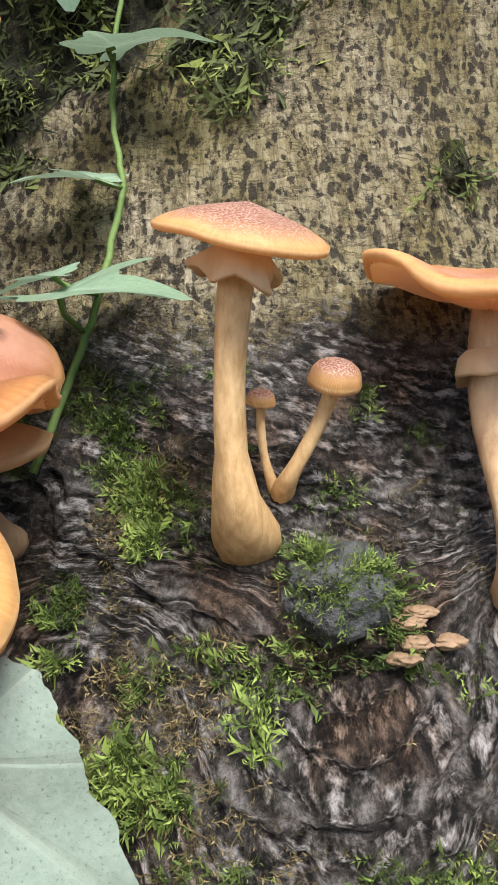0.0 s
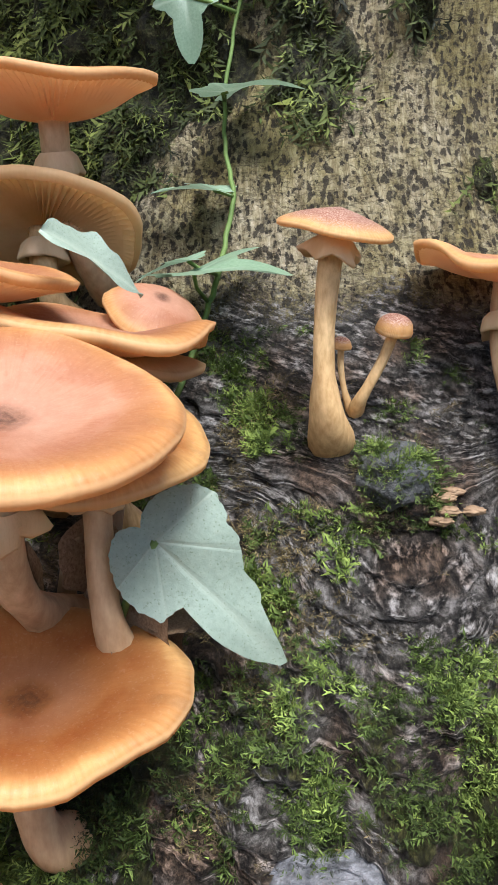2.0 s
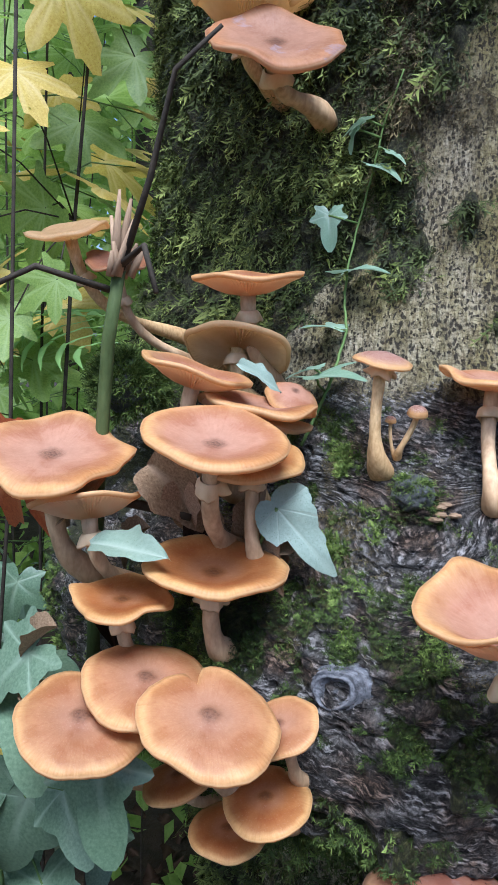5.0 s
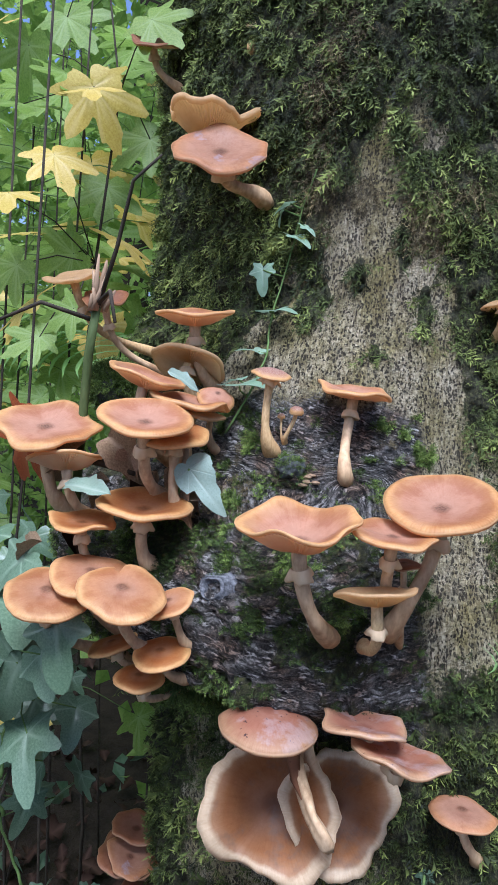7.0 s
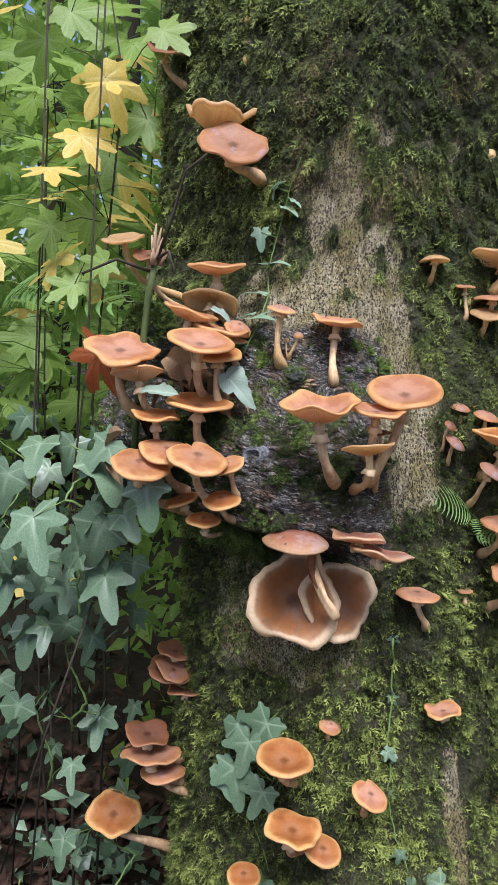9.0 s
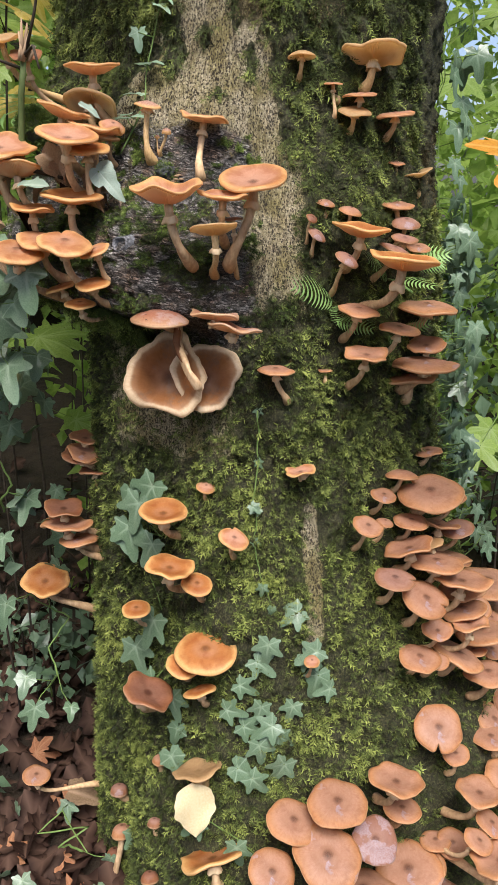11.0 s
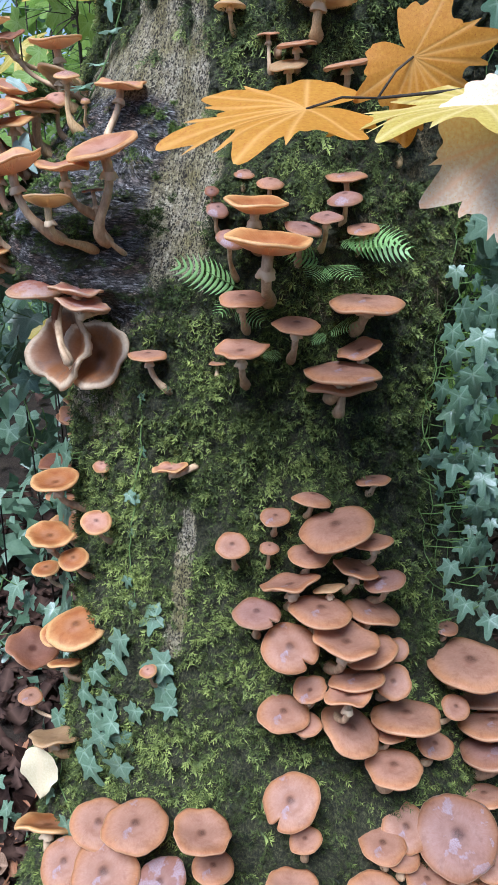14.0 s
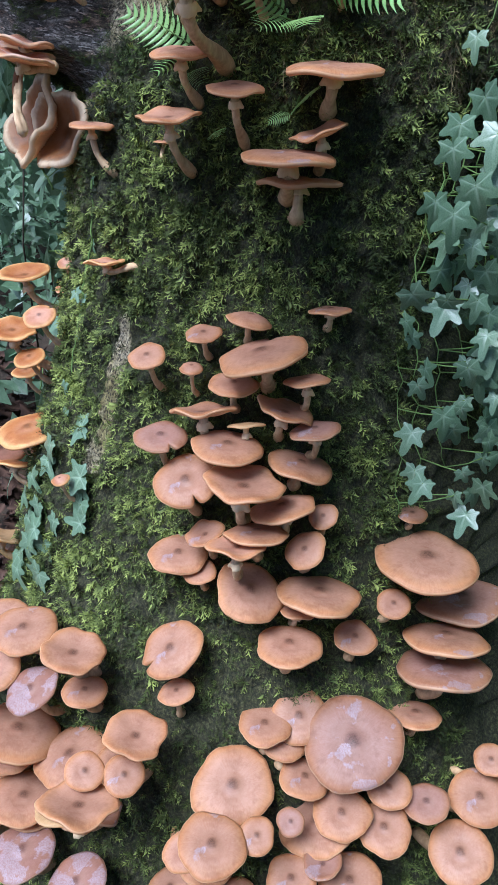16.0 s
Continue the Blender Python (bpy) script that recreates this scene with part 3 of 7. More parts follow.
def build_trunk():
    zs = np.concatenate([np.arange(-0.55, 0.9, 0.006), np.arange(0.9, 1.06, 0.004), np.arange(1.06, 1.34, 0.0014), np.arange(1.34, 1.45, 0.004), np.arange(1.45, 2.2, 0.006), np.arange(2.2, 7.0, 0.08)])
    deg = np.concatenate([np.arange(-180, -90, 4.0), np.arange(-90, -35, 0.9), np.arange(-35, -25, 0.5), np.arange(-25, 14, 0.22), np.arange(14, 30, 0.5), np.arange(30, 110, 0.8), np.arange(110, 180, 4.0)])
    phi, z = np.meshgrid(np.radians(deg), zs)
    moss, wet = zones(phi, z)
    p = trunk_point(phi, z)
    rel = trunk_relief(phi, z, moss, wet)
    across, along = grain(phi, z)
    p[..., 0] += rel * np.sin(phi)
    p[..., 1] -= rel * np.cos(phi)
    faces = grid_faces(len(zs), len(deg), True)
    uv = np.stack([phi * 0.4, z], -1).reshape(-1, 2)
    me = mesh_of("trunk", p.reshape(-1, 3), faces, M_BARK, {"moss": moss.ravel(), "wet": wet.ravel(), "across": across.ravel(), "along": along.ravel()}, True, uv)
    t = thing("tree", (0.14, 0.54, -0.47), "old broad tree with pitted pale bark and a burl ledge", "tree")
    part("trunk", me, t, "", Matrix.Translation((-0.14, -0.54, 0.47)))
    # limbs and a crown of leaves high above
    rng = np.random.default_rng(31)
    for k in range(6):
        a = k * 1.05 + 0.4
        root = Vector((-0.1, 0.22, 5.6 + 0.28 * k))
        pts = [root + Vector((math.cos(a), math.sin(a), 0.55)) * (0.5 * i) + Vector((0, 0, 0.03 * i * i)) for i in range(6)]
        part("limb", tube(pts, [0.09, 0.075, 0.06, 0.045, 0.03, 0.012], 10, "limb", M_TWIG, 0.08, k), t)
    n = 3200
    c = rng.normal(0, 1, (n, 3)) * (1.2, 1.2, 0.75) + (-0.1, 0.3, 7.9)
    d = rng.normal(0, 1, (n, 3))
    e = np.cross(d, rng.normal(0, 1, (n, 3)))
    d /= np.linalg.norm(d, axis=1, keepdims=True)
    e /= np.linalg.norm(e, axis=1, keepdims=True)
    v = np.stack([c, c + 0.16 * (0.4 * d + 0.34 * e), c + 0.16 * d, c + 0.16 * (0.4 * d - 0.34 * e)], 1)
    part("crown", mesh_of("crown", v.reshape(-1, 3), np.arange(n * 4).reshape(-1, 4), M_GREEN, {"vein": np.zeros(n * 4)}, False), t, "leafy green crown")
    # the grey ringed knot on the burl's face
    hub = on_trunk(-0.004, 0.078, 1.098, 0.0)
    out = Vector((hub.x - 0.14, hub.y - 0.54, 0.12)).normalized()
    hub = hub + out * 0.003
    th, s = np.meshgrid(np.linspace(0, 2 * np.pi, 48, endpoint=False), np.linspace(0.02, 1, 22))
    h = 0.32 * np.exp(-((s - 0.56) / 0.16) ** 2) + 0.22 * np.exp(-(s / 0.14) ** 2) - 0.95 * s ** 4 + 0.12 * fbm(3 * np.cos(th) * s + 4, 3 * np.sin(th) * s, 0 * s, 4)
    h = h + 0.05 * np.sin(21 * th + 5 * s) * s + 0.13 * np.sin(40 * s + 1.4 * np.sin(3 * th)) - 0.8 * np.exp(-((s - 0.2) / 0.13) ** 2)
    rr = 0.025 * s * (1 + 0.16 * np.sin(2 * th + 1) + 0.1 * np.sin(3 * th))
    V = np.stack([rr * np.cos(th), rr * np.sin(th), 0.016 * h], -1).reshape(-1, 3)
    knot = mesh_of("heart_knot", V, grid_faces(22, 48, True), M_EYE)
    part("heart_knot", knot, t, "pale grey ringed knot", Matrix.Translation(hub - Vector((0.14, 0.54, -0.47))) @ out.to_track_quat("Z", "Y").to_matrix().to_4x4())
    return t


build_trunk()


def frond_template(pairs, wide=0.3, seed=0):
    """An uneven feathery moss sprig along +x of length one: a bent stalk with pointed leaflets all along it."""
    rng = random.Random(90 + seed)
    bend, v = rng.uniform(-0.3, 0.3), []
    for k in range(pairs):
        for side in (-1, 1):
            f = (k + rng.uniform(0.1, 0.9)) / pairs
            x = 0.04 + 0.86 * f
            ln = wide * (0.5 + 0.9 * math.sin(math.pi * (0.2 + 0.7 * f))) * rng.uniform(0.55, 1.2)
            lean, roll = radians(rng.uniform(25, 80)), radians(rng.uniform(-55, 55))
            c = Vector((x, bend * x * x, -0.25 * x * x))
            d = Vector((math.cos(lean), side * math.sin(lean) * math.cos(roll), math.sin(lean) * math.sin(roll)))
            w = Vector((d.y * side, -d.x * side, 0.35 * side)) * (0.16 * ln)
            v += [c + d * (0.3 * ln) + w, c + d * ln, c - w * 0.6]
    v += [(0, -0.018, 0), (0, 0.018, 0), (1.0, bend, -0.25)]
    return np.array([tuple(q) for q in v])


def scatter_moss(name, count, lo, hi, length, density, label, rise=0.6, fall=0.55, pairs=5, seed=1, mat=None, narrow=0.3):
    rng = np.random.default_rng(seed)
    got = []
    while sum(len(g[0]) for g in got) < count:
        phi = np.radians(rng.uniform(lo[0], hi[0], count))
        z = rng.uniform(lo[1], hi[1], count)
        keep = rng.random(count) < density(phi, z)
        got.append((phi[keep], z[keep]))
        if len(got) > 14:
            break
    phi = np.concatenate([g[0] for g in got])[:count]
    z = np.concatenate([g[1] for g in got])[:count]
    n = len(phi)
    moss, wet = zones(phi, z)
    e = 0.004
    p = trunk_point(phi, z)
    a = trunk_point(phi + e, z) - p
    b = trunk_point(phi, z + e) - p
    nor = np.cross(a, b)
    nor /= np.linalg.norm(nor, axis=1, keepdims=True)
    p = p + nor * (trunk_relief(phi, z, moss, wet) - 0.001)[:, None]
    side = np.cross(nor, (0, 0, 1.0))
    side /= np.linalg.norm(side, axis=1, keepdims=True) + 1e-9
    d = nor * rise + np.array([0, 0, -1.0]) * fall + side * rng.normal(0, 0.7, n)[:, None] + rng.normal(0, 0.3, (n, 3))
    d /= np.linalg.norm(d, axis=1, keepdims=True)
    y = np.cross(nor, d) + rng.normal(0, 0.25, (n, 3))
    y -= d * np.sum(y * d, 1)[:, None]
    y /= np.linalg.norm(y, axis=1, keepdims=True) + 1e-9
    up = np.cross(d, y)
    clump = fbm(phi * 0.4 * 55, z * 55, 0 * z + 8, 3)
    size = length * rng.uniform(0.55, 1.3, n) * (0.8 + 0.5 * clump)
    t = np.stack([frond_template(pairs, narrow, k) for k in range(6)])[rng.integers(0, 6, n)]
    v = p[:, None] + size[:, None, None] * (t[..., :1] * d[:, None] + t[..., 1:2] * y[:, None] + t[..., 2:] * up[:, None])
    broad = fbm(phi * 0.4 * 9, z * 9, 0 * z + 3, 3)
    # short clumps and sprig bases are tinted darker, standing in for shade
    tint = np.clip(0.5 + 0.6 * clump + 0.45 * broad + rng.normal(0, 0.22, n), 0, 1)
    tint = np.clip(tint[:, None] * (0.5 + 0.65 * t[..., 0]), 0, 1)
    faces = np.arange(n * t.shape[1], dtype=np.int32).reshape(-1, 3)
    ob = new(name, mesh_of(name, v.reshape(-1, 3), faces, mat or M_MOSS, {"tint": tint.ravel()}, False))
    return tagged(ob, label, "moss", kind="stuff")


def thick(phi, z):
    moss, wet = zones(phi, z)
    n = fbm(phi * 0.4 * 22 + 2, z * 22, 0 * z + 1, 3)
    return np.clip(moss * (0.5 + 1.0 * n) + 0.14 * moss, 0, 1)


def low_thick(phi, z):
    d = np.degrees(phi)
    return thick(phi, z) * np.maximum(step(0.97, 0.94, z), step(14, 22, d))


def high_thick(phi, z):
    return thick(phi, z) * np.maximum(step(1.24, 1.32, z), step(14, 22, np.degrees(phi)))


def sparse(phi, z):
    return np.clip(1.6 * thick(phi, z) - 0.25, 0, 1)


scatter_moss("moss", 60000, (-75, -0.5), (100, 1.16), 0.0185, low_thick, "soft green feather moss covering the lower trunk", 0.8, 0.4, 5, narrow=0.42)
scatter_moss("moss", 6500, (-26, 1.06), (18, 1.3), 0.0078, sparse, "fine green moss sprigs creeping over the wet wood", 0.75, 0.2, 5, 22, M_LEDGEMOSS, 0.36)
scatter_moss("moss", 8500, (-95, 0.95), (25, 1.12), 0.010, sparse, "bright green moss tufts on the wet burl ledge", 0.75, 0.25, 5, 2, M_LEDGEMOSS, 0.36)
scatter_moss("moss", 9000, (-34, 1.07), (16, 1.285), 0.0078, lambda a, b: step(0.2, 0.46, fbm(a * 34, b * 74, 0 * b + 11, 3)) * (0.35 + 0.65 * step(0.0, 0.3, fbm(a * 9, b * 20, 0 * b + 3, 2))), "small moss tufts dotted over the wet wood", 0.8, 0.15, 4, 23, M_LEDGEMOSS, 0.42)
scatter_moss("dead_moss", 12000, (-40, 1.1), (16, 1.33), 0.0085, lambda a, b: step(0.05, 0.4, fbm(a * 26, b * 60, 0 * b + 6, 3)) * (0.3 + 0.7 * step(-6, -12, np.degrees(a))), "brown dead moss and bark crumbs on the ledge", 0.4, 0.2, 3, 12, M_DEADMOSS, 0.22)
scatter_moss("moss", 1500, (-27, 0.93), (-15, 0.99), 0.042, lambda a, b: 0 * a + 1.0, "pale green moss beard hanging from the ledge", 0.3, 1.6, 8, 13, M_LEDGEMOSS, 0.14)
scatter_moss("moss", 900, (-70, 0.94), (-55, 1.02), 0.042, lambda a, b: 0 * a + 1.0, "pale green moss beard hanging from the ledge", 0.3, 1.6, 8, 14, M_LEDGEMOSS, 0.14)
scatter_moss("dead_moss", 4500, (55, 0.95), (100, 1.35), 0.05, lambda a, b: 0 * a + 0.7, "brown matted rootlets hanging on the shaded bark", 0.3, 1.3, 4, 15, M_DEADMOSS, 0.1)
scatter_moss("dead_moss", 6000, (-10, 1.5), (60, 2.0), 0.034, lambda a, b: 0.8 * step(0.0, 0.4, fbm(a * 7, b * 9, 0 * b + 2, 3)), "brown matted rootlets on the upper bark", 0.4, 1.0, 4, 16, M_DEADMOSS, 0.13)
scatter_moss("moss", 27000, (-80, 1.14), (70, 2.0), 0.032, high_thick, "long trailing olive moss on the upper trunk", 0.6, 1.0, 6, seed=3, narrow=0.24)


# ---- fungi ----
def cap_height(kind, s, th, k):
    w = np.sin(3 * th + k) * 0.6 + np.sin(5 * th + 2.3 * k) * 0.4
    if kind == "dish":
        return 0.30 * s ** 2 - 0.16 * s ** 9 + 0.03 * w * s ** 3
    if kind == "funnel":
        return 0.34 * s ** 1.6 - 0.10 * s ** 10 + 0.05 * w * s ** 2
    if kind == "wavy":
        return 0.20 * s ** 2 - 0.12 * s ** 8 + 0.11 * w * s ** 2
    if kind == "cup":
        return 0.5 * s ** 2.2 - 0.12 * s ** 10 + 0.14 * w * s ** 2
    if kind == "ruffle":
        return 0.66 * s ** 2.0 - 0.24 * s ** 9 + 0.17 * w * s ** 2 + 0.035 * np.sin(9 * th + 3 * k) * s ** 4 + 0.016 * np.sin(21 * th + k) * s ** 6
    if kind == "dome":
        return 0.34 * (1 - s ** 2.2) - 0.03 * s ** 8 + 0.02 * w * s ** 2
    if kind == "scaly":
        return 0.30 * (1 - s) ** 1.0 * (1 + 0.35 * s) + 0.03 * w * s ** 2 - 0.05 * s ** 8
    if kind == "button":
        return 0.72 * np.sqrt(np.clip(1 - s ** 2.2, 0, 1)) - 0.1 * s ** 6
    return 0.05 * (1 - s ** 2) + 0.03 * np.exp(-(s / 0.16) ** 2) - 0.025 * np.exp(-((s - 0.3) / 0.12) ** 2) - 0.08 * s ** 7 + 0.05 * w * s ** 2


def outline(kind, th, k):
    f = 0.7 + 0.9 * (math.sin(k * 5.3) ** 2)
    r = 1 + 0.62 * f * (0.045 * np.sin(2 * th + k) + 0.035 * np.sin(3 * th + 1.7 * k) + 0.02 * np.sin(5 * th + 2.9 * k) + 0.014 * np.sin(8 * th + 3 * k) + 0.007 * np.sin(19 * th + k))
    if kind in ("wavy", "cup"):
        r = r + 0.05 * np.sin(4 * th + 2 * k) + 0.025 * np.sin(9 * th + k)
    if kind == "ruffle":
        r = r + 0.09 * np.sin(3 * th + k) + 0.05 * np.sin(5 * th + 2 * k) + 0.022 * np.sin(11 * th + 2 * k) + 0.01 * np.sin(23 * th) + 0.006 * np.sin(43 * th + k)
    if kind == "notch":
        dd = (th - 1.1 * k + np.pi) % (2 * np.pi) - np.pi
        r = r * (1 - 0.4 * np.exp(-(dd / 0.075) ** 2))
    return r


STATE = {"n": 0}
WORDS = {
    "amber": "warm amber cap and pale yellow rim",
    "peach": "peach-pink cap with a paler rim", "orange": "glowing orange cap", "tawny": "dark-centred tawny brown cap",
    "tan": "tan cap showing its gills", "dark": "dark reddish brown cap", "mauve": "mauve brown cap", "lilac": "spore-dusted lilac cap",
    "scaly": "scaly rosy brown cap", "rosy": "rosy decaying cap", "rotten": "brown rotting cap and pale rim",
}
SHAPES = {"dish": "dished", "funnel": "funnel-shaped", "wavy": "wavy", "cup": "cup-shaped", "ruffle": "ragged", "dome": "domed", "scaly": "conical", "button": "small round", "notch": "notched", "flat": "flat"}


def bezier(p, q, r, s, n):
    out = []
    for i in range(n):
        t = i / (n - 1)
        out.append(p * (1 - t) ** 3 + q * 3 * t * (1 - t) ** 2 + r * 3 * t * t * (1 - t) + s * t ** 3)
    return out


def fungus(cap, dia, up, kind, tone, group, foot=None, notch=None):
    """One fungus: cap, gills, stem and its ring, from the cap's middle, width and upward axis."""
    STATE["n"] += 1
    k = STATE["n"] * 2.399
    c, n = Vector(cap), Vector(up).normalized()
    R = dia / 2
    if foot is None:
        phi = float(trunk_angle(c.x, c.y, c.z))
        cx, cy = trunk_axis(c.z)
        gap = math.hypot(c.x - cx, c.y - cy) - float(trunk_radius(phi, c.z))
        drop = max(0.40 * dia + 0.012, min(0.11, 0.75 * gap + 0.02))
        if tone == "rotten":
            drop = 0.02
        base = on_trunk(c.x - n.x * 0.3 * dia, c.y - n.y * 0.3 * dia, c.z - drop, -0.004)
        if c.z < -0.25:
            base = Vector((c.x, c.y + 0.02, -0.47))
    else:
        base = Vector(foot)
        near = on_trunk(foot[0], foot[1], foot[2], -0.004)
        if (base - near).length < 0.025:
            base = near
    side = (Vector((1, 0, 0)) - n * n.x).normalized()
    if notch is not None:
        k = radians(notch) / 1.1
    turn = Matrix((side, n.cross(side), n)).transposed().to_4x4()
    place = Matrix.Translation(c - base) @ turn
    label = f"{SHAPES[kind]} honey fungus with a {WORDS[tone]}"
    t = thing("mushroom", base, label, "mushroom", group)
    # cap
    segs, rings = (64, 13) if dia > 0.075 else (40, 10)
    th, s = np.meshgrid(np.linspace(0, 2 * np.pi, segs, endpoint=False), np.linspace(0.02, 1, rings))
    o = outline(kind, th, k)
    shrink = 1 + (o - 1) * s ** 2
    h = cap_height(kind, s, th, k)
    thin = 0.2 if kind == "button" else 0.14 if kind == "ruffle" else 0.09
    X, Y, Z = s * shrink * np.cos(th), s * shrink * np.sin(th), h
    # the rim rolls over to the underside
    er, eo = 0.985, o[-1]
    lip = np.stack([[er * eo * np.cos(th[-1]), er * eo * np.sin(th[-1]), h[-1] - thin * 0.75],
                    [0.93 * eo * np.cos(th[-1]), 0.93 * eo * np.sin(th[-1]), h[-1] - thin]])
    V = np.concatenate([np.stack([X, Y, Z], -1), np.moveaxis(lip, 1, 2)])
    rad = np.concatenate([s, np.ones((2, segs))])
    ang = np.concatenate([th, th[:2]])
    faces = [tuple(f) for f in grid_faces(rings + 2, segs, True)] + [tuple(range(segs))[::-1]]
    me = mesh_of("cap", (V * R).reshape(-1, 3), faces, M_CAP[tone], {"rad": rad.ravel(), "ang": ang.ravel()})
    part("cap", me, t, "", place)
    # gills: radial blades from the rim to the stem
    ns = 2 * (80 if dia > 0.075 else 40)
    gs = np.array([0.945, 0.8, 0.6, 0.4, 0.16])
    tg, sg = np.meshgrid(np.linspace(0, 2 * np.pi, ns, endpoint=False), gs)
    og = outline(kind, tg, k)
    hg = cap_height(kind, np.minimum(sg + 0.02, 1), tg, k)
    blade = np.where(np.arange(ns) % 2 == 0, 0.0, 1.0)[None]
    deep = thin * (0.95 + 0.9 * (1 - sg)) + 0.06 * blade * np.sin(np.pi * np.clip((sg - 0.1) / 0.9, 0, 1))
    zg = hg - deep
    sh = 1 + (og - 1) * sg ** 2
    VG = np.stack([sg * sh * np.cos(tg), sg * sh * np.sin(tg), zg], -1)
    me = mesh_of("gill_layer", (VG * R).reshape(-1, 3), grid_faces(5, ns, True), M_GILL_TAN if tone == "tan" else M_GILL, {"rad": sg.ravel(), "ang": tg.ravel()}, False)
    part("gill_layer", me, t, "", place)
    # stem
    mid0 = float(cap_height(kind, np.array(0.1), np.array(0.0), k)) - thin * 1.6
    top = c - base + n * (R * mid0)
    L = top.length
    cx, cy = trunk_axis(base.z)
    out = Vector((base.x - float(cx), base.y - float(cy), 0.25)).normalized()
    r1 = max(0.0028, 0.062 * dia + 0.0014)
    if kind == "button":
        r1 = 0.17 * dia
    if kind == "scaly":
        r1 = 0.118 * dia
    path = bezier(Vector((0, 0, 0)), out * (0.42 * L) + Vector((0, 0, 0.02 * L)), top - n * (0.5 * L), top, 14)
    swell = 2.3 if kind == "scaly" else 1.6
    radii = [r1 * (swell - (swell - 0.85) * min(1, i / 6) + 0.10 * max(0, (i - 10) / 3)) for i in range(14)]
    radii[0] *= 0.72
    radii[1] *= 0.95
    stem = tube(path, radii, 12, "stem", M_STEM_PALE if tone in ("scaly", "tan") else M_STEM, 0.06, k)
    part("stem", stem, t)
    if kind != "button" and tone != "rotten" and dia > 0.03:
        i = 11 if kind != "scaly" else 12
        p0, d = path[i], (path[min(13, i + 1)] - path[i - 1]).normalized()
        a = d.orthogonal().normalized()
        b = d.cross(a)
        V, wide = [], (1.6 if kind != "scaly" else 2.2)
        for row, (rr, dz) in enumerate(((1.02, 0.9), (1.35, 0.55), (wide, -0.35), (wide * 0.93, -0.55), (1.05, 0.1))):
            for j in range(24):
                q = 2 * math.pi * j / 24
                w = 1 + (0.16 * math.sin(3 * q + k) + 0.10 * math.sin(5 * q + 2 * k) + 0.07 * math.sin(11 * q)) * (row in (2, 3))
                V.append(p0 + a * (r1 * rr * w * math.cos(q)) + b * (r1 * rr * w * math.sin(q)) + d * (r1 * (dz * w - (0.7 * math.sin(2 * q + k) ** 2 if row in (2, 3) and kind == "scaly" else 0.0))))
        me = mesh_of("ring", V, grid_faces(5, 24, True), M_RING, {"rad": [1.0] * len(V), "ang": [0.0] * len(V)})
        part("ring", me, t, "pale ragged ring")
    return t


fungus((-0.095, 0.082, 1.269), 0.106, (0.20, -0.24, 0.95), "dish", "peach", "upper ledge fungi", (-0.1, 0.165, 1.16))
fungus((-0.080, 0.120, 1.257), 0.080, (0.08, -0.26, 0.95), "flat", "orange", "upper ledge fungi", (-0.07, 0.14, 1.16))
fungus((-0.131, 0.248, 1.391), 0.101, (0.01, -0.12, 0.99), "funnel", "peach", "upper ledge fungi")
fungus((-0.145, 0.266, 1.338), 0.106, (0.02, 0.50, 0.86), "flat", "tan", "upper ledge fungi")
fungus((-0.142, 0.153, 1.310), 0.092, (0.28, 0.05, 0.96), "funnel", "peach", "upper ledge fungi")
fungus((-0.095, 0.176, 1.288), 0.100, (0.12, 0.02, 0.99), "wavy", "peach", "upper ledge fungi")
fungus((-0.076, 0.212, 1.294), 0.050, (0.42, -0.35, 0.84), "dome", "peach", "upper ledge fungi")
fungus((-0.091, 0.180, 1.279), 0.078, (0.10, 0.06, 0.99), "flat", "tan", "upper ledge fungi")
fungus((-0.235, 0.089, 1.252), 0.122, (0.20, -0.28, 0.94), "wavy", "peach", "upper ledge fungi", (-0.22, 0.14, 1.14))
fungus((-0.201, 0.087, 1.210), 0.087, (-0.19, 0.20, 0.96), "funnel", "peach", "upper ledge fungi", (-0.18, 0.13, 1.14))
fungus((-0.100, 0.094, 1.171), 0.103, (0.10, -0.12, 0.98), "dish", "orange", "upper ledge fungi", (-0.1, 0.1, 1.1))
fungus((-0.159, 0.062, 1.153), 0.077, (0.07, -0.07, 1.00), "wavy", "orange", "upper ledge fungi", (-0.15, 0.1, 1.09))
fungus((-0.066, 0.006, 1.107), 0.090, (0.24, -0.27, 0.93), "notch", "amber", "ledge tier fungi", notch=128)
fungus((-0.160, 0.007, 1.088), 0.091, (0.24, -0.23, 0.94), "flat", "amber", "ledge tier fungi")
fungus((-0.129, 0.042, 1.105), 0.092, (0.25, -0.15, 0.95), "flat", "amber", "ledge tier fungi")
fungus((-0.030, 0.037, 1.093), 0.053, (-0.24, -0.40, 0.88), "flat", "amber", "ledge tier fungi")
fungus((-0.039, 0.041, 1.037), 0.062, (0.00, -0.23, 0.97), "flat", "orange", "ledge tier fungi")
fungus((-0.114, 0.063, 1.024), 0.057, (-0.27, -0.19, 0.94), "flat", "orange", "ledge tier fungi")
fungus((-0.071, 0.053, 0.999), 0.055, (0.06, -0.16, 0.98), "flat", "orange", "ledge tier fungi")
fungus((0.087, 0.250, 1.312), 0.089, (0.12, -0.05, 0.99), "wavy", "peach", "slender fungi", (0.093, 0.215, 1.207))
fungus((0.110, 0.025, 1.180), 0.108, (-0.01, -0.15, 0.99), "cup", "peach", "burl fungi", (0.125, 0.1, 1.065))
fungus((0.184, 0.078, 1.184), 0.084, (0.07, -0.06, 1.00), "wavy", "peach", "burl fungi", (0.165, 0.15, 1.1))
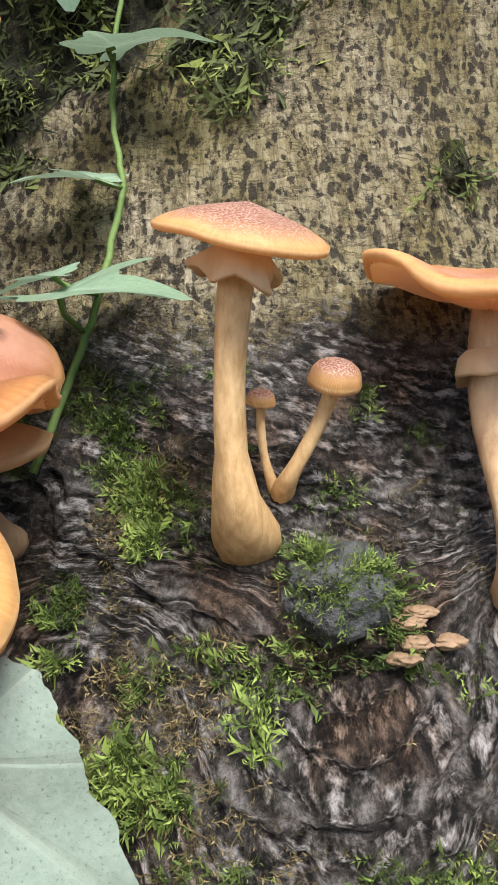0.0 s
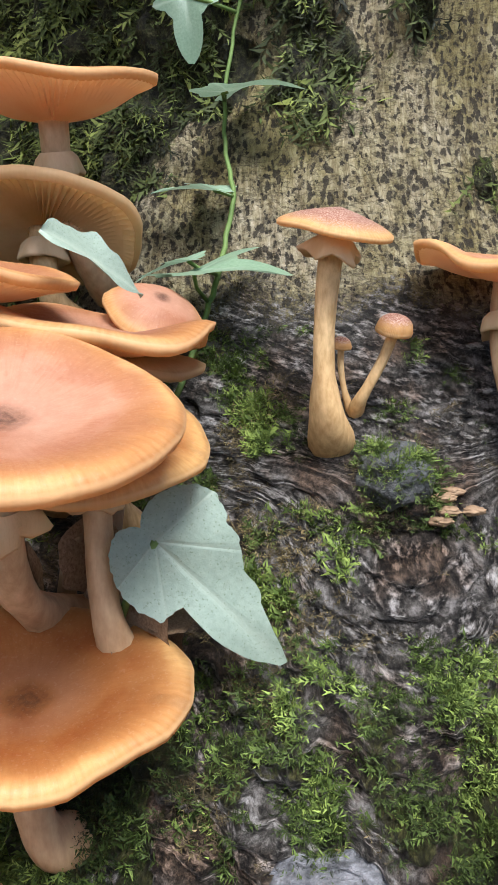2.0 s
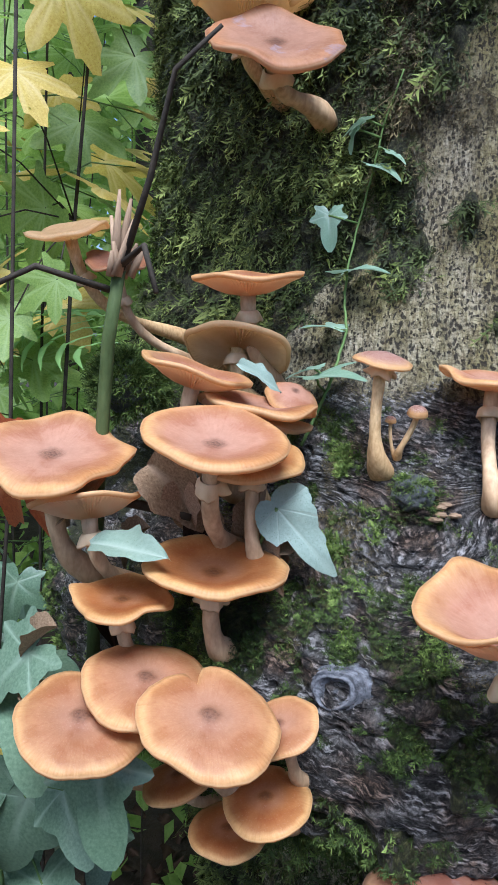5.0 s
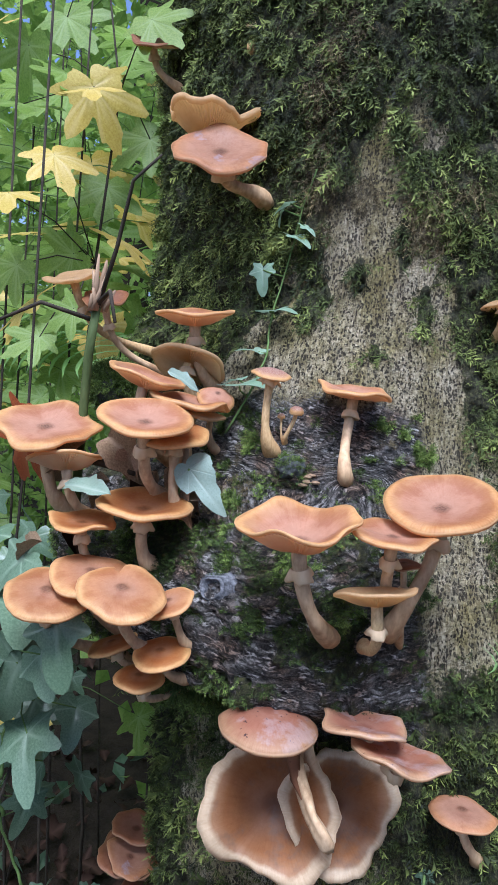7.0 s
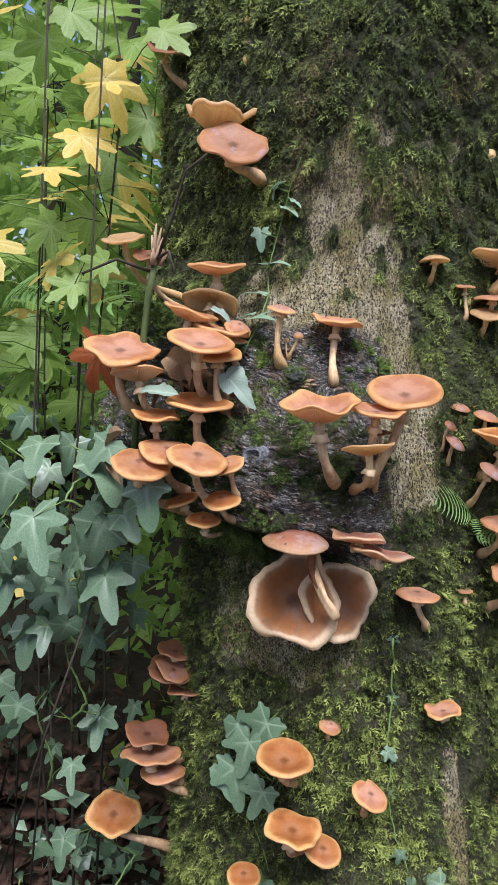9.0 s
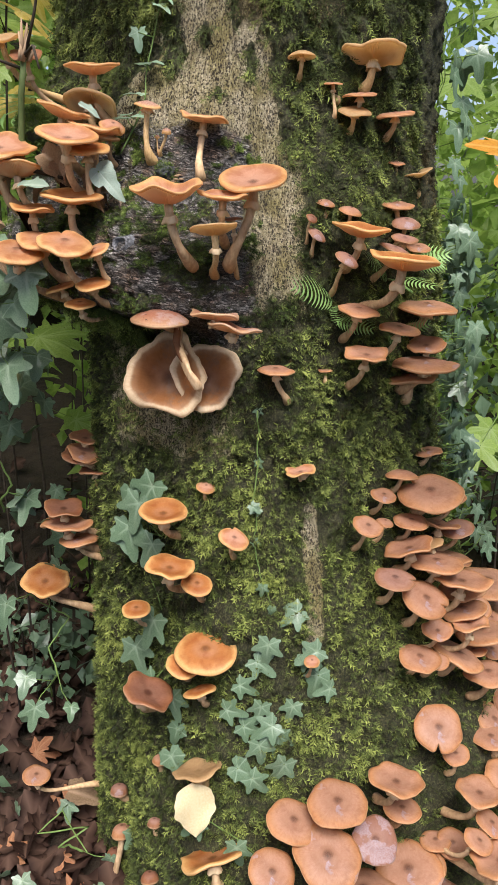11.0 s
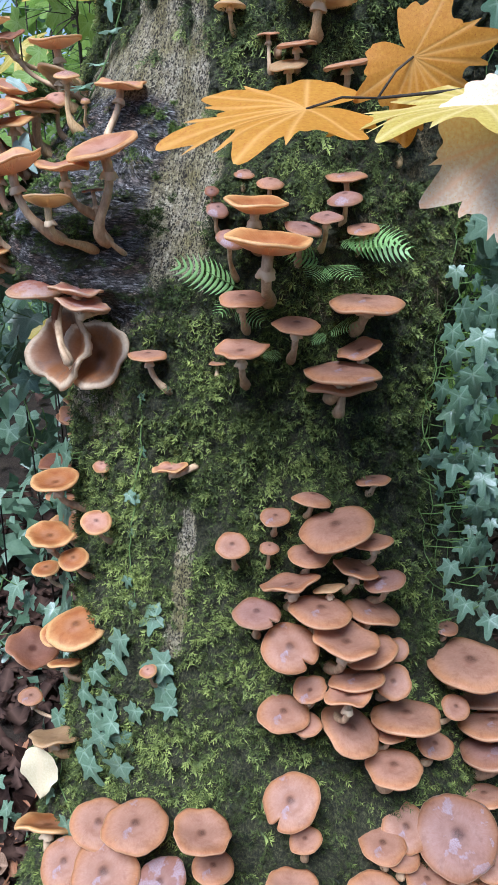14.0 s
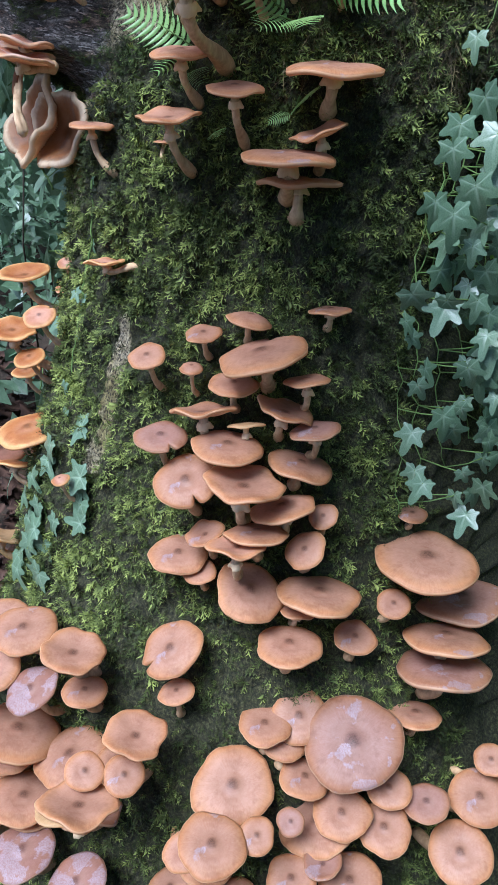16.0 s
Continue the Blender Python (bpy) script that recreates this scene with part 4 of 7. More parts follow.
fungus((0.218, 0.131, 1.207), 0.116, (0.03, -0.36, 0.93), "dish", "peach", "burl fungi", (0.17, 0.16, 1.06))
fungus((0.180, 0.049, 1.129), 0.076, (-0.17, 0.15, 0.98), "funnel", "tan", "burl fungi", (0.15, 0.13, 1.045))
fungus((0.186, 0.126, 1.148), 0.035, (-0.06, -0.08, 1.00), "flat", "dark", "burl fungi")
fungus((-0.161, 0.318, 1.652), 0.118, (0.06, -0.06, 1.00), "ruffle", "tan", "high trunk fungi")
fungus((-0.112, 0.259, 1.604), 0.124, (0.25, -0.59, 0.77), "wavy", "tawny", "high trunk fungi", (-0.09, 0.36, 1.56))
fungus((-0.121, 0.392, 1.821), 0.061, (0.15, -0.50, 0.85), "flat", "tan", "high trunk fungi", (-0.12, 0.39, 1.77))
fungus((0.233, 0.375, 1.427), 0.051, (-0.07, 0.08, 0.99), "dome", "tan", "high trunk fungi")
fungus((0.352, 0.464, 1.437), 0.120, (-0.09, 0.29, 0.95), "wavy", "tan", "high trunk fungi")
fungus((0.288, 0.410, 1.386), 0.037, (0.04, -0.13, 0.99), "flat", "tawny", "high trunk fungi", (0.28, 0.43, 1.32))
fungus((0.338, 0.426, 1.369), 0.064, (-0.02, -0.12, 0.99), "flat", "tawny", "high trunk fungi")
fungus((0.332, 0.415, 1.340), 0.066, (0.12, -0.29, 0.95), "flat", "tan", "high trunk fungi")
fungus((0.401, 0.478, 1.339), 0.074, (-0.09, -0.15, 0.98), "flat", "tawny", "high trunk fungi")
fungus((0.378, 0.306, 1.122), 0.107, (0.10, -0.02, 1.00), "funnel", "orange", "fern tier fungi")
fungus((0.463, 0.260, 1.073), 0.131, (0.10, 0.02, 0.99), "funnel", "orange", "fern tier fungi")
fungus((0.449, 0.397, 1.111), 0.052, (0.17, -0.21, 0.96), "flat", "mauve", "fern tier fungi")
fungus((0.436, 0.359, 1.095), 0.063, (0.30, -0.02, 0.95), "flat", "mauve", "fern tier fungi")
fungus((0.444, 0.444, 1.135), 0.058, (0.11, -0.29, 0.95), "dome", "mauve", "fern tier fungi")
fungus((0.420, 0.470, 1.172), 0.071, (0.08, -0.15, 0.99), "flat", "tawny", "fern tier fungi")
fungus((0.344, 0.369, 1.157), 0.047, (0.26, -0.15, 0.95), "dome", "tawny", "fern tier fungi")
fungus((0.298, 0.352, 1.171), 0.037, (0.25, -0.19, 0.95), "dome", "tawny", "fern tier fungi")
fungus((0.409, 0.501, 1.250), 0.036, (0.12, -0.20, 0.97), "flat", "tawny", "fern tier fungi")
fungus((0.230, 0.510, 1.390), 0.064, (0.17, -0.18, 0.97), "flat", "tawny", "fern tier fungi")
fungus((0.443, 0.564, 1.225), 0.072, (-0.22, -0.14, 0.97), "funnel", "tan", "fern tier fungi")
fungus((0.471, 0.461, 1.091), 0.055, (0.13, -0.22, 0.97), "flat", "tawny", "fern tier fungi")
fungus((0.360, 0.272, 1.076), 0.049, (0.53, -0.18, 0.83), "dome", "mauve", "fern tier fungi")
fungus((0.512, 0.385, 0.873), 0.130, (-0.03, 0.01, 1.00), "flat", "tawny", "middle tier fungi")
fungus((0.503, 0.444, 0.978), 0.126, (0.04, -0.03, 1.00), "flat", "tawny", "middle tier fungi")
fungus((0.462, 0.324, 0.950), 0.077, (0.13, -0.08, 0.99), "flat", "tawny", "middle tier fungi")
fungus((0.388, 0.272, 0.988), 0.080, (0.13, -0.09, 0.99), "flat", "tawny", "middle tier fungi")
fungus((0.412, 0.248, 0.908), 0.084, (0.08, -0.12, 0.99), "wavy", "tawny", "middle tier fungi")
fungus((0.509, 0.428, 0.898), 0.077, (-0.10, -0.31, 0.94), "wavy", "tawny", "middle tier fungi")
fungus((0.333, 0.262, 0.868), 0.030, (-0.03, 0.03, 1.00), "flat", "tawny", "middle tier fungi")
fungus((0.483, 0.414, 0.836), 0.117, (-0.12, 0.04, 0.99), "flat", "tawny", "middle tier fungi")
fungus((0.259, 0.170, 0.884), 0.069, (0.01, 0.02, 1.00), "flat", "tawny", "mossy side fungi", (0.272, 0.21, 0.81))
fungus((0.315, 0.168, 0.690), 0.061, (-0.15, 0.02, 0.99), "wavy", "peach", "mossy side fungi", (0.335, 0.2, 0.68))
fungus((0.137, 0.133, 0.645), 0.037, (0.24, -0.27, 0.93), "dome", "peach", "mossy side fungi")
fungus((0.077, 0.063, 0.611), 0.094, (0.05, -0.08, 1.00), "dish", "orange", "mossy side fungi")
fungus((0.104, 0.028, 0.518), 0.090, (0.15, 0.03, 0.99), "wavy", "orange", "mossy side fungi")
fungus((0.151, 0.049, 0.481), 0.060, (0.18, -0.25, 0.95), "flat", "orange", "mossy side fungi")
fungus((0.022, 0.048, 0.401), 0.058, (0.04, -0.09, 1.00), "flat", "orange", "mossy side fungi")
fungus((0.217, 0.069, 0.580), 0.058, (0.34, -0.20, 0.92), "notch", "peach", "mossy side fungi", notch=120)
fungus((0.176, 0.030, 0.350), 0.120, (0.04, -0.19, 0.98), "notch", "orange", "mossy side fungi", notch=77)
fungus((0.076, -0.022, 0.264), 0.102, (0.38, 0.13, 0.92), "wavy", "dark", "mossy side fungi")
fungus((0.139, 0.004, 0.325), 0.065, (0.22, -0.18, 0.96), "flat", "orange", "mossy side fungi")
fungus((0.175, -0.001, 0.280), 0.067, (-0.35, 0.24, 0.91), "flat", "orange", "mossy side fungi")
fungus((-0.325, 0.264, 0.276), 0.109, (0.23, -0.25, 0.94), "wavy", "orange", "mossy side fungi")
fungus((0.189, -0.046, 0.127), 0.098, (-0.29, 0.29, 0.91), "wavy", "tan", "mossy side fungi")
fungus((0.238, -0.097, -0.024), 0.126, (-0.38, 0.39, 0.84), "wavy", "orange", "mossy side fungi")
fungus((-0.279, 0.095, -0.153), 0.065, (0.16, -0.00, 0.99), "flat", "tawny", "mossy side fungi")
fungus((-0.193, 0.249, 0.631), 0.073, (0.37, -0.07, 0.93), "wavy", "tawny", "mossy side fungi")
fungus((0.379, 0.062, 0.349), 0.031, (0.11, -0.23, 0.97), "dome", "peach", "mossy side fungi")
fungus((0.448, 0.199, 0.584), 0.059, (0.24, -0.27, 0.93), "flat", "tawny", "stacked shelf fungi")
fungus((0.465, 0.282, 0.618), 0.055, (0.13, -0.12, 0.98), "flat", "tawny", "stacked shelf fungi")
fungus((0.492, 0.345, 0.639), 0.068, (-0.01, 0.18, 0.98), "dome", "tawny", "stacked shelf fungi")
fungus((0.554, 0.341, 0.615), 0.133, (-0.12, -0.23, 0.96), "notch", "tawny", "stacked shelf fungi", notch=143)
fungus((0.523, 0.311, 0.557), 0.075, (0.08, -0.01, 1.00), "flat", "tawny", "stacked shelf fungi")
fungus((0.592, 0.397, 0.582), 0.069, (-0.23, -0.05, 0.97), "flat", "tawny", "stacked shelf fungi")
fungus((0.474, 0.261, 0.566), 0.036, (0.15, -0.04, 0.99), "dome", "tawny", "stacked shelf fungi")
fungus((0.526, 0.263, 0.518), 0.100, (-0.33, 0.05, 0.94), "wavy", "tawny", "stacked shelf fungi")
fungus((0.579, 0.373, 0.527), 0.086, (0.04, 0.29, 0.96), "wavy", "tawny", "stacked shelf fungi")
fungus((0.616, 0.404, 0.513), 0.075, (-0.17, -0.14, 0.98), "flat", "mauve", "stacked shelf fungi")
fungus((0.583, 0.282, 0.489), 0.107, (-0.01, 0.08, 1.00), "flat", "tawny", "stacked shelf fungi")
fungus((0.604, 0.393, 0.450), 0.103, (-0.00, 0.23, 0.97), "flat", "tawny", "stacked shelf fungi")
fungus((0.509, 0.202, 0.479), 0.081, (0.09, -0.07, 0.99), "notch", "mauve", "stacked shelf fungi", notch=10)
fungus((0.637, 0.289, 0.450), 0.115, (-0.03, 0.13, 0.99), "wavy", "tawny", "stacked shelf fungi")
fungus((0.572, 0.222, 0.434), 0.097, (0.32, -0.27, 0.91), "notch", "tawny", "stacked shelf fungi", notch=0)
fungus((0.566, 0.316, 0.509), 0.056, (-0.40, 0.06, 0.91), "flat", "tan", "stacked shelf fungi")
fungus((0.640, 0.349, 0.405), 0.101, (-0.28, -0.14, 0.95), "flat", "tawny", "stacked shelf fungi")
fungus((0.663, 0.271, 0.365), 0.081, (-0.17, 0.09, 0.98), "wavy", "tawny", "stacked shelf fungi")
fungus((0.602, 0.243, 0.352), 0.060, (-0.03, -0.32, 0.95), "wavy", "tawny", "stacked shelf fungi")
fungus((0.678, 0.373, 0.348), 0.065, (0.15, -0.47, 0.87), "flat", "tawny", "stacked shelf fungi")
fungus((0.574, 0.209, 0.305), 0.089, (0.12, -0.04, 0.99), "flat", "tawny", "stacked shelf fungi")
fungus((0.653, 0.299, 0.270), 0.110, (0.30, 0.15, 0.94), "flat", "tawny", "stacked shelf fungi")
fungus((0.698, 0.394, 0.278), 0.127, (-0.17, 0.14, 0.97), "flat", "tawny", "stacked shelf fungi")
fungus((0.729, 0.447, 0.200), 0.066, (0.18, -0.09, 0.98), "flat", "tawny", "stacked shelf fungi")
fungus((0.720, 0.339, 0.211), 0.103, (-0.13, 0.04, 0.99), "flat", "tawny", "stacked shelf fungi")
fungus((0.535, 0.455, 0.662), 0.063, (-0.17, 0.00, 0.99), "flat", "tawny", "stacked shelf fungi")
fungus((0.607, 0.233, 0.289), 0.053, (0.09, -0.18, 0.98), "flat", "tawny", "stacked shelf fungi")
fungus((0.649, 0.414, 0.380), 0.046, (0.27, -0.38, 0.89), "flat", "tawny", "stacked shelf fungi")
fungus((0.649, 0.307, 0.375), 0.095, (-0.29, 0.08, 0.96), "flat", "tawny", "stacked shelf fungi")
fungus((0.684, 0.366, 0.242), 0.059, (-0.15, 0.17, 0.98), "flat", "tawny", "stacked shelf fungi")
fungus((0.640, 0.580, 0.345), 0.050, (0.06, -0.01, 1.00), "flat", "tawny", "stacked shelf fungi")
fungus((0.706, 0.573, 0.306), 0.159, (-0.03, -0.02, 1.00), "flat", "tawny", "stacked shelf fungi")
fungus((0.723, 0.512, 0.244), 0.054, (0.27, -0.20, 0.94), "flat", "tawny", "stacked shelf fungi")
fungus((0.697, 0.662, 0.198), 0.155, (-0.22, -0.05, 0.97), "flat", "mauve", "buttress fungi")
fungus((0.758, 0.596, 0.184), 0.137, (-0.34, 0.14, 0.93), "flat", "tawny", "buttress fungi")
fungus((0.782, 0.582, 0.146), 0.148, (-0.33, 0.10, 0.94), "flat", "mauve", "buttress fungi")
fungus((0.792, 0.537, 0.067), 0.085, (-0.28, 0.11, 0.95), "flat", "tawny", "buttress fungi")
fungus((0.749, 0.352, 0.082), 0.090, (0.33, -0.22, 0.92), "flat", "tawny", "buttress fungi")
fungus((0.818, 0.410, 0.081), 0.149, (0.28, -0.26, 0.92), "flat", "mauve", "buttress fungi")
fungus((0.758, 0.321, 0.060), 0.082, (0.20, 0.06, 0.98), "flat", "tawny", "buttress fungi")
fungus((0.813, 0.337, 0.025), 0.079, (-0.00, 0.13, 0.99), "flat", "tawny", "buttress fungi")
fungus((0.869, 0.374, -0.002), 0.086, (0.12, -0.12, 0.99), "flat", "tawny", "buttress fungi")
fungus((0.900, 0.431, -0.021), 0.084, (0.08, -0.18, 0.98), "flat", "tawny", "buttress fungi")
fungus((0.792, 0.228, 0.028), 0.122, (0.28, -0.13, 0.95), "flat", "tawny", "buttress fungi")
fungus((0.869, 0.170, 0.027), 0.096, (0.11, -0.05, 0.99), "flat", "tawny", "buttress fungi")
fungus((0.876, 0.234, 0.024), 0.053, (0.23, -0.13, 0.97), "flat", "tawny", "buttress fungi")
fungus((0.854, 0.134, 0.005), 0.058, (0.23, -0.06, 0.97), "flat", "tawny", "buttress fungi")
fungus((0.866, 0.291, 0.013), 0.042, (0.23, -0.16, 0.96), "flat", "mauve", "buttress fungi")
fungus((0.717, 0.101, 0.100), 0.093, (0.01, 0.14, 0.99), "wavy", "tawny", "buttress fungi")
fungus((0.722, 0.023, 0.061), 0.059, (0.34, 0.01, 0.94), "flat", "tawny", "buttress fungi")
fungus((0.745, 0.076, 0.058), 0.062, (0.33, -0.03, 0.94), "flat", "tawny", "buttress fungi")
fungus((0.762, 0.007, 0.045), 0.110, (-0.27, 0.19, 0.94), "wavy", "tawny", "buttress fungi")
fungus((0.560, 0.038, 0.138), 0.101, (0.03, 0.14, 0.99), "wavy", "tawny", "buttress fungi")
fungus((0.577, 0.048, 0.068), 0.075, (-0.05, 0.08, 1.00), "flat", "tawny", "buttress fungi")
fungus((0.912, 0.591, -0.008), 0.093, (0.18, -0.16, 0.97), "flat", "tawny", "buttress fungi")
fungus((0.958, 0.532, -0.049), 0.096, (0.14, -0.29, 0.95), "flat", "tawny", "buttress fungi")
fungus((0.900, 0.500, 0.006), 0.071, (-0.08, -0.12, 0.99), "flat", "mauve", "buttress fungi")
fungus((0.869, 0.452, 0.020), 0.068, (0.11, -0.21, 0.97), "flat", "tawny", "buttress fungi")
fungus((0.907, 0.328, -0.045), 0.059, (-0.16, -0.15, 0.98), "dish", "mauve", "buttress fungi")
fungus((0.927, 0.366, -0.077), 0.093, (0.04, -0.13, 0.99), "flat", "tawny", "buttress fungi")
fungus((0.886, 0.622, 0.033), 0.054, (0.10, -0.30, 0.95), "flat", "tawny", "buttress fungi")
fungus((0.906, 0.279, -0.055), 0.075, (0.06, -0.09, 0.99), "flat", "tawny", "buttress fungi")
fungus((0.461, -0.031, 0.123), 0.113, (0.06, -0.06, 1.00), "flat", "tawny", "foot cluster fungi")
fungus((0.459, -0.097, 0.060), 0.122, (0.16, -0.30, 0.94), "flat", "tawny", "foot cluster fungi")
fungus((0.537, -0.034, 0.059), 0.088, (0.11, -0.33, 0.94), "flat", "lilac", "foot cluster fungi")
fungus((0.603, 0.012, -0.042), 0.127, (-0.07, -0.24, 0.97), "flat", "tawny", "foot cluster fungi")
fungus((0.528, -0.064, -0.035), 0.149, (-0.08, 0.30, 0.95), "flat", "tawny", "foot cluster fungi")
fungus((0.591, -0.070, -0.126), 0.117, (-0.07, 0.14, 0.99), "flat", "tawny", "foot cluster fungi")
fungus((0.511, -0.143, -0.156), 0.097, (0.09, -0.20, 0.98), "flat", "tawny", "foot cluster fungi")
fungus((0.364, -0.126, 0.018), 0.090, (0.20, -0.26, 0.94), "flat", "tawny", "foot cluster fungi")
fungus((0.386, -0.063, 0.085), 0.100, (0.25, -0.05, 0.97), "flat", "tawny", "foot cluster fungi")
fungus((0.352, -0.136, -0.118), 0.050, (0.09, 0.10, 0.99), "flat", "tawny", "foot cluster fungi")
fungus((0.434, -0.196, -0.195), 0.072, (-0.06, 0.10, 0.99), "flat", "tawny", "foot cluster fungi")
fungus((0.660, -0.084, -0.164), 0.107, (-0.04, -0.11, 0.99), "flat", "lilac", "foot cluster fungi")
fungus((0.786, 0.130, -0.187), 0.078, (-0.09, -0.19, 0.98), "flat", "tawny", "foot cluster fungi")
fungus((0.790, 0.188, -0.137), 0.093, (0.05, 0.13, 0.99), "flat", "tawny", "foot cluster fungi")
fungus((0.853, 0.209, -0.169), 0.087, (-0.08, -0.35, 0.93), "flat", "tawny", "foot cluster fungi")
fungus((0.735, -0.010, -0.175), 0.099, (-0.02, -0.26, 0.97), "flat", "lilac", "foot cluster fungi")
fungus((0.372, -0.245, -0.184), 0.101, (0.15, -0.14, 0.98), "dish", "orange", "foot cluster fungi")
fungus((0.628, 0.180, 0.166), 0.102, (0.12, -0.46, 0.88), "notch", "tawny", "foot cluster fungi", notch=-85)
fungus((0.668, 0.177, 0.114), 0.057, (-0.08, -0.16, 0.98), "flat", "tawny", "foot cluster fungi")
fungus((0.742, 0.297, 0.078), 0.083, (-0.04, -0.02, 1.00), "flat", "tawny", "foot cluster fungi")
fungus((0.843, 0.145, -0.232), 0.136, (-0.08, -0.31, 0.95), "flat", "tawny", "foot cluster fungi")
fungus((0.522, -0.088, -0.092), 0.089, (0.04, 0.08, 1.00), "flat", "tawny", "foot cluster fungi")
fungus((0.652, -0.012, -0.097), 0.096, (-0.35, 0.19, 0.92), "flat", "tan", "foot cluster fungi")
fungus((0.556, -0.142, -0.180), 0.095, (-0.00, -0.08, 1.00), "flat", "tawny", "foot cluster fungi")
fungus((0.472, -0.117, -0.094), 0.045, (0.05, -0.12, 0.99), "flat", "tawny", "foot cluster fungi")
fungus((0.758, 0.168, -0.118), 0.063, (0.08, -0.21, 0.97), "flat", "tawny", "foot cluster fungi")
fungus((0.849, 0.346, -0.035), 0.119, (-0.11, -0.34, 0.94), "flat", "tawny", "foot cluster fungi")
fungus((0.004, 0.192, 1.329), 0.0465, (0.19, -0.16, 0.97), "scaly", "scaly", "slender fungi", (0.003, 0.212, 1.231))
fungus((0.007, 0.223, 1.278), 0.010, (0.10, -0.20, 0.97), "button", "scaly", "slender fungi", (0.012, 0.225, 1.243))
fungus((0.030, 0.212, 1.286), 0.017, (0.17, -0.24, 0.96), "button", "scaly", "slender fungi", (0.013, 0.222, 1.243))
fungus((0.078, 0.059, 0.979), 0.101, (0.02, 0.00, 1.00), "dome", "rosy", "decayed fungi", (0.085, 0.11, 0.955))
fungus((0.167, 0.092, 0.987), 0.088, (0.03, 0.16, 0.99), "wavy", "rosy", "decayed fungi", (0.165, 0.135, 0.962))
fungus((0.204, 0.084, 0.969), 0.092, (0.10, 0.17, 0.98), "wavy", "rosy", "decayed fungi", (0.19, 0.135, 0.953))
fungus((0.066, 0.125, 0.858), 0.149, (0.20, -0.88, 0.42), "ruffle", "rotten", "decayed fungi")
fungus((0.124, 0.155, 0.856), 0.128, (0.48, -0.80, 0.36), "ruffle", "rotten", "decayed fungi")
fungus((-0.203, 0.265, 0.621), 0.097, (0.08, -0.10, 0.99), "wavy", "dark", "shaded rotting fungi")
fungus((-0.231, 0.216, 0.506), 0.089, (0.12, 0.00, 0.99), "wavy", "dark", "shaded rotting fungi")
fungus((-0.216, 0.201, 0.475), 0.109, (-0.03, 0.14, 0.99), "wavy", "tawny", "shaded rotting fungi")
fungus((-0.193, 0.206, 0.443), 0.089, (-0.11, 0.12, 0.99), "flat", "tawny", "shaded rotting fungi")
fungus((-0.168, 0.259, 0.588), 0.075, (-0.02, 0.12, 0.99), "wavy", "dark", "shaded rotting fungi")
fungus((-0.198, 0.271, 0.659), 0.075, (0.16, 0.03, 0.99), "wavy", "dark", "shaded rotting fungi")
fungus((-0.297, 0.383, 1.809), 0.074, (0.29, -0.44, 0.85), "wavy", "dark", "high trunk fungi")
fungus((-0.122, 0.395, 1.869), 0.043, (-0.06, -0.01, 1.00), "dome", "tan", "high trunk fungi")
fungus((-0.286, 0.196, 1.438), 0.075, (-0.05, -0.32, 0.95), "wavy", "tan", "shaded rotting fungi")
fungus((-0.241, 0.205, 1.412), 0.061, (0.15, -0.34, 0.93), "wavy", "dark", "shaded rotting fungi")
fungus((0.274, 0.515, 1.670), 0.106, (-0.08, 0.16, 0.98), "wavy", "tan", "high trunk fungi")
fungus((0.296, 0.295, 1.116), 0.040, (0.56, -0.19, 0.81), "dome", "mauve", "fern tier fungi")
fungus((0.286, 0.291, 1.145), 0.024, (0.58, -0.37, 0.72), "dome", "dark", "fern tier fungi")
fungus((0.641, 0.039, -0.043), 0.065, (0.08, -0.28, 0.96), "flat", "tawny", "foot cluster fungi")
fungus((0.681, 0.083, -0.022), 0.065, (0.01, -0.24, 0.97), "flat", "tawny", "foot cluster fungi")
fungus((0.465, -0.096, -0.125), 0.039, (-0.15, 0.18, 0.97), "dome", "tawny", "foot cluster fungi")
fungus((0.659, 0.026, -0.116), 0.116, (-0.35, 0.19, 0.92), "wavy", "mauve", "foot cluster fungi")
fungus((0.501, -0.116, -0.169), 0.090, (-0.02, 0.02, 1.00), "flat", "lilac", "foot cluster fungi")
fungus((0.581, -0.058, -0.155), 0.119, (-0.08, 0.25, 0.97), "flat", "tawny", "foot cluster fungi")
fungus((0.327, -0.135, -0.120), 0.031, (-0.19, 0.26, 0.95), "button", "mauve", "foot cluster fungi")
fungus((0.353, -0.129, -0.123), 0.044, (-0.20, 0.27, 0.94), "button", "tawny", "foot cluster fungi")
fungus((0.629, -0.000, -0.142), 0.081, (-0.08, 0.48, 0.88), "flat", "lilac", "foot cluster fungi")
fungus((0.370, -0.184, -0.209), 0.039, (-0.15, 0.22, 0.97), "dome", "tawny", "foot cluster fungi")
fungus((0.648, 0.081, -0.024), 0.063, (-0.16, 0.10, 0.98), "flat", "tawny", "foot cluster fungi")
fungus((-0.083, 0.140, -0.184), 0.043, (-0.08, 0.22, 0.97), "button", "mauve", "mossy side fungi")
fungus((-0.072, 0.124, -0.295), 0.050, (-0.10, 0.26, 0.96), "button", "tawny", "mossy side fungi")
fungus((0.086, -0.028, -0.059), 0.030, (-0.10, 0.25, 0.96), "button", "mauve", "mossy side fungi")
fungus((-0.102, 0.136, -0.388), 0.039, (-0.11, 0.28, 0.95), "button", "dark", "mossy side fungi")
fungus((0.093, -0.073, -0.159), 0.037, (-0.13, 0.30, 0.95), "button", "dark", "mossy side fungi")
fungus((0.082, 0.015, 0.066), 0.032, (-0.07, 0.19, 0.98), "button", "tawny", "mossy side fungi")
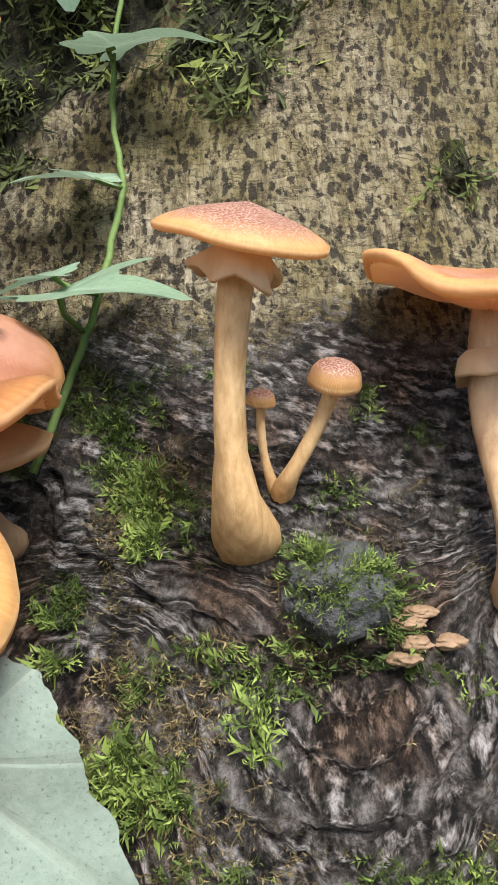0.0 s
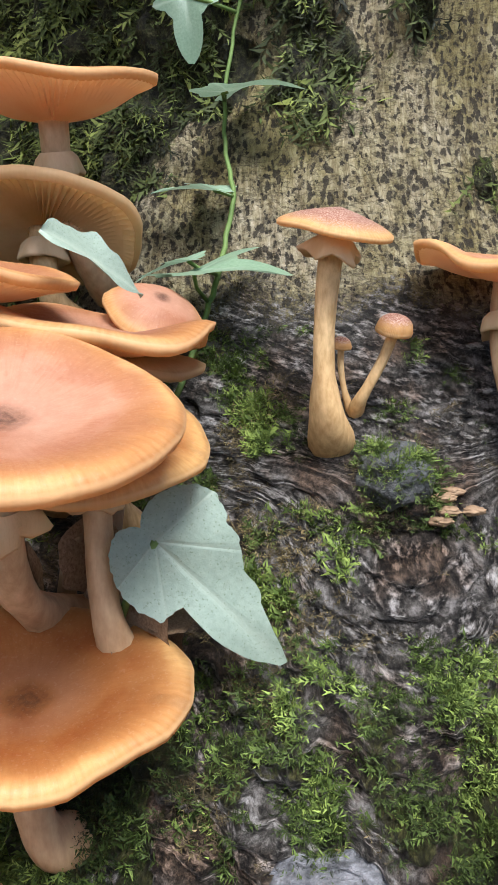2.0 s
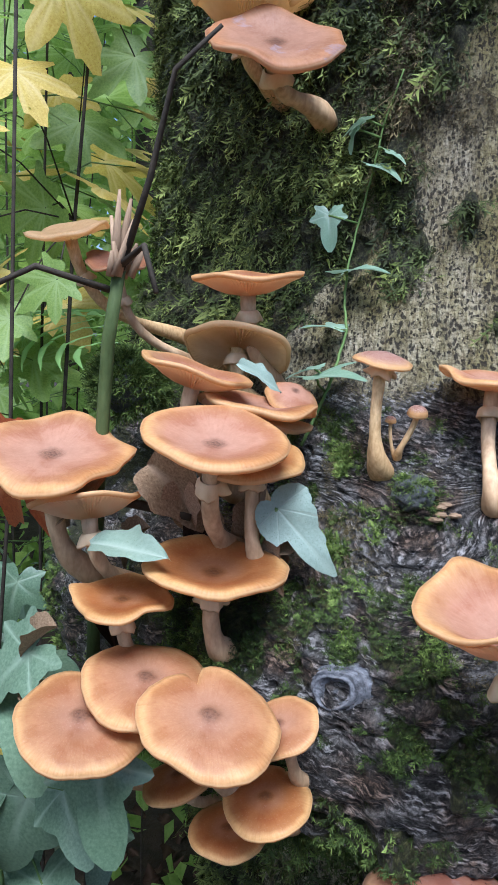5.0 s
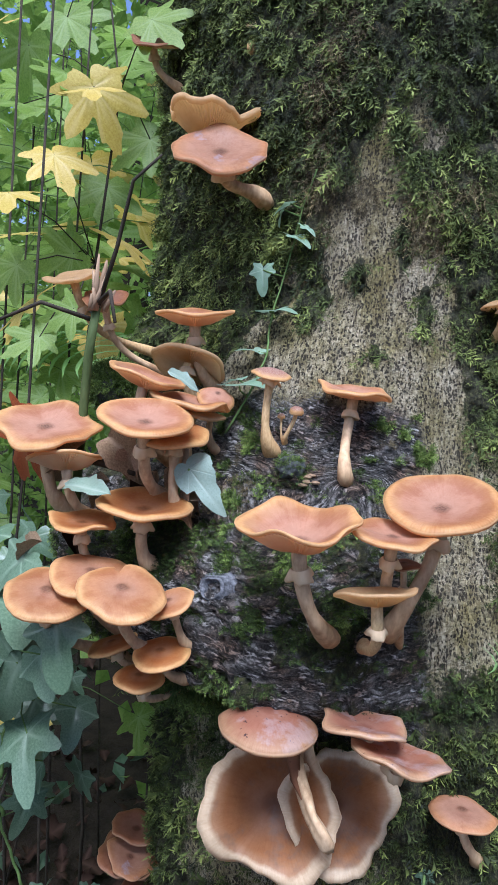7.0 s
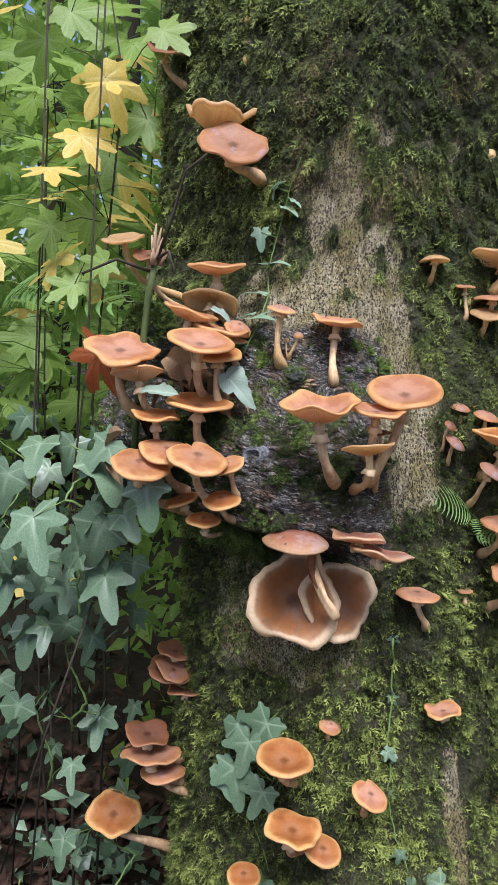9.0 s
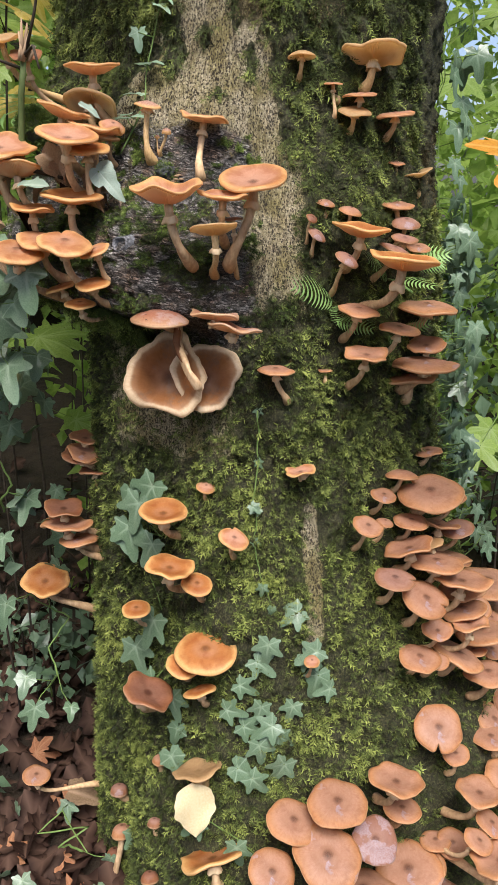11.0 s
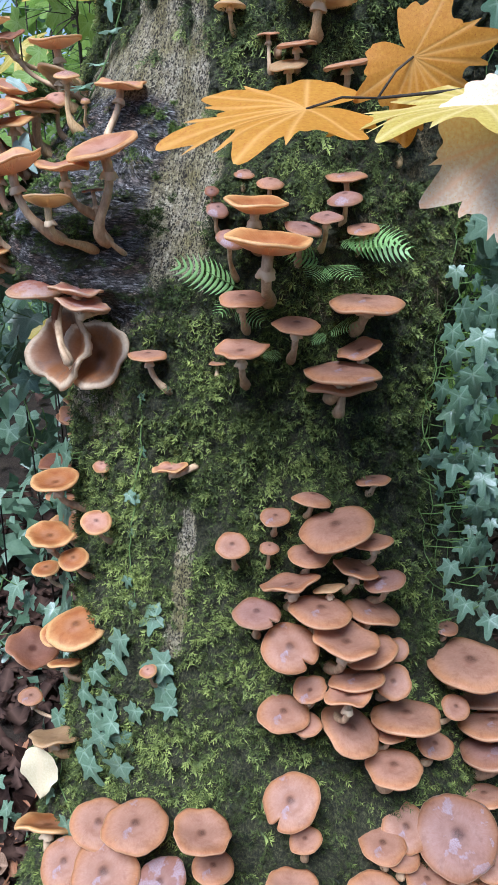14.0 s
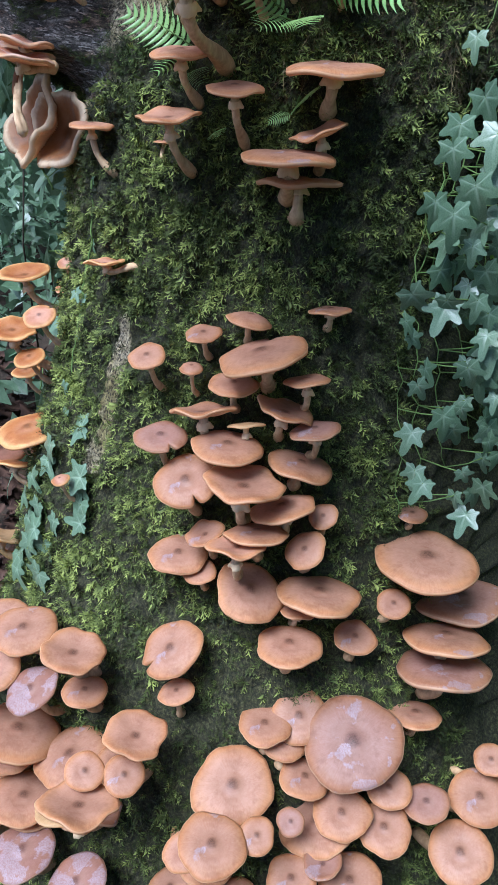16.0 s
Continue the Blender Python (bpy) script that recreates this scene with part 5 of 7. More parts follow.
fungus((0.375, -0.142, -0.176), 0.029, (0.10, 0.64, 0.77), "button", "dark", "mossy side fungi")


# ---- leaves ----
def leaf_mesh(name, mat, lobes, size, floor_r=0.36, teeth=0.0, curl=0.12, fold=0.1, seed=0, n=60):
    """A leaf lying in x (to the tip) and y, its stalk at the origin. lobes: (degrees, length, width)."""
    rng = random.Random(seed)
    rings = 4 if n == 60 else 7
    V, vein = [], []
    ph = rng.uniform(0, 6)
    for i in range(rings):
        f = i / (rings - 1)
        for j in range(n):
            a = -math.pi + 2 * math.pi * (j + 0.5) / n
            r = floor_r * (0.75 + 0.25 * math.cos(a / 2))
            best = 9.0
            for d, l, w in lobes:
                da = a - radians(d)
                r = max(r, l * math.exp(-((abs(da) / w) ** 1.55)))
                best = min(best, abs(da) * f)
            if teeth:
                r *= 1 + teeth * math.sin(j * 114 / n + ph) * (0.4 + 0.6 * math.sin(j * 50 / n) ** 2)
            gap = abs(abs(a) - math.pi)
            r *= 0.25 + 0.75 * min(1, gap / 0.45)
            x, y = f * r * math.cos(a), f * r * math.sin(a)
            z = -curl * (x * x + 0.6 * y * y) + fold * abs(y) + 0.04 * math.sin(5 * x + ph) * math.sin(4 * y + ph) * f
            V.append((size * (x + 0.0), size * y, size * z))
            vein.append(max(0.0, 1 - best / 0.035) if f > 0.02 else 1.0)
    faces = [tuple(f) for f in grid_faces(rings, n, True)]
    return mesh_of(name, V, faces, mat, {"vein": vein})


IVY_LOBES = ((0, 1.0, 0.5), (60, 0.72, 0.5), (-60, 0.72, 0.5), (122, 0.52, 0.5), (-122, 0.52, 0.5))
ARROW_LOBES = ((0, 1.0, 0.62), (75, 0.56, 0.6), (-75, 0.56, 0.6), (125, 0.5, 0.5), (-125, 0.5, 0.5))
MAPLE_LOBES = ((0, 1.0, 0.42), (50, 0.92, 0.4), (-50, 0.92, 0.4), (102, 0.68, 0.38), (-102, 0.68, 0.38), (14, 0.8, 0.12), (-14, 0.8, 0.12), (36, 0.74, 0.12), (-36, 0.74, 0.12), (64, 0.72, 0.12), (-64, 0.72, 0.12))
BROAD_LOBES = ((0, 1.0, 0.52), (52, 0.95, 0.5), (-52, 0.95, 0.5), (104, 0.74, 0.5), (-104, 0.74, 0.5), (16, 0.86, 0.14), (-16, 0.86, 0.14), (36, 0.84, 0.13), (-36, 0.84, 0.13), (68, 0.8, 0.13), (-68, 0.8, 0.13))


def blade_mesh(name, mat, width=0.33, teeth=0.0, curl=0.15, fold=0.12, twist=0.0, seed=0, skew=0.0):
    """A simple undivided leaf along +x, of length one."""
    rng = random.Random(seed)
    nu, nv = 26, 9
    V, vein = [], []
    ph = rng.uniform(0, 6)
    for i in range(nu):
        u = i / (nu - 1)
        w = width * math.sin(math.pi * u ** 0.72) ** 0.85 * (1 + teeth * (0.6 * math.sin(17 * u + ph) + 0.4 * math.sin(29 * u + 2 * ph))) + 0.002
        for j in range(nv):
            v = 2 * j / (nv - 1) - 1
            y = v * w * (1 + skew * (1 if v > 0 else -1))
            z = -curl * u * u + fold * abs(v) * w * 2 + 0.03 * math.sin(9 * u + ph + 2 * v) * abs(v) + twist * y * u
            V.append((u, y, z))
            rib = max(0.0, 1 - abs(v) * w / 0.012)
            side = max(0.0, 1 - abs(((u - abs(v) * w * 0.9) * 7) % 1 - 0.5) / 0.07) * 0.45
            vein.append(max(rib, side))
    return mesh_of(name, V, [tuple(f) for f in grid_faces(nu, nv)], mat, {"vein": vein})


IVY = [leaf_mesh("leaf", M_IVY, IVY_LOBES, 1.0, 0.44, 0.015, 0.15 + 0.12 * i, 0.14, i) for i in range(3)]
IVY += [leaf_mesh("leaf", M_IVY, ARROW_LOBES, 1.0, 0.5, 0, 0.2, 0.12, 5)]
MAPLE_GREEN = [leaf_mesh("leaf", M_GREEN, MAPLE_LOBES, 1.0, 0.46, 0.05, 0.15, 0.05, 11 + i) for i in range(2)]
MAPLE_YELLOW = leaf_mesh("leaf", M_YELLOW, MAPLE_LOBES, 1.0, 0.46, 0.05, 0.2, 0.05, 21)


def aim(where, tip, face, size=1.0, spin=0.0):
    """A pose with x along tip and z towards face."""
    x = Vector(tip).normalized()
    z = Vector(face)
    z = (z - x * z.dot(x)).normalized()
    m = Matrix((x, z.cross(x), z)).transposed().to_4x4()
    return Matrix.Translation(where) @ m @ pose(0, 0, 0, 0, 0, spin) @ Matrix.Scale(size, 4)


def outward(p):
    cx, cy = trunk_axis(p[2])
    return Vector((p[0] - float(cx), p[1] - float(cy), 0)).normalized()


def vine(points, leaves, label, group, rad=0.0022, meshes=IVY, seed=0, name="ivy", lie=0.55, wander=0.002, towards=None):
    """A stem through points with leaves: (x, y, z, size, turn)."""
    rng = random.Random(seed)
    base = Vector(points[0])
    t = thing(name, base, label, "ivy" if name == "ivy" else "plant", group)
    pts = [Vector(p) - base for p in points]
    fine = []
    for a, b in zip(pts[:-1], pts[1:]):
        for i in range(5):
            fine.append(a.lerp(b, i / 5) + Vector((rng.uniform(-1, 1), rng.uniform(-1, 1), rng.uniform(-1, 1))) * wander)
    fine.append(pts[-1])
    part("stem", tube(fine, [rad * (1 - 0.5 * i / len(fine)) for i in range(len(fine))], 8, "stem", M_VINE), t)
    for x, y, z, size, turn in leaves:
        p = Vector((x, y, z)) - base
        o = outward((x, y, z))
        sidev = o.cross(Vector((0, 0, 1)))
        tip = Vector((0, 0, -1)) * math.cos(radians(turn)) + sidev * math.sin(radians(turn)) + o * 0.25
        face = (Vector(towards) if towards else o + Vector((0, 0, lie))) + Vector((rng.uniform(-1, 1), rng.uniform(-1, 1), rng.uniform(-0.7, 0.7))) * (0.55 if towards else 0.3)
        lf = part("leaf", rng.choice(meshes), t, "", aim(p, tip, face, size))
        near = min(fine, key=lambda q: (q - p).length)
        if 0.004 < (near - p).length < 0.1:
            part("petiole", tube([near, near.lerp(p, 0.5) + o * 0.006, p], [0.0011] * 3, 6, "petiole", M_VINE), t)
    return t


def ivy_on_trunk(spots, label, group, seed, size=0.05, lift=0.018, meshes=IVY):
    rng = random.Random(seed)
    leaves = []
    for x, y, z, turn in spots:
        p = on_trunk(x, y, z, lift + rng.uniform(-0.006, 0.01))
        leaves.append((p.x, p.y, p.z, size * rng.uniform(0.85, 1.2), turn + rng.uniform(-12, 12)))
    pts = [on_trunk(x, y, z, 0.006) for x, y, z, _ in spots]
    return vine(pts, leaves, label, group, 0.0016, meshes, seed)


ivy_on_trunk([(0.34, 0.1, 0.42, 60), (0.37, 0.07, 0.34, -50), (0.40, 0.06, 0.35, 80), (0.415, 0.04, 0.30, 20), (0.44, 0.04, 0.28, 85)],
             "trailing ivy with blue-green lobed leaves on the mossy trunk", "trunk ivy", 1, 0.046)
ivy_on_trunk([(0.29, 0.07, 0.37, 20), (0.28, 0.03, 0.33, -60), (0.25, 0.02, 0.29, -70), (0.23, 0.0, 0.24, -80), (0.30, 0.0, 0.25, 10), (0.33, -0.02, 0.22, 60), (0.37, 0.0, 0.25, 30)],
             "trailing ivy with blue-green lobed leaves on the mossy trunk", "trunk ivy", 2, 0.043)
ivy_on_trunk([(0.27, -0.02, 0.21, -70), (0.31, -0.04, 0.18, 0), (0.35, -0.03, 0.19, 10), (0.37, -0.05, 0.14, 30), (0.30, -0.05, 0.12, -50), (0.27, -0.06, 0.13, -80)],
             "ivy with overlapping green leaves near the trunk's foot", "trunk ivy", 3, 0.046)
ivy_on_trunk([(0.235, 0.14, 0.80, 10), (0.24, 0.13, 0.70, -30), (0.235, 0.12, 0.62, -60), (0.25, 0.11, 0.61, 70), (0.245, 0.1, 0.55, -60), (0.27, 0.09, 0.47, 0), (0.29, 0.09, 0.43, 20)],
             "thin climbing ivy shoot with tiny young leaves", "trunk ivy", 4, 0.02, 0.008)
ivy_on_trunk([(0.03, 0.1, 0.64, 20), (0.0, 0.1, 0.60, 0), (-0.04, 0.1, 0.61, -50), (-0.03, 0.1, 0.54, -10), (0.03, 0.08, 0.52, 20), (-0.06, 0.1, 0.52, -40), (0.04, 0.05, 0.36, 10), (-0.02, 0.06, 0.27, -20), (0.0, 0.02, 0.2, 0), (0.05, 0.0, 0.24, 40)],
             "ivy with broad arrow-shaped leaves on the trunk's shaded side", "trunk ivy", 5, 0.066, 0.04, [IVY[3], IVY[0]])
ivy_on_trunk([(0.10, -0.05, 0.22, -20), (0.12, -0.06, 0.16, 10), (0.11, -0.08, 0.10, -30), (0.2, -0.1, 0.02, 40), (0.3, -0.16, 0.0, -10), (0.42, -0.2, -0.06, 70)],
             "ivy sprig with mid-green leaves near the foot", "trunk ivy", 6, 0.05, 0.02)


def young_climber():
    """The young ivy shoot on the pale bark above the ledge."""
    pts = [(-0.075, 0.24, 1.25), (-0.064, 0.262, 1.284), (-0.058, 0.275, 1.305), (-0.053, 0.289, 1.331), (-0.05, 0.302, 1.353), (-0.056, 0.317, 1.378), (-0.058, 0.331, 1.409), (-0.053, 0.346, 1.45), (-0.04, 0.347, 1.5), (-0.03, 0.346, 1.55), (-0.012, 0.345, 1.6)]
    leaves = ((-0.080, 0.342, 1.468, 0.036, -10), (-0.054, 0.319, 1.411, 0.047, -98), (-0.060, 0.297, 1.356, 0.036, 100), (-0.066, 0.255, 1.312, 0.056, -98), (-0.07, 0.262, 1.318, 0.03, 80), (-0.035, 0.337, 1.512, 0.034, -70), (-0.045, 0.34, 1.555, 0.028, 70), (-0.022, 0.34, 1.525, 0.024, -60), (-0.055, 0.342, 1.548, 0.024, 20))
    vine(pts, leaves, "young ivy shoot with pale green leaves climbing bare bark", "trunk ivy", 0.0017, YOUNG, 9, lie=6.0, wander=0.0007)


YOUNG = [leaf_mesh("leaf", M_IVY_YOUNG, ARROW_LOBES, 1.0, 0.42, 0, 0.25, 0.2, 33), leaf_mesh("leaf", M_IVY_YOUNG, IVY_LOBES, 1.0, 0.42, 0, 0.2, 0.2, 34)]
young_climber()


def curtain(seed, phi0, phi1, z0, z1, count, size, lift, label, group):
    rng = random.Random(seed)
    pts, leaves = [], []
    for i in range(9):
        f = i / 8
        z = z1 + (z0 - z1) * f
        phi = radians(phi0 + (phi1 - phi0) * f + 3 * math.sin(3 * f + seed))
        q = trunk_point(phi, z)
        o = outward(q)
        pts.append(Vector(q) + o * 0.012)
    for i in range(count):
        f = (i + rng.random()) / count
        z = z1 + (z0 - z1) * f
        phi = radians(phi0 + (phi1 - phi0) * f + rng.uniform(-7, 7))
        q = trunk_point(phi, z)
        o = outward(q)
        p = Vector(q) + o * (lift + rng.uniform(-0.02, 0.03))
        leaves.append((p.x, p.y, p.z, size * rng.uniform(0.6, 1.25), rng.uniform(-45, 45)))
    vine(pts, leaves, label, group, 0.0014, IVY[:3], seed, wander=0.008, towards=(0.6, -0.5, 0.6))


for i in range(6):
    curtain(20 + i, 97 + 5 * i, 94 + 5 * i, 0.34 + 0.03 * i, 1.2 - 0.02 * i, 26, 0.044, 0.07, "hanging ivy with dense dull green leaves on the shaded trunk", "ivy curtain")
for i in range(2):
    curtain(30 + i, 96 + 5 * i, 92 + 6 * i, 1.0, 1.75, 11, 0.05, 0.06, "ivy climbing the shaded side of the upper trunk", "ivy curtain")


def ivy_bush(seed, centre, spread, count, size, label):
    rng = random.Random(seed)
    c = Vector(centre)
    low = c - Vector((0, 0, spread[2]))
    pts = [low.lerp(c + Vector((rng.uniform(-1, 1) * spread[0] * 0.5, rng.uniform(-1, 1) * spread[1] * 0.5, spread[2])), i / 6) + Vector((0.02 * math.sin(2 * i + seed), 0.02 * math.cos(1.7 * i), 0)) for i in range(7)]
    leaves = []
    for i in range(count):
        p = c + Vector([rng.uniform(-1, 1) * s for s in spread])
        leaves.append((p.x, p.y, p.z, size * rng.uniform(0.6, 1.25), rng.uniform(-70, 70)))
    vine(pts, leaves, label, "ivy tangle", 0.003, IVY, seed, towards=(0.35, -0.65, 0.7))


ivy_bush(41, (-0.36, 0.16, 0.80), (0.13, 0.08, 0.12), 20, 0.082, "tangled ivy with dark green leaves below the ledge")
ivy_bush(42, (-0.40, 0.24, 0.58), (0.15, 0.1, 0.13), 15, 0.068, "tangled ivy with dark green leaves beside the trunk")
ivy_bush(43, (-0.50, 0.3, 0.40), (0.18, 0.12, 0.15), 12, 0.065, "tangled ivy with dark green leaves beside the trunk")
ivy_bush(44, (-0.30, 0.1, 1.02), (0.1, 0.05, 0.07), 8, 0.085, "broad ivy leaves at the end of the mossy ledge")
ivy_bush(45, (-0.62, 0.4, 0.9), (0.2, 0.15, 0.2), 22, 0.085, "ivy thicket in the shade behind the ledge")
ivy_bush(48, (-0.34, 0.28, 0.08), (0.15, 0.12, 0.18), 8, 0.06, "tangled ivy with dark green leaves beside the trunk")
ivy_bush(49, (-0.5, 0.12, 0.0), (0.18, 0.14, 0.2), 7, 0.06, "tangled ivy with dark green leaves beside the trunk")
ivy_bush(46, (-0.2, 0.1, -0.33), (0.2, 0.16, 0.06), 12, 0.05, "low ivy leaves creeping over leaf litter")
ivy_bush(47, (0.1, -0.2, -0.36), (0.14, 0.1, 0.06), 10, 0.05, "low ivy leaves creeping over leaf litter")


def single_leaf(name, mesh, where, tip, face, size, label, category="leaf", stalk=None):
    t = thing(name, Vector(where), label, category)
    part("blade", mesh, t, "", aim((0, 0, 0), tip, face, size))
    if stalk:
        part("stalk", tube([(0, 0, 0), Vector(stalk) * 0.5 + Vector((0, 0, 0.004)), Vector(stalk)], [0.0016] * 3, 7, "stalk", M_VINE), t)
    return t


BIG_IVY = blade_mesh("blade", M_IVY_OLD, 0.215, 0.2, 0.12, 0.14, 0.1, 31, 0.1)
HANG_IVY = leaf_mesh("blade", M_IVY, ARROW_LOBES, 1.0, 0.42, 0.012, 0.15, 0.1, 32)


def outline_leaf(name, mat, edge, curl=0.12, fold=0.1, seed=0):
    """A leaf with its stalk at the origin and its tip along +x; edge: (degrees, reach) all the way round."""
    rings, n = 8, 150
    deg = np.array([e[0] for e in edge], float)
    reach = np.array([e[1] for e in edge], float)
    a = -180 + 360 * (np.arange(n) + 0.5) / n
    r = np.interp(a, deg, reach) * (1 + 0.012 * np.sin(np.radians(a) * 23 + seed) + 0.01 * np.sin(np.radians(a) * 41))
    f, A = np.meshgrid(np.linspace(0.02, 1, rings), np.radians(a), indexing="ij")
    X, Y = f * r * np.cos(A), f * r * np.sin(A)
    Z = -curl * (X * X + 0.6 * Y * Y) + fold * np.abs(Y) + 0.025 * np.sin(9 * X + seed) * np.sin(8 * Y)
    vein = np.zeros_like(X)
    for d in (0, 38, -38, 85, -85):
        off = np.abs((np.degrees(A) - d + 180) % 360 - 180) * np.pi / 180 * f
        vein = np.maximum(vein, np.clip(1 - off / 0.03, 0, 1))
    return mesh_of(name, np.stack([X, Y, Z], -1).reshape(-1, 3), grid_faces(rings, n, True), mat, {"vein": vein.ravel()})


DROOP_IVY = outline_leaf("blade", M_IVY_OLD, ((-180, 0.1), (-150, 0.2), (-97, 0.27), (-70, 0.33), (-50, 0.38), (-40, 0.41), (-30, 0.37), (-23, 0.36), (-17, 0.52), (-9, 0.76), (0, 1.0), (5, 0.82), (12, 0.66), (16, 0.64), (24, 0.5), (37, 0.44), (44, 0.44), (56, 0.38), (72, 0.39), (85, 0.39), (97, 0.36), (125, 0.26), (150, 0.18), (180, 0.1)))
single_leaf("ivy_leaf", DROOP_IVY, (-0.061, 0.124, 1.217), (0.70, 0.0, -0.71), (0.15, -0.85, 0.35), 0.070, "large drooping grey-green ivy leaf over the ledge", stalk=(-0.022, 0.005, -0.05))
single_leaf("ivy_leaf", BIG_IVY, (-0.095, 0.125, 1.325), (0.55, 0.5, -0.35), (0.25, -0.55, 0.8), 0.045, "ivy leaf fallen upon a pale cap")
single_leaf("ivy_leaf", BIG_IVY, (-0.19, 0.07, 1.19), (0.9, -0.25, 0.1), (0.1, -0.45, 0.9), 0.075, "faded ivy leaf lying among fungi")
single_leaf("ivy_leaf", HANG_IVY, (-0.155, 0.02, 1.05), (0.2, -0.25, -0.85), (0.1, -0.75, 0.5), 0.075, "large hanging ivy leaf below the fungi")
single_leaf("ivy_leaf", HANG_IVY, (-0.24, 0.06, 1.10), (-0.55, -0.2, -0.55), (0.1, -0.6, 0.7), 0.075, "pale ivy leaf below the fungi")
DEADM = blade_mesh("blade", M_DEAD, 0.34, 0.15, 0.7, 0.7, -0.9, 51)
DEADO = blade_mesh("blade", M_DEADPALE, 0.32, 0.15, 0.75, 0.65, 0.9, 52)
REDL = leaf_mesh("blade", M_RED, MAPLE_LOBES, 1.0, 0.4, 0.04, 0.3, 0.1, 53)
single_leaf("red_leaf", REDL, (-0.285, 0.12, 1.245), (-0.5, 0.1, -0.85), (0.1, -0.8, 0.4), 0.09, "curled red maple leaf caught below a cap")
for i, (x, y, z, s) in enumerate(((-0.13, 0.15, 1.2, 0.055), (-0.1, 0.155, 1.18, 0.05), (-0.17, 0.13, 1.19, 0.06), (-0.07, 0.155, 1.18, 0.045), (-0.19, 0.08, 1.15, 0.06), (-0.22, 0.07, 1.12, 0.06), (-0.24, 0.06, 1.07, 0.05), (-0.075, 0.135, 1.185, 0.05))):
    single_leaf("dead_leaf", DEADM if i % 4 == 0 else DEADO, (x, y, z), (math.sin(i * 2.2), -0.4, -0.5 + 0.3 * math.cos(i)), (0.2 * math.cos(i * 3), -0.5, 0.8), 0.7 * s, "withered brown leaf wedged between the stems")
for x, y, z, turn, s in ((-0.2, 0.12, 1.235, 2.6, 0.085), (-0.165, 0.115, 1.245, 0.6, 0.07), (-0.139, 0.12, 1.235, 1.4, 0.048), (-0.121, 0.155, 1.205, 1.8, 0.042), (-0.098, 0.155, 1.215, 1.2, 0.045), (-0.05, 0.14, 1.182, 3.4, 0.03)):
    single_leaf("dead_leaf", DEADO, (x, y, z), (math.cos(turn), -0.15, -math.sin(turn)), (0.2, -0.85, 0.4), s, "crumpled dry brown leaf caught among the stems")
CREAM = blade_mesh("blade", M_CREAM, 0.35, 0.09, 0.05, 0.05, 0.05, 54)
single_leaf("cream_leaf", CREAM, (0.19, -0.075, 0.125), (0.14, -0.2, -0.95), (0.45, -0.7, 0.6), 0.115, "flat cream birch leaf resting upright on a cap")

# autumn maple leaves on a twig before the trunk
M1L = leaf_mesh("leaf", M_ORANGE, BROAD_LOBES, 1.0, 0.6, 0.06, 0.2, 0.1, 61, 150)
M2L = leaf_mesh("leaf", M_PINK, BROAD_LOBES, 1.0, 0.72, 0.06, 0.25, 0.15, 62, 150)
M3L = leaf_mesh("leaf", M_YELLOW, BROAD_LOBES, 1.0, 0.5, 0.06, 0.25, 0.12, 63, 150)


def maple_twig():
    base = Vector((1.05, 0.75, 1.32))
    t = thing("maple_twig", base, "thin twig with yellow and orange autumn maple leaves", "branch")
    pts = [Vector(p) - base for p in ((1.05, 0.75, 1.32), (0.95, 0.5, 1.31), (0.84, 0.28, 1.275), (0.74, 0.16, 1.26))]
    part("twig", tube(pts, [0.004, 0.003, 0.0022, 0.0015], 8, "twig", M_TWIG), t)
    for m, at, tip, face, s in ((M1L, (0.696, 0.098, 1.249), (-0.53, -0.85, -0.08), (0.21, -0.2, 0.93), 0.16), (M3L, (0.849, 0.186, 1.251), (-0.82, -0.57, 0.03), (0.15, -0.19, 0.95), 0.15),
                                (M1L, (0.745, 0.208, 1.302), (0.35, 0.4, -0.45), (0.75, -0.62, -0.1), 0.098), (M2L, (0.89, 0.205, 1.225), (0.25, -0.3, -0.75), (0.45, -0.5, 0.75), 0.122),
                                (MAPLE_GREEN[0], (0.86, 0.22, 1.255), (0.5, 0.4, 0.05), (0.2, -0.3, 0.9), 0.1)):
        p = Vector(at) - base
        part("leaf", m, t, "", aim(p, tip, face, s))
        near = min(pts, key=lambda q: (q - p).length)
        part("petiole", tube([near, near.lerp(p, 0.5) + Vector((0, 0, 0.006)), p], [0.0013] * 3, 6, "petiole", M_TWIG), t)


maple_twig()


# ---- ferns ----
def frond_mesh(seed, leaflets=11):
    rng = random.Random(seed)
    V, F, vein = [], [], []
    for i in range(leaflets):
        x = 0.18 + 0.8 * i / leaflets
        w = 0.26 * math.sin(math.pi * (0.22 + 0.75 * i / leaflets)) ** 0.8 + 0.02
        for s in (-1, 1):
            b = len(V)
            z = -0.25 * x * x
            k = 6
            for j in range(k + 1):
                f = j / k
                half = 0.024 * math.sin(math.pi * min(1, 0.25 + 0.78 * f)) + 0.001
                cx, cy, cz = x + 0.10 * f * f + 0.02 * f, s * w * f, z - 0.05 * f * f + rng.uniform(-1, 1) * 0.004
                V += [(cx - half, cy, cz), (cx, cy, cz + 0.004), (cx + half, cy, cz)]
                vein += [0, 1, 0]
            for j in range(k):
                a = b + 3 * j
                F += [(a, a + 1, a + 4, a + 3), (a + 1, a + 2, a + 5, a + 4)]
    return mesh_of("frond", V, F, M_FERN, {"vein": vein})


FRONDS = [frond_mesh(i) for i in range(3)]


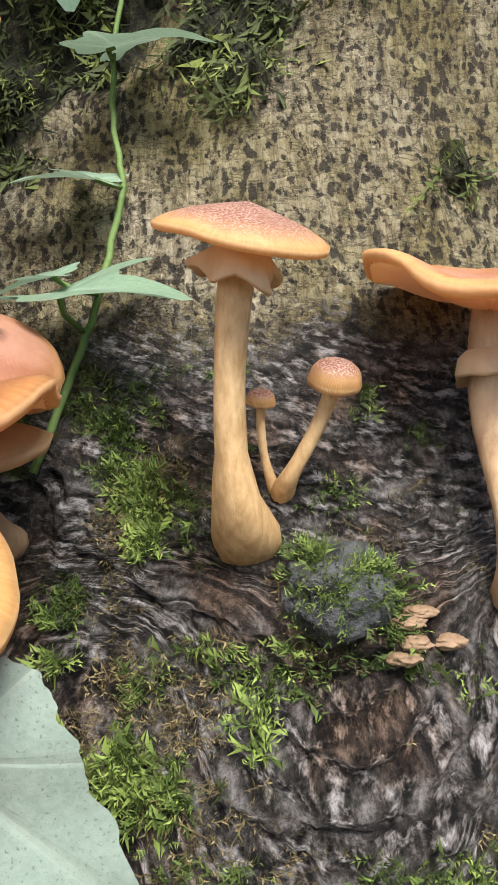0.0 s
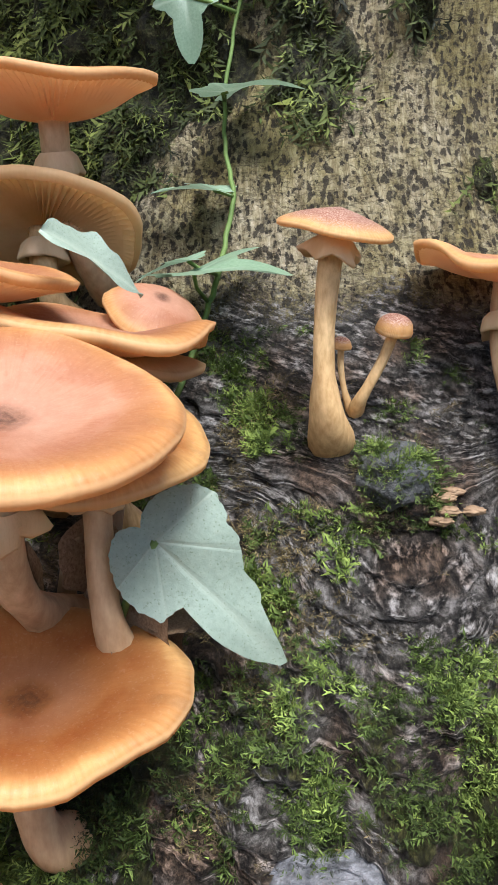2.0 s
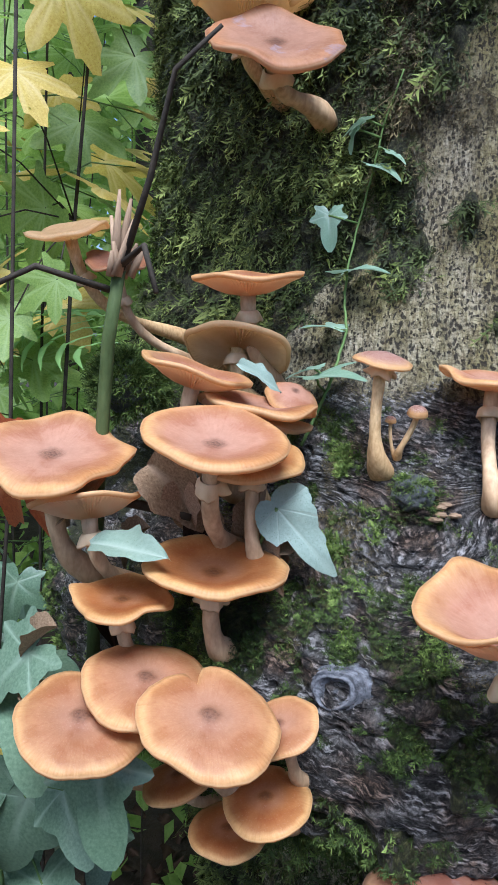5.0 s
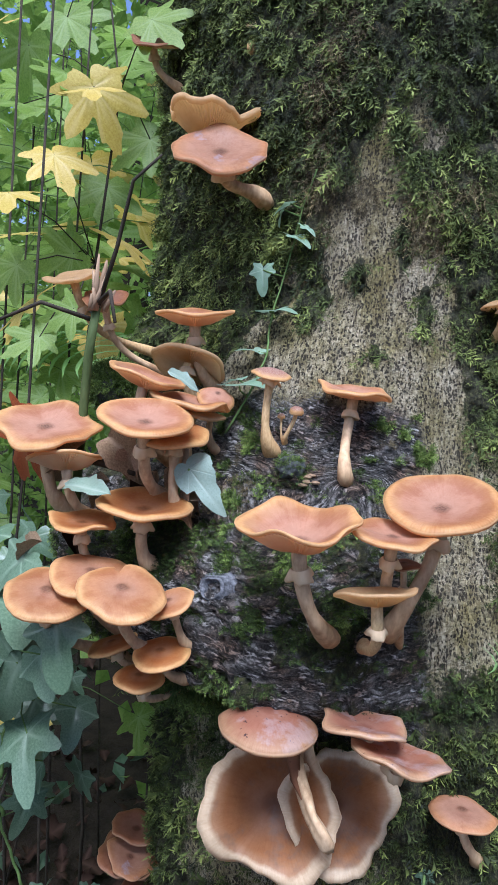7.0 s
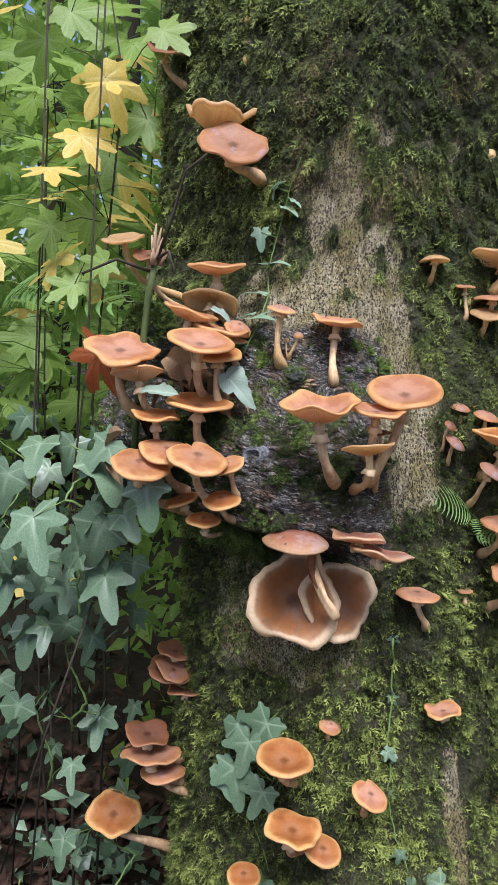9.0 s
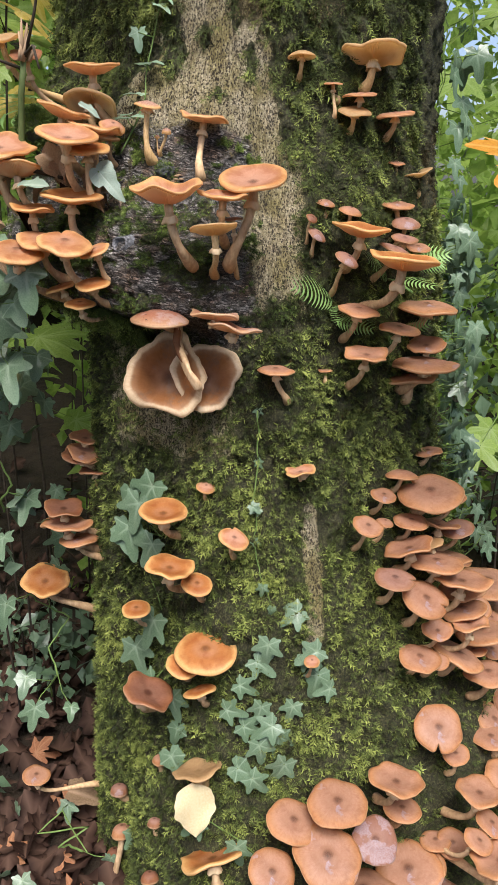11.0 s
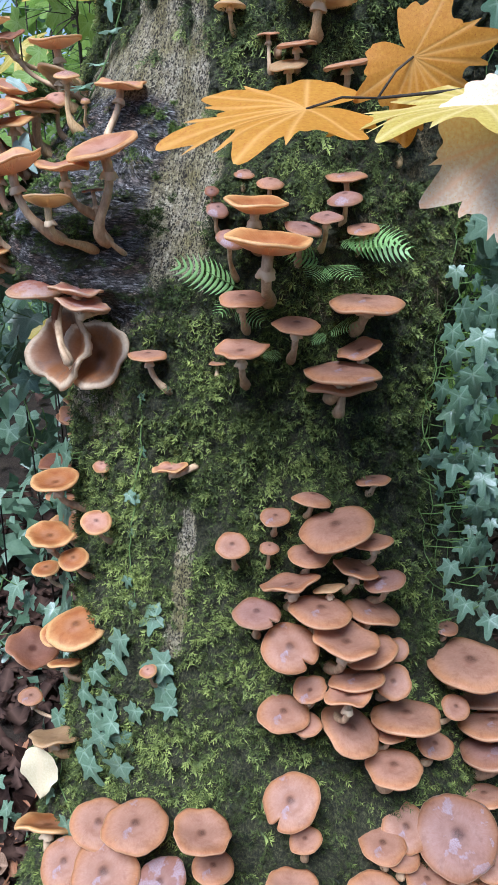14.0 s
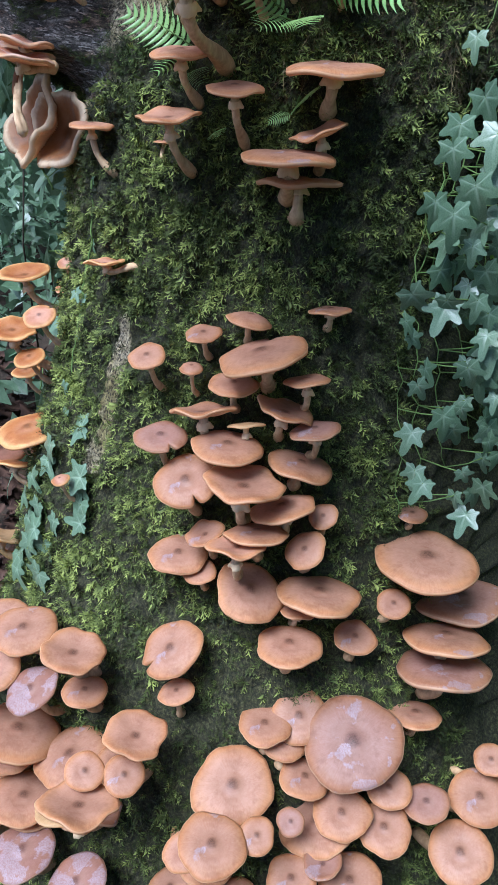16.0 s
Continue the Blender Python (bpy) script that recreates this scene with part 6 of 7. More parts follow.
def fern(root, fronds, label):
    t = thing("fern", Vector(root), label, "fern", "trunk ferns")
    for i, (tip, size) in enumerate(fronds):
        tip = Vector(tip)
        o = outward(root)
        f = part("frond", FRONDS[i % 3], t, "", aim((0, 0, 0), tip, Vector((0, 0, 0.7)) + o * 0.8, size))
        part("stalk", tube([Vector((0, 0, 0)) + tip.normalized() * size * u - Vector((0, 0, 1)) * 0.0 for u in (0, 0.3, 0.6)], [0.0012, 0.001, 0.0007], 6, "stalk", M_VINE), t)
    return t


fern(on_trunk(0.345, 0.31, 0.985, 0.0), [((-0.35, -0.75, 0.45), 0.125), ((0.3, -0.8, -0.1), 0.08)], "small bright green polypody fern on the trunk")
fern(on_trunk(0.431, 0.42, 1.025, 0.0), [((-0.10, -0.75, 0.5), 0.105), ((0.75, -0.3, 0.15), 0.1), ((0.45, -0.6, 0.1), 0.09)], "bright green polypody fern between the fungi")
fern(on_trunk(0.45, 0.44, 1.065, 0.0), [((0.80, 0.45, 0.05), 0.12), ((0.85, -0.25, 0.2), 0.1), ((0.9, 0.1, 0.25), 0.11)], "bright green polypody fern between the fungi")
fern(on_trunk(0.44, 0.42, 0.915, 0.0), [((0.75, -0.2, 0.5), 0.08), ((0.1, -0.8, -0.1), 0.04)], "tiny pale fern frond on the moss")
fern(on_trunk(0.384, 0.322, 0.884, 0.0), [((0.8, -0.3, 0.2), 0.055)], "tiny pale fern frond on the moss")
fern(on_trunk(0.335, 0.295, 0.957, 0.0), [((0.85, -0.2, 0.05), 0.085)], "tiny pale fern frond on the moss")
fern(Vector((-0.75, 0.55, 1.35)), [((0.9, -0.3, 0.12), 0.32), ((0.6, -0.7, 0.2), 0.28), ((0.85, 0.1, 0.3), 0.3)], "green fern fronds in the bright undergrowth")


# ---- small wood on and by the ledge ----
def lump(name, where, size, mat, label, category, seed, squash=(1, 1, 0.75)):
    bm = bmesh.new()
    bmesh.ops.create_icosphere(bm, subdivisions=4, radius=1.0)
    for v in bm.verts:
        d = noise.fractal(v.co * 1.8 + Vector((seed, 0, 0)), 0.9, 2.0, 5)
        v.co = v.co * (1 + 0.28 * d)
        v.co = Vector((v.co.x * squash[0], v.co.y * squash[1], v.co.z * squash[2])) * size
    me = bpy.data.meshes.new(name)
    bm.to_mesh(me)
    bm.free()
    me.polygons.foreach_set("use_smooth", np.full(len(me.polygons), True, bool))
    me.materials.append(mat)
    ob = new(name, me)
    ob.location = where
    return tagged(ob, label, category)


lump("mossy_stub", (-0.272, 0.285, 1.295), 0.036, M_STONE, "rounded bark stub under thick moss by the ledge", "bark", 8)
lump("bark_knob", (0.030, 0.203, 1.221), 0.0185, M_STONE, "rounded grey bark knob with moss on the ledge", "bark", 3)


def moss_patch(centre, reach, count, size, seed, label, lean=(0, 0, 1)):
    """Small sprigs over a rounded knob."""
    rng = np.random.default_rng(seed)
    c, ln = np.array(centre), np.array(lean, float)
    nor = rng.normal(0, 1, (count * 4, 3)) + 1.3 * ln
    nor /= np.linalg.norm(nor, axis=1, keepdims=True)
    nor = nor[fbm(nor[:, 0] * 3 + seed, nor[:, 1] * 3, nor[:, 2] * 3, 3) > 0.0][:count]
    n = len(nor)
    p = c + nor * np.array(reach)
    d = nor * 0.7 + rng.normal(0, 0.6, (n, 3))
    d /= np.linalg.norm(d, axis=1, keepdims=True)
    y = np.cross(nor, d) + rng.normal(0, 0.2, (n, 3))
    y /= np.linalg.norm(y, axis=1, keepdims=True)
    up = np.cross(d, y)
    t = frond_template(5)
    s = size * rng.uniform(0.6, 1.3, n)
    v = p[:, None] + s[:, None, None] * (t[None, :, :1] * d[:, None] + t[None, :, 1:2] * y[:, None] + t[None, :, 2:] * up[:, None])
    # each sprig's foot is tinted darker as painted shade
    tint = np.clip(rng.uniform(0.3, 0.95, n)[:, None] * (0.55 + 0.6 * t[None, :, 0]), 0, 1)
    ob = new("moss", mesh_of("moss", v.reshape(-1, 3), np.arange(n * len(t), dtype=np.int32).reshape(-1, 3), M_LEDGEMOSS, {"tint": tint.ravel()}, False))
    return tagged(ob, label, "moss", kind="stuff")


moss_patch((0.030, 0.203, 1.221), (0.018, 0.018, 0.0135), 420, 0.006, 3, "bright moss growing over the bark knob", (0.1, -0.3, 1))
moss_patch((-0.272, 0.285, 1.295), (0.036, 0.036, 0.03), 2600, 0.015, 6, "thick bright moss growing over the stub", (0.1, -0.5, 0.6))
for i, (x, y, z) in enumerate(((0.052, 0.2, 1.212), (0.054, 0.196, 1.207), (0.056, 0.203, 1.214), (0.050, 0.194, 1.203), (0.064, 0.197, 1.207))):
    lump("wood_chip", (x, y, z), 0.0042, M_CHIP, "pale broken wood chip on the ledge", "wood chip", i + 11, (1.3, 0.8, 0.5))


def stick(points, radii, mat, name, label, category="stick"):
    base = Vector(points[0])
    ob = new(name, tube([Vector(p) - base for p in points], radii, 10, name, mat, 0.08, len(points)))
    ob.location = base
    return tagged(ob, label, category)


def broken_stem():
    base = Vector((-0.27, 0.15, 1.12))
    t = thing("broken_sapling", base + Vector((0.03, 0, 0.01)), "snapped green sapling stem with a splintered brown top", "sapling")
    pts = [Vector(p) - base for p in ((-0.27, 0.15, 1.0), (-0.255, 0.14, 1.2), (-0.235, 0.125, 1.33), (-0.222, 0.12, 1.385))]
    part("stem", tube(pts, [0.006, 0.0058, 0.0055, 0.005], 14, "stem", M_BARKGREEN, 0.05), t)
    rng = random.Random(4)
    for i in range(11):
        a = Vector((-0.222, 0.12, 1.38)) - base + Vector((rng.uniform(-0.008, 0.008), rng.uniform(-0.008, 0.008), 0))
        b = a + Vector((rng.uniform(-0.004, 0.016), rng.uniform(-0.006, 0.006), rng.uniform(0.015, 0.065)))
        part("splinter", tube([a, a.lerp(b, 0.5), b], [0.0036, 0.0032, 0.0012], 6, "splinter", M_SPLINTER, 0.2, i), t)
    for pts in (((-0.222, 0.12, 1.38), (-0.19, 0.11, 1.45), (-0.165, 0.1, 1.52), (-0.13, 0.1, 1.545)), ((-0.23, 0.12, 1.37), (-0.27, 0.08, 1.385), (-0.32, 0.06, 1.36)), ((-0.215, 0.115, 1.39), (-0.19, 0.1, 1.4), (-0.175, 0.09, 1.365))):
        part("twig", tube([Vector(p) - base for p in pts], [0.003, 0.0025, 0.002, 0.0015][:len(pts)], 7, "twig", M_TWIG), t)


broken_stem()
stick(((-0.205, 0.1, 1.219), (-0.168, 0.11, 1.213), (-0.13, 0.12, 1.204)), (0.0035, 0.004, 0.003), M_TWIG, "dead_twig", "dark dead twig lying behind the stems")
for i, (x, z0, z1, r) in enumerate(((-0.08, 1.13, 1.235, 0.0045), (-0.1, 1.12, 1.21, 0.005), (-0.13, 1.11, 1.2, 0.004))):
    stick(((x - 0.01, 0.175, z0), (x - 0.012, 0.162, (z0 + z1) / 2), (x, 0.15, z1)), (r, r * 0.9, r * 0.7), M_SPLINTER, "dry_stem", "shrivelled brown stem of a dead fungus")
for i, p in enumerate((((-0.62, 0.35, -0.4), (-0.48, 0.26, 0.5), (-0.36, 0.2, 1.2), (-0.3, 0.17, 2.0)), ((-0.75, 0.5, -0.4), (-0.6, 0.4, 1.0), (-0.52, 0.36, 2.2)), ((-0.5, 0.12, 0.2), (-0.38, 0.1, 0.55), (-0.3, 0.12, 0.8)),
                       ((-0.9, 0.3, -0.4), (-0.8, 0.3, 1.2), (-0.72, 0.32, 2.3)), ((0.72, 1.3, -0.4), (0.75, 1.2, 1.2), (0.7, 1.1, 2.5)))):
    stick(p, [0.0026, 0.0022, 0.002, 0.0016][:len(p)], M_TWIG, "sapling", "thin dark upright sapling stem in the undergrowth", "sapling")


# ---- ground ----
def ground():
    g = np.concatenate([-np.geomspace(80, 2.2, 22), np.arange(-2, 2.01, 0.04), np.geomspace(2.2, 80, 22)])
    X, Y = np.meshgrid(g, g)
    near = np.exp(-((X - 0.2) ** 2 + (Y - 0.2) ** 2) / 4)
    Z = -0.47 + 0.05 * fbm(X * 2, Y * 2, 0 * X, 4) * (0.3 + near) - 0.012 * np.clip(np.hypot(X, Y) - 2, 0, 20)
    me = mesh_of("ground", np.stack([X, Y, Z], -1).reshape(-1, 3), grid_faces(len(g), len(g)), M_SOIL)
    return tagged(new("ground", me), "dark woodland soil under fallen leaves", "ground", kind="structure")


ground()


def litter():
    rng = np.random.default_rng(5)
    n = 4200
    rim = [(0, 0), (0.12, 0.2), (0.3, 0.26), (0.36, 0.42), (0.52, 0.3), (0.68, 0.34), (0.78, 0.16), (1, 0), (0.8, -0.17), (0.66, -0.36), (0.5, -0.29), (0.34, -0.43), (0.28, -0.24), (0.1, -0.2), (0.45, 0)]
    t = np.array(rim)
    k = len(t)
    x, y = rng.normal(-0.3, 1.1, n), rng.normal(0.1, 1.1, n)
    a = rng.uniform(0, 6.28, n)
    s = rng.uniform(0.045, 0.11, n)
    tilt = rng.normal(0, 0.35, (n, 2))
    v = np.empty((n, k, 3))
    lx, ly = t[:, 0] - 0.5, t[:, 1]
    wide = rng.uniform(0.7, 1.3, n)[:, None]
    curl = rng.normal(0.25, 0.6, n)[:, None] * ly ** 2 * 2 + rng.normal(0.1, 0.5, n)[:, None] * lx ** 2 * 1.5 + rng.normal(0, 0.05, (n, k))
    v[..., 0] = x[:, None] + s[:, None] * (lx * np.cos(a)[:, None] - wide * ly * np.sin(a)[:, None])
    v[..., 1] = y[:, None] + s[:, None] * (lx * np.sin(a)[:, None] + wide * ly * np.cos(a)[:, None])
    v[..., 2] = -0.44 + rng.uniform(-0.02, 0.035, n)[:, None] + s[:, None] * (lx * tilt[:, :1] + ly * tilt[:, 1:] + curl)
    idx = np.arange(n)[:, None] * k
    faces = np.concatenate([idx + [i, (i + 1) % (k - 1), k - 1] for i in range(k - 1)])
    vein = np.tile([1] + [0] * 6 + [1] + [0] * 6 + [1], n)
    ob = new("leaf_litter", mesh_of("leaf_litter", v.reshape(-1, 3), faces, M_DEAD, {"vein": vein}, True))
    tagged(ob, "brown fallen leaves carpeting the woodland floor", "leaf litter", kind="stuff")


litter()
for i, (x, y, z, s, kind) in enumerate(((-0.27, 0.21, -0.33, 0.09, 1), (-0.15, -0.02, -0.43, 0.12, 0), (-0.05, -0.1, -0.43, 0.1, 1), (0.05, -0.15, -0.44, 0.09, 0), (-0.3, 0.05, -0.4, 0.09, 0), (-0.2, -0.12, -0.43, 0.11, 1), (0.12, -0.28, -0.43, 0.09, 1), (-0.35, 0.2, -0.36, 0.08, 0))):
    single_leaf("fallen_leaf", DEADO if kind else DEADM, (x, y, z + 0.02), (math.cos(i * 2.1), math.sin(i * 2.1), 0.1), (0.2, -0.5, 0.8), s, "dry curled brown leaf fallen on the woodland floor")


RUST = [leaf_mesh("blade", M_RUST, BROAD_LOBES, 1.0, 0.5, 0.05, 0.5, 0.25, 55), leaf_mesh("blade", M_RUST, MAPLE_LOBES, 1.0, 0.45, 0.05, -0.4, 0.2, 56)]
for i, (x, y, s) in enumerate(((-0.084, -0.083, 0.085), (-0.014, -0.14, 0.06), (-0.195, -0.099, 0.07), (-0.304, 0.261, 0.06), (-0.5, 0.409, 0.07), (-0.065, -0.258, 0.06), (0.11, -0.25, 0.05), (-0.371, 0.071, 0.06), (-0.25, 0.12, 0.055), (-0.15, 0.02, 0.06))):
    single_leaf("maple_leaf", RUST[i % 2], (x, y, -0.425), (math.sin(i * 1.9), math.cos(i * 1.9), 0.2), (0.25 * math.sin(i), -0.45, 0.85), s, "fallen rust-brown maple leaf lying among leaf litter")


# ---- undergrowth and distance ----
def leafy_sapling(seed, root, top, count, size, meshes, label, spread=0.35, low=0.35):
    rng = random.Random(seed)
    base = Vector(root)
    t = thing("sapling", base, label, "sapling", "undergrowth")
    end = Vector(top) - base
    bend = Vector((rng.uniform(-0.1, 0.1), rng.uniform(-0.1, 0.1), 0))
    pts = [end * (i / 8) + bend * math.sin(math.pi * i / 8) for i in range(9)]
    part("stem", tube(pts, [0.004 - 0.0003 * i for i in range(9)], 8, "stem", M_TWIG), t)
    for i in range(count):
        f = rng.uniform(low, 1.0)
        q = end * f + bend * math.sin(math.pi * f)
        p = q + Vector((rng.uniform(-1, 1), rng.uniform(-1, 1), rng.uniform(-0.3, 0.3))) * spread
        d = (p - q).normalized()
        part("leaf", rng.choice(meshes), t, "", aim(p, d + Vector((0, 0, -0.4)), Vector((rng.uniform(-0.5, 0.8), rng.uniform(-0.8, 0.2), 1.0)), size * rng.uniform(0.6, 1.2)))
        part("petiole", tube([q, q.lerp(p, 0.5) + Vector((0, 0, 0.02)), p], [0.0016, 0.0013, 0.001], 5, "petiole", M_VINE), t)


G2 = MAPLE_GREEN + [MAPLE_YELLOW]


def maple_shoot():
    """The tall shoot beside the trunk whose leaves catch the light."""
    base = Vector((-0.55, 0.6, -0.45))
    t = thing("maple_shoot", base, "tall thin maple shoot with yellow and green leaves", "sapling", "undergrowth")
    pts = [Vector(p) - base for p in ((-0.55, 0.6, -0.45), (-0.5, 0.56, 0.4), (-0.52, 0.52, 1.1), (-0.46, 0.48, 1.5), (-0.45, 0.52, 1.8), (-0.52, 0.55, 2.1))]
    part("stem", tube(pts, [0.004, 0.0036, 0.003, 0.0026, 0.002, 0.0015], 8, "stem", M_TWIG), t)
    rng = random.Random(8)
    for tone, at, s in (("g", (-0.595, 0.45, 1.868), 0.1), ("g", (-0.446, 0.557, 1.884), 0.1), ("y", (-0.464, 0.463, 1.79), 0.115), ("y", (-0.471, 0.375, 1.655), 0.085), ("y", (-0.498, 0.305, 1.58), 0.08),
                        ("g", (-0.42, 0.576, 1.735), 0.09), ("g", (-0.591, 0.547, 1.956), 0.1), ("g", (-0.623, 0.472, 1.78), 0.1), ("g", (-0.472, 0.355, 1.365), 0.07), ("g", (-0.519, 0.59, 1.66), 0.1),
                        ("g", (-0.529, 0.362, 1.48), 0.08), ("g", (-0.30, 0.38, 1.84), 0.075), ("g", (-0.4, 0.347, 1.41), 0.06), ("g", (-0.489, 0.456, 1.513), 0.09)):
        p = Vector(at) - base
        tip = Vector((rng.uniform(-0.6, 0.8), rng.uniform(-0.5, 0.2), rng.uniform(-0.7, -0.1)))
        part("leaf", MAPLE_YELLOW if tone == "y" else rng.choice(MAPLE_GREEN), t, "", aim(p, tip, Vector((0.45 + rng.uniform(-0.3, 0.3), -0.7, 0.3 + rng.uniform(-0.3, 0.5))), s))
        near = min(pts, key=lambda q: (q - p).length)
        part("petiole", tube([near, near.lerp(p, 0.5) + Vector((0, 0, 0.015)), p], [0.0013, 0.0011, 0.001], 5, "petiole", M_TWIG), t)


maple_shoot()
leafy_sapling(60, (-0.62, 0.62, -0.45), (-0.5, 0.5, 1.95), 9, 0.1, [MAPLE_YELLOW, MAPLE_GREEN[0]], "maple sapling with large yellow autumn leaves", 0.16, 0.78)
leafy_sapling(1, (-0.75, 0.75, -0.45), (-0.8, 0.8, 2.1), 26, 0.13, MAPLE_GREEN, "leafy green maple sapling in the undergrowth")
leafy_sapling(2, (-1.2, 1.1, -0.45), (-1.0, 1.1, 2.3), 28, 0.14, G2, "maple sapling with green and yellow leaves", low=0.6)
leafy_sapling(3, (-0.6, 0.5, -0.45), (-0.62, 0.5, 1.75), 14, 0.1, G2, "maple sapling with green and yellow leaves", 0.2, 0.75)
leafy_sapling(4, (-1.7, 1.8, -0.45), (-1.5, 1.7, 2.5), 30, 0.16, MAPLE_GREEN, "leafy green maple sapling in the undergrowth", 0.5)
leafy_sapling(5, (0.95, 1.6, -0.45), (0.8, 1.5, 2.2), 30, 0.13, MAPLE_GREEN, "leafy green maple sapling in the undergrowth", 0.4)
leafy_sapling(6, (1.4, 2.4, -0.45), (1.1, 2.3, 2.4), 30, 0.15, MAPLE_GREEN, "leafy green maple sapling in the undergrowth", 0.5)
for i, (x, y) in enumerate(((-0.95, 0.6), (-1.3, 0.8), (-1.0, 1.5), (-1.6, 1.2), (-2.1, 2.2), (-0.7, 1.3), (-2.0, 1.3), (-1.3, 2.2))):
    leafy_sapling(70 + i, (x - 0.1, y, -0.45), (x, y, 2.0 + 0.1 * i), 26, 0.13 + 0.01 * (i % 3), G2 if i % 3 == 0 else MAPLE_GREEN, "bright maple sapling in the undergrowth", 0.4, 0.5)
leafy_sapling(7, (0.8, 1.1, -0.45), (0.7, 1.05, 1.9), 22, 0.1, MAPLE_GREEN, "leafy green maple sapling in the undergrowth", 0.2)


def foliage(name, seed, n, lo, hi, size, mat, label):
    rng = np.random.default_rng(seed)
    t = np.array([(0, 0, 0), (0.4, 0.34, 0.03), (1, 0, -0.1), (0.4, -0.34, 0.03)])
    c = rng.uniform(lo, hi, (n * 3, 3))
    keep = fbm(c[:, 0] * 1.3, c[:, 1] * 1.3, c[:, 2] * 1.3, 3) > -0.05
    c = c[keep][:n]
    n = len(c)
    d = rng.normal(0, 1, (n, 3)) + (0, 0, -0.3)
    d /= np.linalg.norm(d, axis=1, keepdims=True)
    up = rng.normal(0, 0.6, (n, 3)) + (0, 0, 1)
    y = np.cross(up, d)
    y /= np.linalg.norm(y, axis=1, keepdims=True)
    z = np.cross(d, y)
    s = size * rng.uniform(0.5, 1.3, n)
    v = c[:, None] + s[:, None, None] * (t[None, :, :1] * d[:, None] + t[None, :, 1:2] * y[:, None] + t[None, :, 2:] * z[:, None])
    faces = np.arange(n * 4).reshape(-1, 4)
    ob = new(name, mesh_of(name, v.reshape(-1, 3), faces, mat, {"vein": np.zeros(n * 4)}, False))
    return tagged(ob, label, "foliage", kind="stuff")


foliage("undergrowth", 1, 24000, (-9, 2.2, -0.4), (-1.0, 9, 4.5), 0.14, M_GREEN, "bright green woodland undergrowth behind the tree")
foliage("woodland", 9, 14000, (-14, 8.5, -0.5), (14, 14, 9.5), 0.36, M_GREEN, "sunlit woodland foliage in the distance")
foliage("undergrowth", 2, 14000, (0.9, 2.2, -0.4), (6, 9, 3.0), 0.14, M_GREEN, "bright green woodland undergrowth behind the tree")
foliage("undergrowth", 8, 900, (-1.1, 0.15, -0.42), (-0.42, 0.9, 0.75), 0.055, M_IVY, "dark ivy leaves filling the shade beside the trunk")
foliage("undergrowth", 3, 6000, (-6, -0.2, -0.4), (-1.2, 2.2, 0.5), 0.1, M_IVY, "low dark green woodland undergrowth")
foliage("undergrowth", 4, 5000, (-2, 3.0, -0.4), (2, 9, 3.0), 0.13, M_GREEN, "bright green woodland undergrowth behind the tree")
foliage("undergrowth", 12, 5200, (-0.9, 1.2, -0.42), (2.8, 2.8, 1.5), 0.075, M_GREEN, "leafy green undergrowth behind the trunk")
foliage("undergrowth", 13, 2600, (0.2, 1.1, -0.42), (2.4, 2.2, 1.0), 0.065, M_IVY, "ivy leaves covering the ground behind the trunk")
# woodland added all round the tree, mostly out of view, to block low sky
foliage("woodland", 5, 9000, (-11, -13, -0.4), (11, -6.5, 1.6), 0.36, M_IVY, "woodland foliage added around the clearing to block low sky light")
foliage("woodland", 6, 6000, (6, -6, -0.4), (12, 4, 2.6), 0.36, M_IVY, "woodland foliage added around the clearing to block low sky light")
foliage("woodland", 7, 6000, (-12, -6, -0.4), (-5, 3, 6.0), 0.36, M_IVY, "woodland foliage added around the clearing to block low sky light")


